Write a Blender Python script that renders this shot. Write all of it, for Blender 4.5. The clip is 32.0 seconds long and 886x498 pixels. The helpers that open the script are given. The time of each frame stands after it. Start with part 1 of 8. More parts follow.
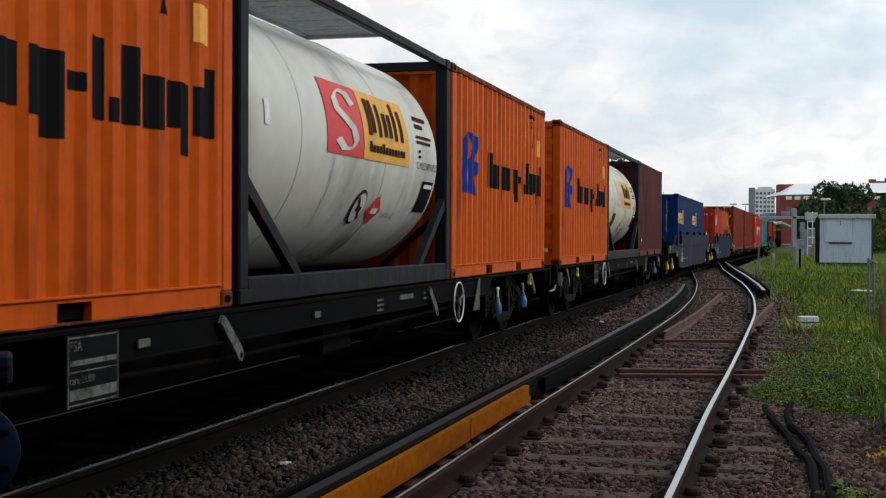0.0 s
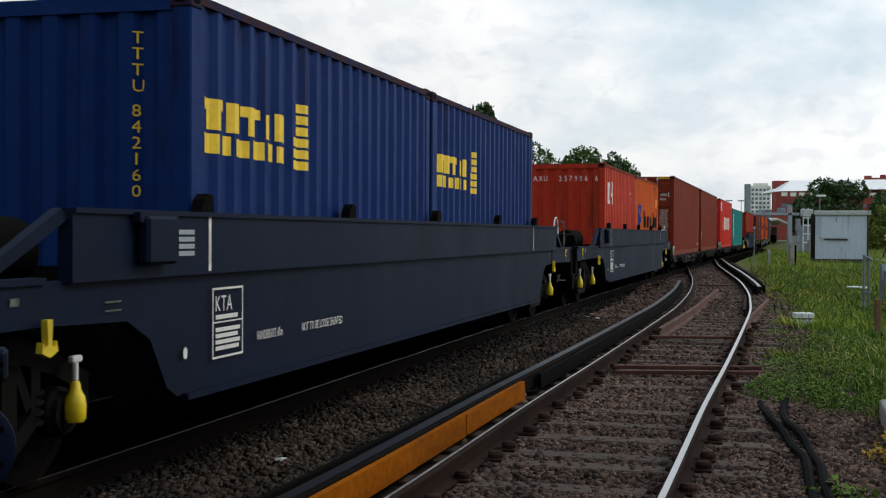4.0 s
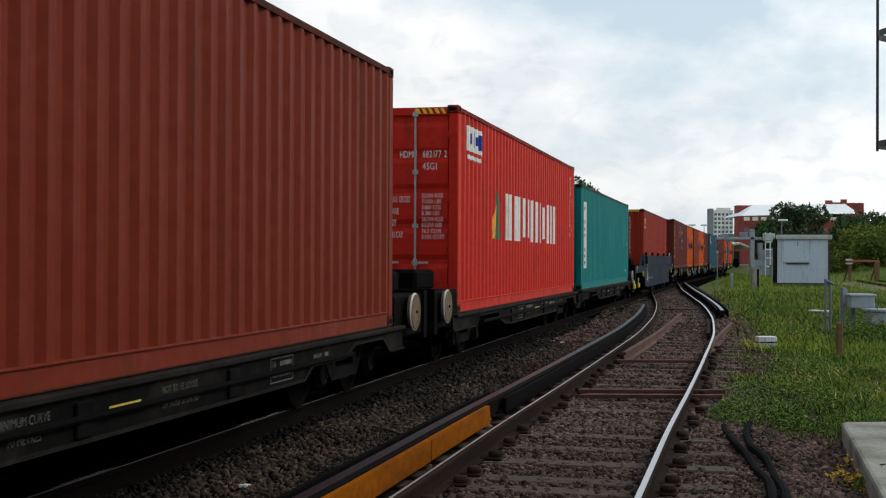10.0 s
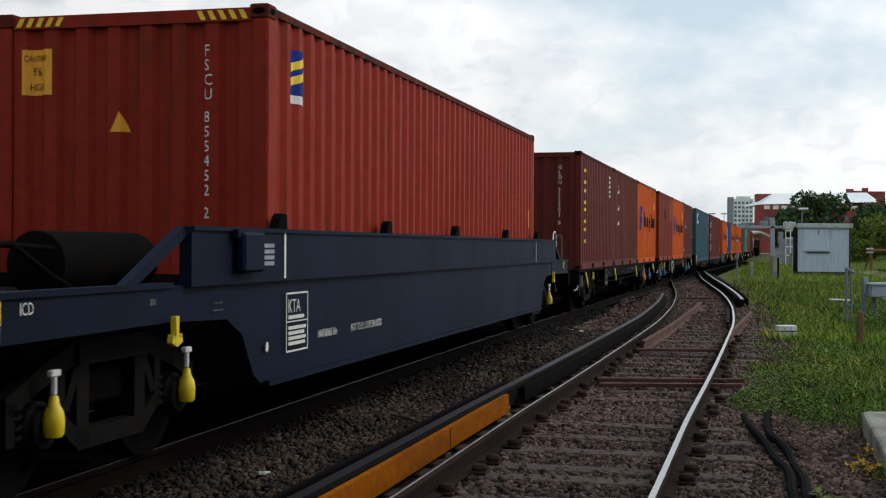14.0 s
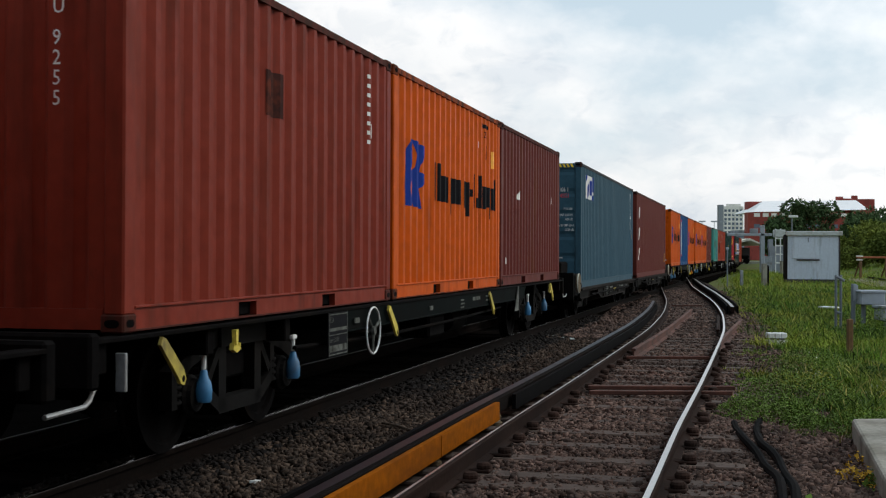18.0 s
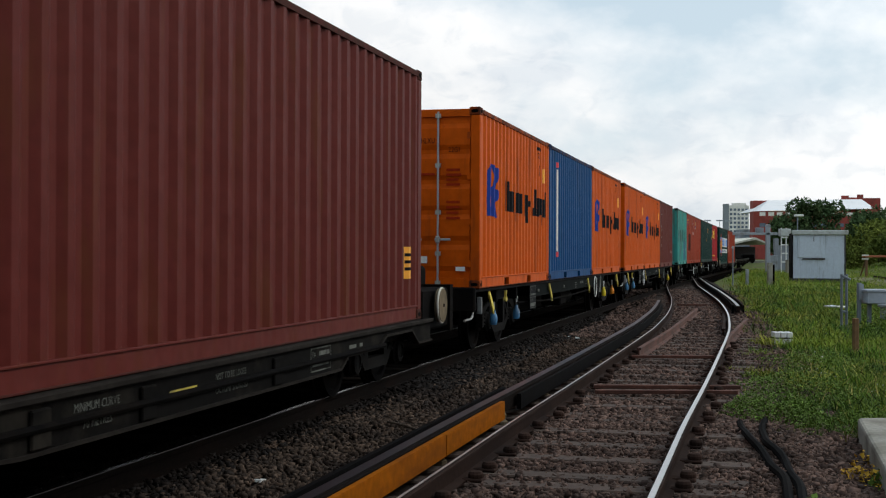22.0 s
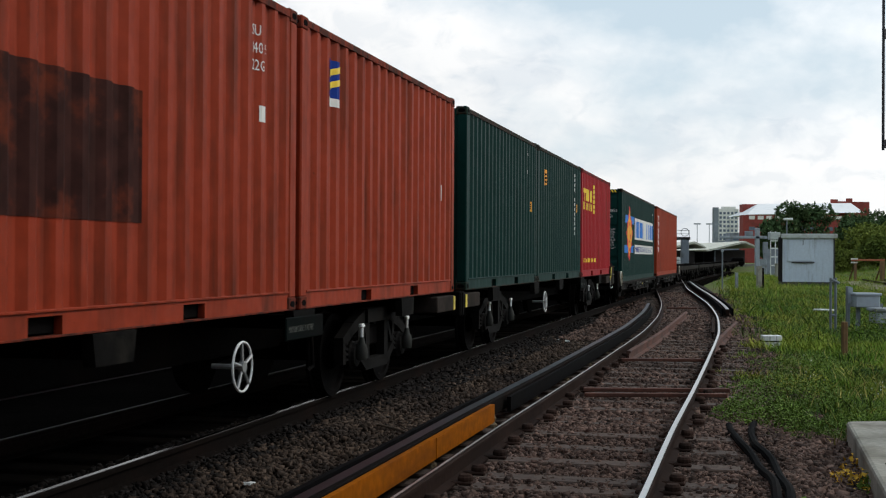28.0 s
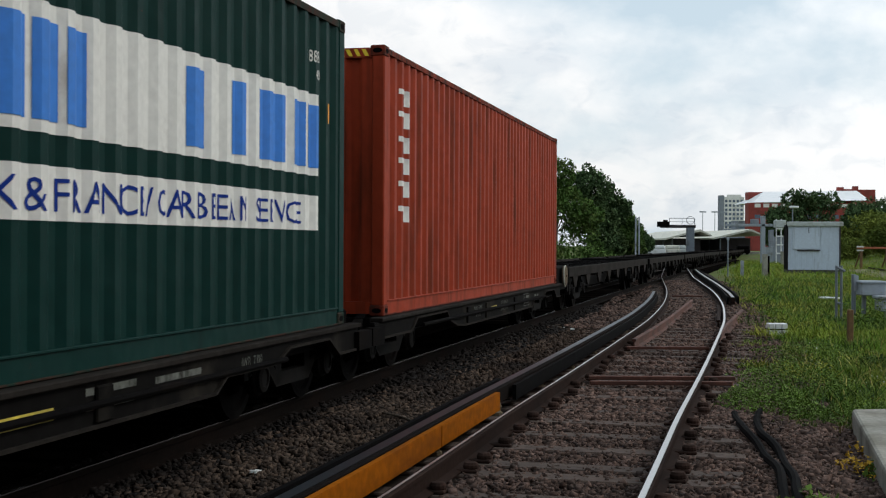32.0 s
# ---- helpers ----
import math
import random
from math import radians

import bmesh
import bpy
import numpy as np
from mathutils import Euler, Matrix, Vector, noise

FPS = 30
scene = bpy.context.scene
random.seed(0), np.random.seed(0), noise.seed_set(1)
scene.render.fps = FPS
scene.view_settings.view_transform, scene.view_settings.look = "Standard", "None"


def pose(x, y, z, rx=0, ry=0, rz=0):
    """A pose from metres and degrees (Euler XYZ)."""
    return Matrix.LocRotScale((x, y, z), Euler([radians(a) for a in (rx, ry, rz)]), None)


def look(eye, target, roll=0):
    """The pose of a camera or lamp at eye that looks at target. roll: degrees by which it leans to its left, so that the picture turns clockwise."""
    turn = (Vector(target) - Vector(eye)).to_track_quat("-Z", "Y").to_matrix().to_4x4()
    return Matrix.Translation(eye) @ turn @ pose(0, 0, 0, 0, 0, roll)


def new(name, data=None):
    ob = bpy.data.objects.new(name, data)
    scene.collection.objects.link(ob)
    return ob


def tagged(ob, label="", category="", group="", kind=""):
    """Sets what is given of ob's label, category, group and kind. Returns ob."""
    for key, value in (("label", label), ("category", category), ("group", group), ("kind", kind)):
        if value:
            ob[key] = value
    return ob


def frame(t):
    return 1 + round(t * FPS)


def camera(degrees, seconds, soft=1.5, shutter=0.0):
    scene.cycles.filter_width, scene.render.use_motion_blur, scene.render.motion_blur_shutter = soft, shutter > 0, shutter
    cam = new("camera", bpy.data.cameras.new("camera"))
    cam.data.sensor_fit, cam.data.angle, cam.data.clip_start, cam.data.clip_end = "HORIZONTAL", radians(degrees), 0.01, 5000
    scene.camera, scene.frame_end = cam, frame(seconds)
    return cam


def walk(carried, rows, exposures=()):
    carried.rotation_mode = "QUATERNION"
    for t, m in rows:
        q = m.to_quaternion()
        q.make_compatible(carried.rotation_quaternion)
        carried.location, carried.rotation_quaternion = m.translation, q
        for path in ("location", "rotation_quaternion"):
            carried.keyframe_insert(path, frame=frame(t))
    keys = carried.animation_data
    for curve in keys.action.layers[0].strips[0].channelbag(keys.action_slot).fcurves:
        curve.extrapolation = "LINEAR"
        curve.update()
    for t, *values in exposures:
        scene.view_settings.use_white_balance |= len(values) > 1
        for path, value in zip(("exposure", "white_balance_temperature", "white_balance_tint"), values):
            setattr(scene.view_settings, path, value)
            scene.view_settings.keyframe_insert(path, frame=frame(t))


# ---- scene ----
# ================= camera =================
EYE = (0.0, 0.0, 1.476)
VIEW = [
    (0, 1.323, -0.542, -0.256), (0.5, 1.303, -0.535, -0.241), (1, 1.188, -0.385, -0.333), (1.5, 1.142, -0.455, -0.336),
    (2, 1.233, -0.562, -0.301), (2.5, 1.266, -0.600, -0.300), (3, 1.270, -0.601, -0.299), (3.5, 1.036, -0.718, -0.300),
    (5.5, 1.672, -0.494, -0.315), (6, 1.476, -0.227, -0.248), (6.5, 1.094, -0.114, -0.228), (7, 0.654, 0.111, -0.304),
    (7.5, 0.508, 0.414, -0.309), (8, 0.357, 0.425, -0.301), (8.5, 0.223, 0.402, -0.247), (9, -0.069, 0.555, -0.275),
    (9.5, -0.614, 0.591, -0.262), (10, -0.462, 0.407, -0.236), (10.5, -0.361, 0.374, -0.239), (11, -0.372, 0.314, -0.288),
    (11.5, -0.138, 0.269, -0.300), (12, 0.135, 0.194, -0.286), (12.5, 0.346, 0.067, -0.323), (13, 0.325, 0.033, -0.299),
    (13.5, 0.325, -0.006, -0.297), (14, 0.402, -0.120, -0.282), (14.5, 0.474, -0.123, -0.290), (15, 0.547, -0.116, -0.380),
    (15.5, 0.070, 0.022, -0.334), (17.5, -0.007, 0.065, -0.284), (18, -0.025, 0.238, -0.237), (18.5, 0.043, 0.290, -0.180),
    (19, 0.108, 0.301, -0.206), (19.5, 0.096, 0.236, -0.256), (20, 0.110, 0.121, -0.245), (20.5, 0.308, 0.077, -0.283),
    (21, 0.298, 0.123, -0.214), (21.5, 0.171, 0.151, -0.160), (22, 0.212, 0.199, -0.224), (22.5, 0.035, 0.207, -0.327),
    (23, -0.114, 0.173, -0.308), (23.5, -0.065, 0.152, -0.341), (24, -0.080, 0.112, -0.279), (24.5, -0.129, 0.058, -0.302),
    (25, -0.071, 0.030, -0.276), (25.5, -0.109, 0.058, -0.327), (27.5, -0.185, 0.263, -0.305), (28, -0.240, 0.333, -0.329),
    (28.5, -0.227, 0.441, -0.301), (29, -0.069, 0.320, -0.253), (29.5, 0.228, -0.272, -0.198), (30, 0.508, -0.320, -0.211),
    (30.5, 0.294, -0.366, -0.201), (31, 0.226, -0.350, -0.196), (31.5, 0.122, -0.258, -0.303), (32, 0.000, -0.202, -0.276),
]
cam = camera(38.715, 32.0, soft=1.2, shutter=0.05)
walk(cam, [(t, pose(*EYE, 90 + pitch, roll, yaw)) for t, yaw, pitch, roll in VIEW])

# ================= light =================
SUN_EL, SUN_AZ = radians(40), radians(76)   # azimuth from +y towards +x
scene.view_settings.exposure = 0.0
SUN_WAY = Vector((math.sin(SUN_AZ) * math.cos(SUN_EL), math.cos(SUN_AZ) * math.cos(SUN_EL), math.sin(SUN_EL)))

world = bpy.data.worlds.new("world")
scene.world = world
world.use_nodes = True
wn, wl = world.node_tree.nodes, world.node_tree.links
wn.clear()
sky = wn.new("ShaderNodeTexSky")
sky.sky_type, sky.sun_disc = "NISHITA", False
sky.sun_elevation, sky.sun_rotation = SUN_EL, SUN_AZ
sky.air_density, sky.dust_density, sky.ozone_density = 1.0, 2.0, 1.0
way = wn.new("ShaderNodeTexCoord")
sep = wn.new("ShaderNodeSeparateXYZ")
wl.new(way.outputs["Generated"], sep.inputs[0])


def wmath(op, a, b=None):
    n = wn.new("ShaderNodeMath")
    n.operation = op
    for i, v in enumerate((a, b)):
        if v is None:
            continue
        if isinstance(v, (int, float)):
            n.inputs[i].default_value = v
        else:
            wl.new(v, n.inputs[i])
    return n.outputs[0]


up = wmath("ADD", wmath("MAXIMUM", sep.outputs[2], 0.0), 0.55)
flat = wn.new("ShaderNodeCombineXYZ")
wl.new(wmath("DIVIDE", sep.outputs[0], up), flat.inputs[0])
wl.new(wmath("DIVIDE", sep.outputs[1], up), flat.inputs[1])


def wnoise(scale, detail, rough, offset, bend=0.0):
    shift = wn.new("ShaderNodeVectorMath")
    shift.operation = "ADD"
    shift.inputs[1].default_value = offset
    wl.new(flat.outputs[0], shift.inputs[0])
    n = wn.new("ShaderNodeTexNoise")
    n.inputs["Scale"].default_value, n.inputs["Detail"].default_value = scale, detail
    n.inputs["Roughness"].default_value, n.inputs["Distortion"].default_value = rough, bend
    wl.new(shift.outputs[0], n.inputs["Vector"])
    return n.outputs["Fac"]


def wramp(value, stops):
    n = wn.new("ShaderNodeValToRGB")
    while len(n.color_ramp.elements) < len(stops):
        n.color_ramp.elements.new(0.5)
    for e, (p, c) in zip(n.color_ramp.elements, stops):
        e.position, e.color = p, (c[0], c[1], c[2], 1)
    wl.new(value, n.inputs[0])
    return n.outputs[0]


def wmix(fac, a, b):
    n = wn.new("ShaderNodeMix")
    n.data_type = "RGBA"
    wl.new(fac, n.inputs["Factor"])
    for key, v in ((6, a), (7, b)):
        if isinstance(v, tuple):
            n.inputs[key].default_value = (*v, 1)
        else:
            wl.new(v, n.inputs[key])
    return n.outputs[2]


# broken cloud that thins out overhead, blue sky above
thinner = wmath("MULTIPLY", wmath("MAXIMUM", wmath("SUBTRACT", sep.outputs[2], 0.16), 0.0), 0.42)
cover = wramp(wmath("SUBTRACT", wnoise(1.9, 8, 0.54, (3.1, 1.7, 0)), thinner), [(0.37, (0, 0, 0)), (0.50, (1, 1, 1))])
belly = wramp(wnoise(7.5, 7, 0.50, (7.3, 2.2, 0), 0.4), [(0.37, (0.82, 0.86, 0.90)), (0.44, (0.93, 0.945, 0.96)), (0.53, (1.0, 1.0, 1.0))])
puffs = wramp(wnoise(21.0, 7, 0.55, (1.9, 5.2, 0), 0.6), [(0.38, (0.90, 0.92, 0.94)), (0.46, (0.97, 0.975, 0.98)), (0.53, (1.0, 1.0, 1.0))])
haze = wramp(sep.outputs[2], [(0.0, (0.87, 0.87, 0.86)), (0.22, (1.02, 1.02, 1.02))])


def wtimes(a, b):
    n = wn.new("ShaderNodeMix")
    n.data_type, n.blend_type = "RGBA", "MULTIPLY"
    n.inputs["Factor"].default_value = 1.0
    wl.new(a, n.inputs[6])
    wl.new(b, n.inputs[7])
    return n.outputs[2]


# clouds are brighter on the sun's side of the sky
towards = wn.new("ShaderNodeVectorMath")
towards.operation = "DOT_PRODUCT"
towards.inputs[1].default_value = SUN_WAY
wl.new(way.outputs["Generated"], towards.inputs[0])
glow = wmath("ADD", wmath("MULTIPLY", towards.outputs["Value"], 0.60), 0.80)
shade = wtimes(wtimes(wtimes(belly, puffs), haze), glow)
lift = wn.new("ShaderNodeMix")
lift.data_type, lift.blend_type = "RGBA", "MULTIPLY"
lift.inputs["Factor"].default_value = 1.0
wl.new(shade, lift.inputs[6])
lift.inputs[7].default_value = (10.9, 11.0, 11.1, 1)
thin = wn.new("ShaderNodeMix")
thin.data_type = "RGBA"
thin.inputs["Factor"].default_value = 0.75
wl.new(sky.outputs[0], thin.inputs[6])
thin.inputs[7].default_value = (7.4, 8.9, 9.9, 1)
dome = wn.new("ShaderNodeBackground")
dome.inputs["Strength"].default_value = 0.095
wl.new(wmix(cover, thin.outputs[2], lift.outputs[2]), dome.inputs[0])
wout = wn.new("ShaderNodeOutputWorld")
wl.new(dome.outputs[0], wout.inputs[0])

sun = new("sun", bpy.data.lights.new("sun", "SUN"))
sun.data.energy, sun.data.angle, sun.data.color = 1.25, radians(18), (1.0, 0.94, 0.86)
sun.matrix_world = look(SUN_WAY * 100, (0, 0, 0))


# ================= materials =================
def lin(r, g, b):
    """Linear colour from 0-255 display values."""
    return tuple((c / 255 / 12.92) if c <= 10 else ((c / 255 + 0.055) / 1.055) ** 2.4 for c in (r, g, b))


def blank(name):
    m = bpy.data.materials.new(name)
    m.use_nodes = True
    return m, m.node_tree.nodes, m.node_tree.links, m.node_tree.nodes["Principled BSDF"]


def surface(name, base, rough=0.7, metal=0.0, grain=30.0, spread=0.25, stain=None, amount=0.3, stain_scale=1.5,
            streak=(1, 1, 1), bump=0.1, per_object=0.0, space="Object", spec=0.5, per_island=False, dents=0.0, chips=None):
    """Paint, steel, wood or soil: base colour with fine grain, broad stains and relief."""
    m, n, l, b = blank(name)
    co = n.new("ShaderNodeTexCoord")
    info = n.new("ShaderNodeObjectInfo")
    shift = n.new("ShaderNodeVectorMath")
    shift.operation = "MULTIPLY_ADD"
    shift.inputs[1].default_value = (1, 1, 1)
    rnd = n.new("ShaderNodeVectorMath")
    rnd.operation = "SCALE"
    rnd.inputs[0].default_value = (37.0, 19.0, 11.0)
    l.new(info.outputs["Random"], rnd.inputs["Scale"])
    l.new(co.outputs[space], shift.inputs[0])
    l.new(rnd.outputs[0], shift.inputs[2])
    squash = n.new("ShaderNodeMapping")
    squash.inputs["Scale"].default_value = streak
    l.new(shift.outputs[0], squash.inputs[0])
    fine = n.new("ShaderNodeTexNoise")
    fine.inputs["Scale"].default_value, fine.inputs["Detail"].default_value = grain, 5
    broad = n.new("ShaderNodeTexNoise")
    broad.inputs["Scale"].default_value, broad.inputs["Detail"].default_value = stain_scale, 7
    broad.inputs["Roughness"].default_value = 0.62
    l.new(shift.outputs[0], fine.inputs["Vector"])
    l.new(squash.outputs[0], broad.inputs["Vector"])
    vary = n.new("ShaderNodeMapRange")
    vary.inputs["From Min"].default_value, vary.inputs["From Max"].default_value = 0.3, 0.7
    vary.inputs["To Min"].default_value, vary.inputs["To Max"].default_value = 1 - spread, 1 + spread
    l.new(fine.outputs["Fac"], vary.inputs["Value"])
    tint = n.new("ShaderNodeMix")
    tint.data_type, tint.blend_type = "RGBA", "MULTIPLY"
    tint.inputs["Factor"].default_value = 1.0
    tint.inputs[6].default_value = (*base, 1)
    l.new(vary.outputs[0], tint.inputs[7])
    col = tint.outputs[2]
    if per_object or per_island:
        pv = n.new("ShaderNodeMapRange")
        pv.inputs["To Min"].default_value, pv.inputs["To Max"].default_value = 1 - (per_object or 0.35), 1 + (per_object or 0.35)
        if per_island:
            geo = n.new("ShaderNodeNewGeometry")
            l.new(geo.outputs["Random Per Island"], pv.inputs["Value"])
        else:
            l.new(info.outputs["Random"], pv.inputs["Value"])
        t2 = n.new("ShaderNodeMix")
        t2.data_type, t2.blend_type = "RGBA", "MULTIPLY"
        t2.inputs["Factor"].default_value = 1.0
        l.new(col, t2.inputs[6])
        l.new(pv.outputs[0], t2.inputs[7])
        col = t2.outputs[2]
    if stain is not None:
        edge = n.new("ShaderNodeMapRange")
        edge.inputs["From Min"].default_value = 0.62 - amount * 0.4
        edge.inputs["From Max"].default_value = 0.80 - amount * 0.3
        l.new(broad.outputs["Fac"], edge.inputs["Value"])
        mix = n.new("ShaderNodeMix")
        mix.data_type = "RGBA"
        l.new(edge.outputs[0], mix.inputs["Factor"])
        l.new(col, mix.inputs[6])
        mix.inputs[7].default_value = (*stain, 1)
        col = mix.outputs[2]
    if chips is not None:
        spots = n.new("ShaderNodeTexNoise")
        spots.inputs["Scale"].default_value, spots.inputs["Detail"].default_value = 5.5, 8
        spots.inputs["Roughness"].default_value = 0.68
        l.new(shift.outputs[0], spots.inputs["Vector"])
        few = n.new("ShaderNodeMapRange")
        few.inputs["From Min"].default_value, few.inputs["From Max"].default_value = 0.69, 0.735
        l.new(spots.outputs["Fac"], few.inputs["Value"])
        flake = n.new("ShaderNodeMix")
        flake.data_type = "RGBA"
        l.new(few.outputs[0], flake.inputs["Factor"])
        l.new(col, flake.inputs[6])
        flake.inputs[7].default_value = (*chips, 1)
        col = flake.outputs[2]
    l.new(col, b.inputs["Base Color"])
    rr = n.new("ShaderNodeMapRange")
    rr.inputs["To Min"].default_value, rr.inputs["To Max"].default_value = max(0.02, rough - 0.12), min(1.0, rough + 0.12)
    l.new(broad.outputs["Fac"], rr.inputs["Value"])
    l.new(rr.outputs[0], b.inputs["Roughness"])
    b.inputs["Metallic"].default_value = metal
    b.inputs["Specular IOR Level"].default_value = spec
    if bump:
        bp = n.new("ShaderNodeBump")
        bp.inputs["Strength"].default_value, bp.inputs["Distance"].default_value = bump, 0.01
        l.new(fine.outputs["Fac"], bp.inputs["Height"])
        l.new(bp.outputs[0], b.inputs["Normal"])
        if dents:
            wide = n.new("ShaderNodeTexNoise")
            wide.inputs["Scale"].default_value, wide.inputs["Detail"].default_value = 2.6, 2
            l.new(shift.outputs[0], wide.inputs["Vector"])
            b2 = n.new("ShaderNodeBump")
            b2.inputs["Strength"].default_value, b2.inputs["Distance"].default_value = dents, 0.06
            l.new(wide.outputs["Fac"], b2.inputs["Height"])
            l.new(bp.outputs[0], b2.inputs["Normal"])
            l.new(b2.outputs[0], b.inputs["Normal"])
    return m


RUST = lin(92, 48, 28)


def box_paint(name, rgb, rust=0.25, fade=None):
    """Weathered container paint with streaks of rust and grime running down."""
    return surface(name, lin(*rgb), rough=0.55, grain=9, spread=0.10, stain=fade or RUST, amount=rust, stain_scale=1.6,
                   streak=(2.2, 2.2, 0.35), bump=0.04, spec=0.08, dents=0.35, chips=lin(74, 40, 26))


PAINT = {
    "orange": box_paint("paint_orange", (190, 80, 4), 0.2, lin(132, 56, 20)),
    "maroon": box_paint("paint_maroon", (92, 38, 33), 0.25),
    "wine": box_paint("paint_wine", (86, 31, 31), 0.28, lin(60, 30, 26)),
    "brown": box_paint("paint_brown", (114, 42, 24), 0.12),
    "russet": box_paint("paint_russet", (122, 47, 33), 0.30, lin(92, 40, 28)),
    "oxide": box_paint("paint_oxide", (138, 42, 28), 0.15),
    "rustred": box_paint("paint_rust_red", (144, 54, 31), 0.36, lin(98, 42, 26)),
    "coral": box_paint("paint_coral", (174, 52, 32), 0.22),
    "red": box_paint("paint_red", (188, 42, 30), 0.10),
    "crimson": box_paint("paint_crimson", (148, 26, 34), 0.10),
    "teal": box_paint("paint_teal", (14, 114, 114), 0.15, lin(70, 140, 125)),
    "aqua": box_paint("paint_aqua", (58, 140, 132), 0.30),
    "bottle": box_paint("paint_bottle_green", (5, 44, 40), 0.10, lin(12, 32, 29)),
    "navy": box_paint("paint_navy", (12, 42, 96), 0.15, lin(18, 24, 52)),
    "azure": box_paint("paint_azure", (4, 64, 112), 0.20, lin(30, 60, 90)),
    "slate": box_paint("paint_slate", (50, 79, 93), 0.15, lin(48, 68, 76)),
    "frame": box_paint("paint_tank_frame", (22, 28, 34), 0.10),
}
WORN = {k: surface("worn_" + m.name, lin(*rgb), rough=0.8, grain=16, spread=0.25, stain=lin(58, 34, 26), amount=0.62, stain_scale=7.0, streak=(1, 1, 0.5), bump=0.15, spec=0.12)
        for k, m, rgb in ((k, PAINT[k], c) for k, c in (("orange", (140, 60, 16)), ("maroon", (74, 28, 24)), ("brown", (88, 28, 10)), ("wine", (60, 25, 23)), ("oxide", (104, 34, 20)), ("rustred", (122, 46, 27)), ("russet", (86, 34, 26)),
                                                       ("coral", (140, 44, 28)), ("red", (150, 32, 22)), ("crimson", (126, 22, 32)), ("teal", (20, 84, 78)), ("aqua", (48, 104, 98)), ("bottle", (8, 42, 34)),
                                                       ("navy", (18, 28, 66)), ("azure", (18, 56, 98)), ("slate", (46, 66, 74)), ("frame", (26, 29, 34))))}
M_HOLE = surface("dark_hole", lin(8, 7, 7), rough=1.0, grain=10, spread=0.2, bump=0, spec=0.05)
M_WHITE = surface("white_lettering", lin(218, 218, 212), rough=0.7, grain=14, spread=0.08, stain=lin(150, 140, 130), amount=0.1, bump=0)
M_BLACK = surface("black_lettering", lin(16, 16, 20), rough=0.7, grain=14, spread=0.15, bump=0, spec=0.05)
M_BLUE = surface("blue_lettering", lin(24, 52, 132), rough=0.7, grain=14, spread=0.1, bump=0, spec=0.08)
M_SKYBLUE = surface("light_blue_lettering", lin(30, 116, 204), rough=0.6, grain=14, spread=0.1, bump=0)
M_YELLOW = surface("yellow_paint", lin(232, 196, 30), rough=0.55, grain=14, spread=0.1, bump=0)
M_AMBER = surface("amber_paint", lin(236, 160, 26), rough=0.55, grain=14, spread=0.1, bump=0)
M_REDPAINT = surface("red_lettering", lin(206, 40, 44), rough=0.6, grain=14, spread=0.1, bump=0)
M_DULLRED = surface("dull_red_lettering", lin(150, 44, 14), rough=0.7, grain=14, spread=0.2, bump=0, spec=0.08)
M_GREENPAINT = surface("green_lettering", lin(20, 92, 58), rough=0.6, grain=14, spread=0.1, bump=0)
M_PATCH = surface("overpainted_patch", lin(58, 34, 30), rough=0.8, grain=6, spread=0.35, stain=lin(110, 50, 32), amount=0.3, stain_scale=3, bump=0, spec=0.06)
M_PALEPATCH = surface("repainted_patch", lin(26, 96, 112), rough=0.7, grain=10, spread=0.15, bump=0)
M_PALEPINK = surface("faded_pink_panel", lin(218, 168, 156), rough=0.6, grain=12, spread=0.1, stain=lin(190, 170, 150), amount=0.3, bump=0)
M_OCHRE = surface("faded_ochre_panel", lin(220, 160, 40), rough=0.6, grain=12, spread=0.1, stain=lin(170, 140, 80), amount=0.25, bump=0)
M_GHOST = surface("faded_lettering", lin(30, 84, 80), rough=0.7, grain=14, spread=0.2, bump=0)
M_TANK = surface("tank_cladding", lin(200, 200, 190), rough=0.5, grain=5, spread=0.05, stain=lin(124, 126, 118), amount=0.26, stain_scale=0.9, streak=(1, 1, 0.4), bump=0.02)
M_TANKCREAM = surface("stained_cream_tank", lin(206, 203, 180), rough=0.5, grain=5, spread=0.06, stain=lin(120, 118, 100), amount=0.34, stain_scale=1.1, streak=(1, 1, 0.4), bump=0.02)
M_STEEL = surface("galvanised_steel", lin(150, 152, 152), rough=0.5, metal=0.6, grain=20, spread=0.15, stain=lin(90, 80, 70), amount=0.2)
M_ROD = surface("lock_rod_steel", lin(160, 160, 156), rough=0.5, metal=0.3, grain=20, spread=0.15)
M_DARK = surface("grimy_steel", lin(12, 11, 11), rough=0.85, grain=18, spread=0.35, stain=lin(24, 20, 17), amount=0.3, bump=0.2, spec=0.03)
M_BOGIE = surface("bogie_steel", lin(12, 11, 10), rough=0.85, grain=14, spread=0.35, stain=lin(24, 21, 18), amount=0.3, bump=0.2, spec=0.1)
M_TREAD = surface("wheel_tread_steel", lin(120, 116, 112), rough=0.35, metal=0.9, grain=10, spread=0.1)
M_FSA = surface("wagon_green_paint", lin(5, 12, 11), rough=0.75, grain=10, spread=0.2, stain=lin(14, 13, 12), amount=0.4, bump=0.08, spec=0.03)
M_KTA = surface("wagon_blue_grey_paint", lin(12, 24, 45), rough=0.6, grain=6, spread=0.10, stain=lin(15, 21, 32), amount=0.3, stain_scale=0.8, streak=(1, 1, 0.5), bump=0.03, spec=0.08)
M_MEGA = surface("wagon_dusty_paint", lin(15, 14, 13), rough=0.85, grain=10, spread=0.35, stain=lin(46, 43, 38), amount=0.26, bump=0.15, spec=0.05)
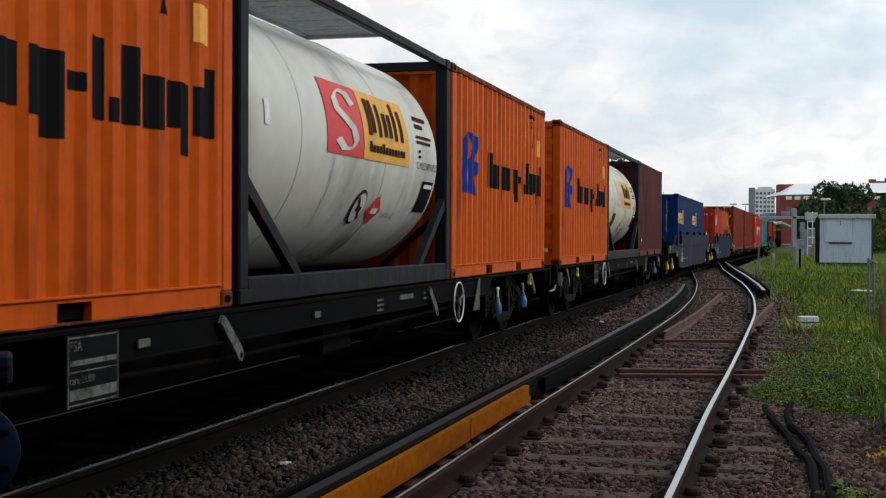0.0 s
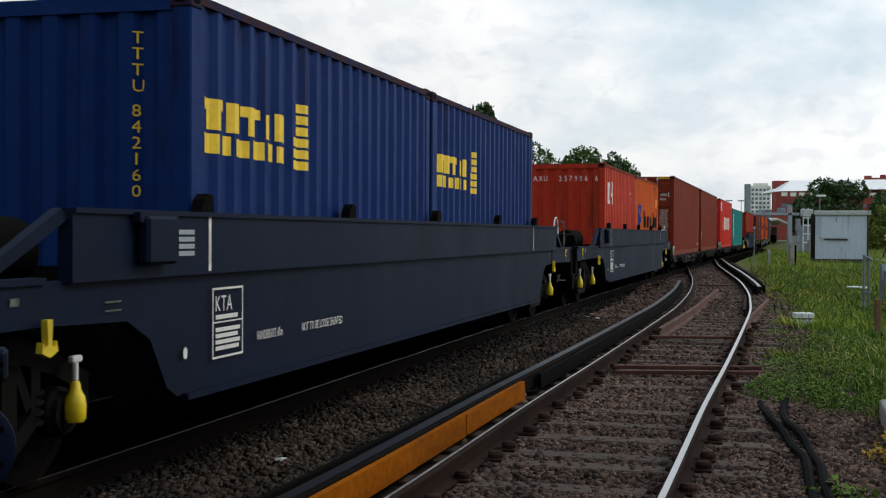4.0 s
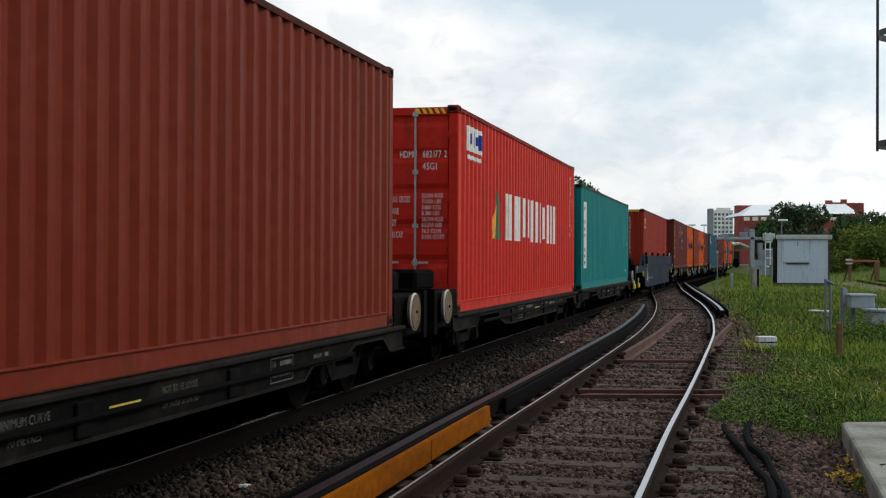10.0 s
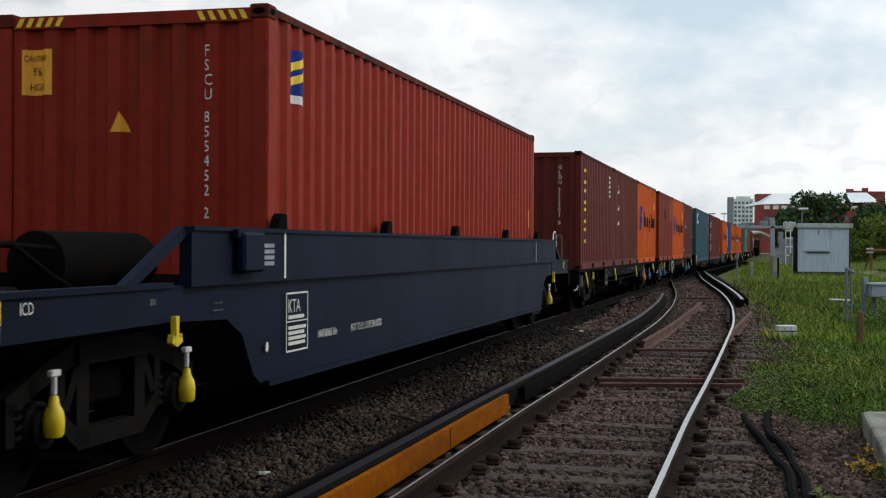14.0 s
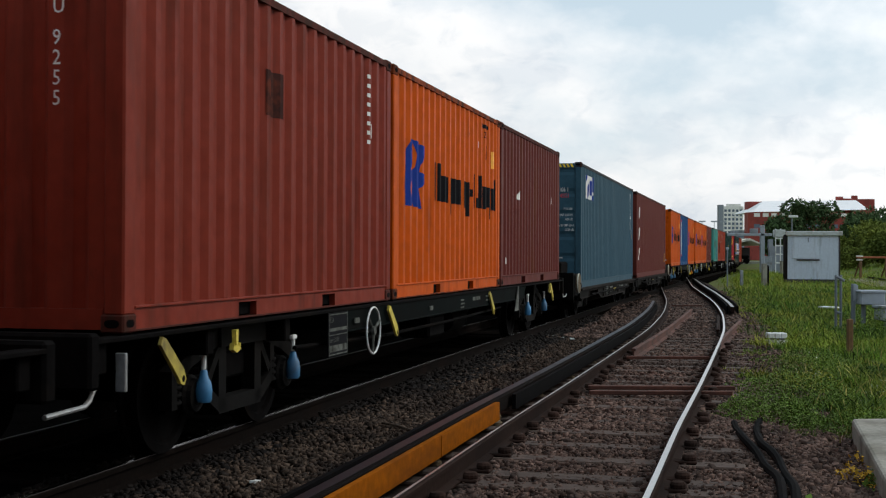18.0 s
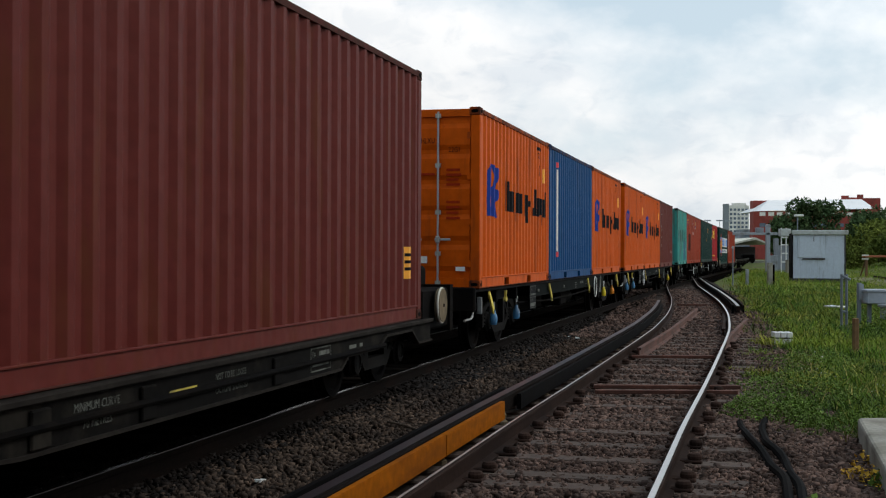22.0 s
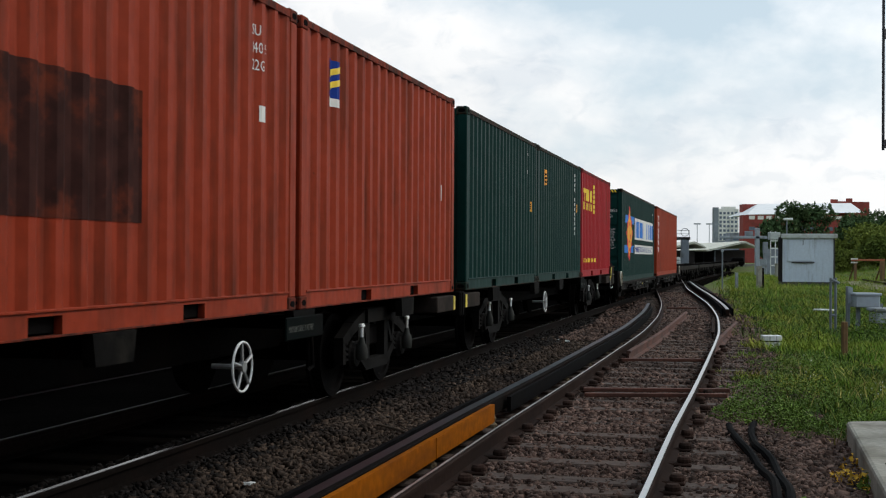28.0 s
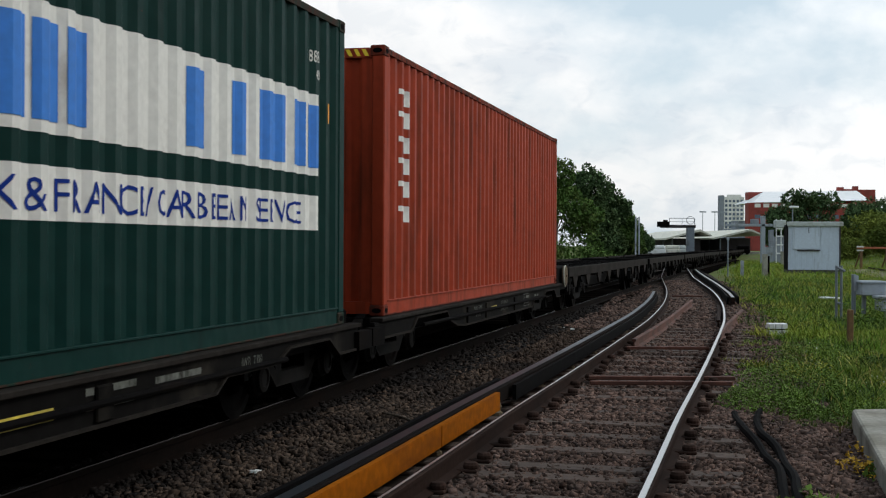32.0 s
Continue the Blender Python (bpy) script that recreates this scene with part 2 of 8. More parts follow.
M_DISC = surface("brake_face", lin(104, 92, 74), rough=0.8, grain=8, spread=0.2, stain=lin(76, 66, 54), amount=0.35, spec=0.08)
M_RAIL = surface("rusty_rail", lin(40, 28, 23), rough=0.85, grain=24, spread=0.3, stain=lin(30, 22, 20), amount=0.4, bump=0.2, spec=0.05)
M_RUSTRAIL = surface("orange_rusty_rail", lin(86, 50, 37), rough=0.9, grain=24, spread=0.3, stain=lin(50, 32, 26), amount=0.4, bump=0.2)
# Main track's far rail top, darkened for the train's underside it would mirror.
M_SHADEHEAD = surface("shaded_rail_head", lin(22, 20, 19), rough=0.7, metal=0.1, grain=30, spread=0.15, stain=lin(50, 40, 34), amount=0.4, bump=0.0)
M_CONDUCTOR = surface("conductor_rail_top", lin(48, 49, 55), rough=0.42, metal=1.0, grain=30, spread=0.2, stain=lin(44, 38, 38), amount=0.3, bump=0.02)
M_CHAIR = surface("chair_iron", lin(58, 43, 37), rough=0.9, grain=20, spread=0.3, stain=lin(34, 27, 24), amount=0.4, bump=0.2, spec=0.05)
# Main track's near rail top: dark base paints in the underside's dark reflection.
M_MIRRORHEAD = surface("glossy_rail_head", lin(40, 38, 37), rough=0.22, metal=1.0, grain=30, spread=0.05, bump=0.0)
M_SHINE = surface("polished_rail_head", lin(206, 200, 196), rough=0.34, metal=1.0, grain=30, spread=0.06, bump=0.0)
M_SLEEPER = surface("weathered_sleeper", lin(64, 50, 42), rough=0.95, grain=16, spread=0.35, stain=lin(84, 70, 60), amount=0.25, streak=(1, 6, 1), bump=0.4, per_object=0.3)
M_CONC = surface("old_concrete", lin(146, 143, 132), rough=0.95, grain=22, spread=0.2, stain=lin(96, 92, 80), amount=0.4, bump=0.25)
M_BALLAST = surface("ballast_stone", lin(88, 70, 62), rough=0.95, grain=40, spread=0.3, stain=lin(56, 45, 40), amount=0.4, stain_scale=0.7, bump=0.3, per_island=True, per_object=0.7, spec=0.2)
# Stones next to the train: its soft shade and brake dust share this colour.
M_SHADEDUST = surface("shaded_dusty_stone", lin(27, 23, 21), rough=0.95, grain=40, spread=0.35, stain=lin(18, 15, 14), amount=0.45, stain_scale=0.9, bump=0.3, per_island=True, per_object=0.45, spec=0.15)
# Darkened for the shade under the train; the conductor rail shares it.
M_DARKRAIL = surface("dark_rail_steel", lin(18, 14, 12), rough=0.9, grain=24, spread=0.3, stain=lin(28, 20, 17), amount=0.3, bump=0.2, spec=0.03)
# A step lighter, so the painted shade fades away from the train.
M_MIDSTONE = surface("half_shaded_dusty_stone", lin(70, 58, 49), rough=0.95, grain=40, spread=0.3, stain=lin(34, 28, 25), amount=0.5, stain_scale=0.8, bump=0.3, per_island=True, per_object=0.7, spec=0.15)
M_BED = surface("ballast_bed", lin(38, 32, 28), rough=1.0, grain=25, spread=0.5, stain=lin(40, 34, 30), amount=0.5, stain_scale=1.2, bump=0.8, spec=0.1)
M_SIDINGBED = surface("siding_gravel", lin(122, 112, 102), rough=1.0, grain=12, spread=0.35, stain=lin(84, 88, 52), amount=0.45, stain_scale=0.6, bump=0.5, spec=0.1)
# Near-black bed and sleepers: the shade under the train is in their colour.
M_SHADEBED = surface("shaded_ballast_bed", lin(11, 10, 9), rough=1.0, grain=25, spread=0.5, stain=lin(16, 14, 13), amount=0.5, stain_scale=1.2, bump=0.8, spec=0.0)
M_SHADESLEEPER = surface("shaded_sleeper", lin(22, 19, 17), rough=1.0, grain=16, spread=0.4, stain=lin(20, 18, 16), amount=0.5, bump=0.4, per_object=0.3, spec=0.0)
M_SOIL = surface("grassy_soil", lin(78, 92, 40), rough=1.0, grain=4, spread=0.35, stain=lin(86, 78, 54), amount=0.35, stain_scale=0.25, bump=0.3, spec=0.1)
M_GRASS = surface("grass_blades", lin(92, 122, 34), rough=0.8, grain=0.8, spread=0.45, stain=lin(152, 152, 58), amount=0.48, stain_scale=0.45, bump=0, per_island=True, per_object=0.4, spec=0.2)
M_DRYGRASS = surface("dry_grass_stems", lin(150, 142, 80), rough=0.9, grain=2, spread=0.3, bump=0, per_island=True, per_object=0.4, spec=0.1)
M_GRASSDARK = surface("dark_grass_blades", lin(56, 82, 34), rough=0.8, grain=1.2, spread=0.35, stain=lin(88, 104, 44), amount=0.3, stain_scale=0.6, bump=0, per_island=True, per_object=0.4, spec=0.2)
M_FLOWER = surface("white_petals", lin(214, 216, 204), rough=0.8, grain=4, spread=0.1, bump=0)
M_HEDGE = surface("hedge_leaves", lin(112, 122, 56), rough=0.8, grain=0.6, spread=0.3, stain=lin(86, 102, 50), amount=0.35, stain_scale=0.4, bump=0, per_island=True, per_object=0.3, spec=0.04)
M_WEED = surface("weed_leaves", lin(88, 112, 44), rough=0.8, grain=2, spread=0.25, bump=0, per_island=True, per_object=0.4, spec=0.2)
M_WEEDY = surface("yellowed_weed", lin(178, 140, 44), rough=0.8, grain=2, spread=0.25, bump=0, per_island=True, per_object=0.4, spec=0.2)
M_LEAF = surface("tree_leaves", lin(72, 96, 48), rough=0.8, grain=0.6, spread=0.35, stain=lin(96, 108, 58), amount=0.35, stain_scale=0.5, bump=0, per_island=True, per_object=0.4, spec=0.04)
M_LEAFDARK = surface("dark_leaves", lin(70, 90, 58), rough=0.8, grain=0.6, spread=0.35, stain=lin(86, 100, 62), amount=0.3, stain_scale=0.5, bump=0, per_island=True, per_object=0.4, spec=0.04)
M_BARK = surface("bark", lin(70, 58, 46), rough=0.95, grain=12, spread=0.3, bump=0.4)
M_BOARD = surface("guard_board_yellow", lin(140, 77, 5), rough=0.95, grain=14, spread=0.2, stain=lin(110, 60, 18), amount=0.30, stain_scale=1.2, streak=(3, 0.4, 3), bump=0.15, spec=0.04)
M_BOARDDARK = surface("guard_board_dark", lin(9, 8, 9), rough=0.85, grain=14, spread=0.3, stain=lin(17, 14, 13), amount=0.25, bump=0.15, spec=0.03)
M_HUT = surface("hut_cladding", lin(190, 201, 214), rough=0.65, grain=8, spread=0.06, stain=lin(150, 158, 166), amount=0.25, streak=(3, 3, 0.3), bump=0.03)
M_HUTTRIM = surface("hut_trim", lin(176, 182, 180), rough=0.7, grain=8, spread=0.1, stain=lin(130, 126, 112), amount=0.3)
M_GREYBOX = surface("grey_cabinet_paint", lin(148, 156, 164), rough=0.6, grain=8, spread=0.08, stain=lin(104, 104, 100), amount=0.25)
M_WOOD = surface("weathered_timber", lin(112, 84, 54), rough=0.9, grain=14, spread=0.25, stain=lin(70, 56, 42), amount=0.3, streak=(3, 3, 0.4), bump=0.2)
M_ORANGE = surface("weathered_buffer_paint", lin(150, 84, 52), rough=0.7, grain=12, spread=0.15, bump=0)
M_RUBBER = surface("cable_sheath", lin(10, 10, 11), rough=0.85, grain=20, spread=0.3, stain=lin(26, 23, 22), amount=0.2, bump=0.1, spec=0.04)
M_PLASTIC = surface("white_plastic", lin(220, 222, 220), rough=0.6, grain=12, spread=0.06, stain=lin(150, 150, 140), amount=0.2, bump=0)
M_BRICK = surface("red_brick", lin(142, 62, 54), rough=0.9, grain=6, spread=0.2, stain=lin(104, 54, 46), amount=0.3, stain_scale=0.3)
M_ROOFTILE = surface("clay_tiles", lin(150, 84, 72), rough=0.9, grain=3, spread=0.25, stain=lin(110, 68, 60), amount=0.3)
M_ROOFWHITE = surface("white_roof_sheet", lin(236, 236, 236), rough=0.6, grain=2, spread=0.04, stain=lin(214, 216, 216), amount=0.3, stain_scale=0.3)
M_RENDER = surface("pale_render", lin(232, 230, 224), rough=0.9, grain=2, spread=0.06, stain=lin(170, 168, 160), amount=0.3, stain_scale=0.2)
M_GREYWALL = surface("grey_render", lin(136, 142, 150), rough=0.9, grain=2, spread=0.06, stain=lin(90, 92, 96), amount=0.3, stain_scale=0.2)
M_PANE = surface("dark_window_pane", lin(88, 101, 118), rough=0.15, grain=1, spread=0.1, bump=0)
M_CANOPY = surface("canopy_sheet", lin(206, 204, 190), rough=0.7, grain=2, spread=0.06, stain=lin(150, 148, 136), amount=0.3)
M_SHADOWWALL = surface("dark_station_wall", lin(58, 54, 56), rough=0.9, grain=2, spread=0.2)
M_GANTRY = surface("gantry_steel", lin(112, 120, 128), rough=0.6, grain=6, spread=0.1, stain=lin(84, 84, 84), amount=0.2)
M_CAGE = surface("dark_cage_steel", lin(52, 54, 58), rough=0.6, grain=10, spread=0.15, stain=lin(70, 60, 54), amount=0.2)


# ================= mesh helpers =================
class Form:
    """Collects plain shapes into one mesh."""

    def __init__(self):
        self.v, self.f = [], []

    def add(self, verts, faces):
        k = len(self.v)
        self.v += [tuple(p) for p in verts]
        self.f += [tuple(i + k for i in f) for f in faces]
        return self

    def box(self, x0, x1, y0, y1, z0, z1):
        return self.add([(x0, y0, z0), (x1, y0, z0), (x1, y1, z0), (x0, y1, z0), (x0, y0, z1), (x1, y0, z1), (x1, y1, z1), (x0, y1, z1)],
                        [(0, 3, 2, 1), (4, 5, 6, 7), (0, 1, 5, 4), (1, 2, 6, 5), (2, 3, 7, 6), (3, 0, 4, 7)])

    def cham(self, x0, x1, y0, y1, z0, z1, c=0.01):
        """A box with its edges cut off."""
        xs, ys, zs = (x0, x1), (y0, y1), (z0, z1)
        v, idx = [], {}
        for i in (0, 1):
            for j in (0, 1):
                for k in (0, 1):
                    sx, sy, sz = (c if i == 0 else -c), (c if j == 0 else -c), (c if k == 0 else -c)
                    for a, p in enumerate(((xs[i], ys[j] + sy, zs[k] + sz), (xs[i] + sx, ys[j], zs[k] + sz), (xs[i] + sx, ys[j] + sy, zs[k]))):
                        idx[i, j, k, a] = len(v)
                        v.append(p)
        f = []
        for i in (0, 1):
            q = [idx[i, j, k, 0] for j, k in ((0, 0), (1, 0), (1, 1), (0, 1))]
            f.append(q if i else q[::-1])
            q = [idx[j, i, k, 1] for j, k in ((0, 0), (1, 0), (1, 1), (0, 1))]
            f.append(q[::-1] if i else q)
            q = [idx[j, k, i, 2] for j, k in ((0, 0), (1, 0), (1, 1), (0, 1))]
            f.append(q if i else q[::-1])
        for i in (0, 1):
            for j in (0, 1):
                f.append((idx[i, j, 0, 0], idx[i, j, 1, 0], idx[i, j, 1, 1], idx[i, j, 0, 1]))
                f.append((idx[i, 0, j, 0], idx[i, 1, j, 0], idx[i, 1, j, 2], idx[i, 0, j, 2]))
                f.append((idx[0, i, j, 1], idx[1, i, j, 1], idx[1, i, j, 2], idx[0, i, j, 2]))
                for k in (0, 1):
                    f.append((idx[i, j, k, 0], idx[i, j, k, 1], idx[i, j, k, 2]))
        return self.add(v, f)

    def tube(self, a, b, r, n=10, r2=None):
        a, b = Vector(a), Vector(b)
        q = (b - a).to_track_quat("Z", "Y")
        r2 = r if r2 is None else r2
        v = [a + q @ Vector((r * math.cos(6.28318 * i / n), r * math.sin(6.28318 * i / n), 0)) for i in range(n)]
        v += [b + q @ Vector((r2 * math.cos(6.28318 * i / n), r2 * math.sin(6.28318 * i / n), 0)) for i in range(n)]
        f = [(i, (i + 1) % n, n + (i + 1) % n, n + i) for i in range(n)] + [tuple(range(n))[::-1], tuple(range(n, 2 * n))]
        return self.add(v, f)

    def pipe(self, pts, r, n=8):
        for a, b in zip(pts, pts[1:]):
            self.tube(a, b, r, n)
        return self

    def ring(self, c, axis, R, r, n=28, m=8):
        q = Vector(axis).to_track_quat("Z", "Y")
        v, f = [], []
        for i in range(n):
            a = 6.28318 * i / n
            for j in range(m):
                b = 6.28318 * j / m
                v.append(Vector(c) + q @ Vector(((R + r * math.cos(b)) * math.cos(a), (R + r * math.cos(b)) * math.sin(a), r * math.sin(b))))
        for i in range(n):
            for j in range(m):
                f.append((i * m + j, ((i + 1) % n) * m + j, ((i + 1) % n) * m + (j + 1) % m, i * m + (j + 1) % m))
        return self.add(v, f)

    def turned(self, profile, c, axis="x", n=24):
        """Turned shape; profile of (along, radius)."""
        v, f = [], []
        for a, r in profile:
            for i in range(n):
                t = 6.28318 * i / n
                p = (a, r * math.cos(t), r * math.sin(t)) if axis == "x" else (r * math.cos(t), a, r * math.sin(t)) if axis == "y" else (r * math.cos(t), r * math.sin(t), a)
                v.append((c[0] + p[0], c[1] + p[1], c[2] + p[2]))
        for k in range(len(profile) - 1):
            for i in range(n):
                f.append((k * n + i, k * n + (i + 1) % n, (k + 1) * n + (i + 1) % n, (k + 1) * n + i))
        f += [tuple(range(n))[::-1], tuple(range((len(profile) - 1) * n, len(profile) * n))]
        return self.add(v, f)

    def plate(self, pts, y0, y1):
        """Outline in x, z with thickness in y."""
        n = len(pts)
        v = [(x, y0, z) for x, z in pts] + [(x, y1, z) for x, z in pts]
        f = [tuple(range(n)), tuple(range(n, 2 * n))[::-1]] + [((i + 1) % n, i, n + i, n + (i + 1) % n) for i in range(n)]
        return self.add(v, f)

    def mesh(self, name, smooth=False):
        me = bpy.data.meshes.new(name)
        me.from_pydata(self.v, [], self.f)
        me.validate()
        if smooth:
            me.shade_smooth()
            me.set_sharp_from_angle(angle=radians(38))
        bm = bmesh.new()
        bm.from_mesh(me)
        bmesh.ops.recalc_face_normals(bm, faces=bm.faces)
        bm.to_mesh(me)
        bm.free()
        return me


def hose(pts, r, n=8):
    """Bent round hose as one swept body."""
    v, k = [], len(pts)
    for i, p in enumerate(pts):
        q = (Vector(pts[min(i + 1, k - 1)]) - Vector(pts[max(i - 1, 0)])).to_track_quat("Z", "Y")
        v += [Vector(p) + q @ Vector((r * math.cos(6.28318 * j / n), r * math.sin(6.28318 * j / n), 0)) for j in range(n)]
    f = [(i * n + j, i * n + (j + 1) % n, (i + 1) * n + (j + 1) % n, (i + 1) * n + j) for i in range(k - 1) for j in range(n)]
    return Form().add(v, f + [tuple(range(n))[::-1], tuple(range((k - 1) * n, k * n))])


KEPT = {}


def part(name, form, material, parent=None, label="", at=None, smooth=False, key=None):
    """One mesh object under a thing; the same key shares one mesh."""
    me = KEPT.get(key) if key else None
    if me is None:
        me = form() if callable(form) else form
        me = me.mesh(name, smooth) if isinstance(me, Form) else me
        me.materials.append(material)
        if key:
            KEPT[key] = me
    ob = new(name, me)
    if me.materials[0] is not material:
        ob.material_slots[0].link = "OBJECT"
        ob.material_slots[0].material = material
    if parent is not None:
        ob.parent = parent
    if at is not None:
        ob.matrix_basis = at if isinstance(at, Matrix) else Matrix.Translation(at)
    return tagged(ob, label)


def thing(name, label, category, group="", at=None, kind=""):
    ob = new(name)
    if at is not None:
        ob.matrix_basis = at
    return tagged(ob, label, category, group, kind)


# ================= the line of the train =================
KNOT_S = [-40, -20, 0, 15, 30, 45, 60, 80, 110, 150, 230, 330]
KNOT_K = [0, 0, -0.0046, 0.00115, 0.0, 0.00068, -0.00024, 0.00058, 0.0002, -0.0006, 0.0, 0]
STEP = 0.5
LINE_S = np.arange(-360, 620, STEP)
_k = np.interp(LINE_S, KNOT_S, KNOT_K)
LINE_H = np.concatenate([[0], np.cumsum((_k[1:] + _k[:-1]) / 2 * STEP)])
_zero = int(np.argmin(abs(LINE_S)))
LINE_H = LINE_H - LINE_H[_zero] + 0.26204
LINE_X = np.concatenate([[0], np.cumsum((np.sin(LINE_H[1:]) + np.sin(LINE_H[:-1])) / 2 * STEP)])
LINE_Y = np.concatenate([[0], np.cumsum((np.cos(LINE_H[1:]) + np.cos(LINE_H[:-1])) / 2 * STEP)])
LINE_X = LINE_X - LINE_X[_zero] - 5.2019
LINE_Y = LINE_Y - LINE_Y[_zero]


def on_line(s, side=0.0):
    """Place on the train's line; side is metres to the right of it (towards the camera)."""
    x, y, h = (float(np.interp(s, LINE_S, c)) for c in (LINE_X, LINE_Y, LINE_H))
    return Vector((x + math.cos(h) * side, y - math.sin(h) * side, 0)), h


def gone(t):
    """Metres that the train has run since the start."""
    return 9.62651 * t + 0.0019983 * t * t + 7.58747e-4 * t ** 3 - 1.702602e-5 * t ** 4


def ride(u, length, z, t):
    """Pose of a vehicle or load whose middle is at u on the train."""
    s = u - gone(t)
    a, b = on_line(s - length / 2)[0], on_line(s + length / 2)[0]
    d = b - a
    m = Matrix.Translation(((a.x + b.x) / 2, (a.y + b.y) / 2, z))
    return m @ Matrix.Rotation(math.atan2(d.y, d.x), 4, "Z")


MOVERS = []     # thing, middle on the train, length, height


# ================= lettering =================
GLYPHS = {}


def glyph(ch):
    """Triangles of one character of the built-in font, 1 high, and its advance."""
    if ch not in GLYPHS:
        cu = bpy.data.curves.new("glyph", "FONT")
        cu.body, cu.resolution_u, cu.size = ch, 2, 1.0
        ob = bpy.data.objects.new("glyph", cu)
        me = ob.to_mesh()
        vs = [(v.co.x, v.co.y) for v in me.vertices]
        fs = [[vs[i] for i in p.vertices] for p in me.polygons]
        wide = max((x for x, _ in vs), default=0.25) + 0.06
        ob.to_mesh_clear()
        bpy.data.objects.remove(ob)
        bpy.data.curves.remove(cu)
        GLYPHS[ch] = fs, wide
    return GLYPHS[ch]


def words(text, x, z, size, squeeze=1.0, down=False):
    """Polygons of a line of text (or a column of characters) with its lower left at x, z."""
    out = []
    for ch in text:
        if ch == " ":
            if down:
                z -= size * 0.7
            else:
                x += size * 0.45 * squeeze
            continue
        fs, wide = glyph(ch)
        k = size * 1.38
        for f in fs:
            out.append([(x + px * k * squeeze, z + pz * k) for px, pz in f])
        if down:
            z -= size * 1.28
        else:
            x += wide * k * squeeze
    return out


def rect(x0, x1, z0, z1):
    return [[(x0, z0), (x1, z0), (x1, z1), (x0, z1)]]


def bars(text_bars, x, z, unit, rise=None):
    """Plain strokes in place of a name: (x0, x1, z0, z1) in units."""
    r = rise or unit
    return [[(x + a * unit, z + c * r), (x + b * unit, z + c * r), (x + b * unit, z + e * r), (x + a * unit, z + e * r)] for a, b, c, e in text_bars]


def smudge_lines(x, z, widths, size, gap=1.6):
    """Unreadable small print as plain strokes."""
    out = []
    for i, w in enumerate(widths):
        out += rect(x, x + w, z - i * size * gap, z - i * size * gap + size)
    return out


def wave(start, end, outer, slope, inner, depth):
    """Knots of a corrugated sheet between two edges: along, depth."""
    n = max(2, round((end - start - outer) / (outer + inner + 2 * slope)))
    k = (end - start) / (n * (outer + inner + 2 * slope) + outer)
    a, d, x = [start], [0.0], start
    for _ in range(n):
        for step, dep in ((outer, 0.0), (slope, depth), (inner, depth), (slope, 0.0)):
            x += step * k
            a.append(x)
            d.append(dep)
    a.append(end)
    d.append(0.0)
    return np.array(a), np.array(d)


def sheet(knots, z0, z1, place):
    """Corrugated sheet; place(a, depth, z) gives the point."""
    a, d = knots
    f = Form()
    n = len(a)
    v = [place(p, q, z0) for p, q in zip(a, d)] + [place(p, q, z1) for p, q in zip(a, d)]
    return f.add(v, [(i, i + 1, n + i + 1, n + i) for i in range(n - 1)])


def painted(name, polys, knots, place, material, parent, label="", proud=0.004):
    """Paint that follows a corrugated sheet; big lettering is one part a stroke."""
    if len(polys) > 1 and name in ("lettering", "name_mark", "logo", "faded_lettering", "logo_mark"):
        return [painted(name, [p], knots, place, material, parent, label, proud) for p in polys]
    bm = bmesh.new()
    for p in polys:
        vs = [bm.verts.new((x, 0, z)) for x, z in p]
        try:
            bm.faces.new(vs)
        except ValueError:
            pass
    if knots is not None and bm.verts:
        lo, hi = min(v.co.x for v in bm.verts), max(v.co.x for v in bm.verts)
        for a in knots[0]:
            if lo < a < hi:
                bmesh.ops.bisect_plane(bm, geom=bm.verts[:] + bm.edges[:] + bm.faces[:], plane_co=(float(a), 0, 0), plane_no=(1, 0, 0), dist=1e-5)
    for v in bm.verts:
        dep = float(np.interp(v.co.x, *knots)) if knots is not None else 0.0
        v.co = place(v.co.x, dep - proud, v.co.z)
    me = bpy.data.meshes.new(name)
    bm.to_mesh(me)
    bm.free()
    me.materials.append(material)
    ob = new(name, me)
    ob.parent = parent
    return tagged(ob, label)


# ================= containers =================
HALF = 1.219


def side_knots(L):
    return wave(-L / 2 + 0.165, L / 2 - 0.165, 0.072, 0.068, 0.070, 0.036)


END_KNOTS = wave(-HALF + 0.15, HALF - 0.15, 0.115, 0.05, 0.09, 0.045)


def side_place(sign=-1):
    return lambda a, d, z: (a, sign * (HALF - 0.012 - d), z)


def end_place(L, sign=-1):
    # along = from the viewer's left to right, facing the end
    return lambda a, d, z: (sign * (L / 2 - 0.035 - d), sign * a, z)


def bottom_rail(L, pockets):
    a, b = -L / 2 + 0.165, L / 2 - 0.165
    line = [(b, 0.150), (a, 0.150), (a, 0.018)]
    if pockets:
        for c in (-0.98, 0.98):
            line += [(c - 0.18, 0.018), (c - 0.18, 0.128), (c + 0.18, 0.128), (c + 0.18, 0.018)]
    return Form().plate(line + [(b, 0.018)], -HALF + 0.016, -HALF + 0.07)


def rail_lip(L):
    """Rolled upper edge of the bottom rail."""
    return Form().cham(-L / 2 + 0.166, L / 2 - 0.166, -HALF + 0.001, -HALF + 0.07, 0.150, 0.168, 0.004)


def rail_foot(L):
    return Form().cham(-L / 2 + 0.166, L / 2 - 0.166, -HALF + 0.004, -HALF + 0.07, 0.004, 0.018, 0.003)


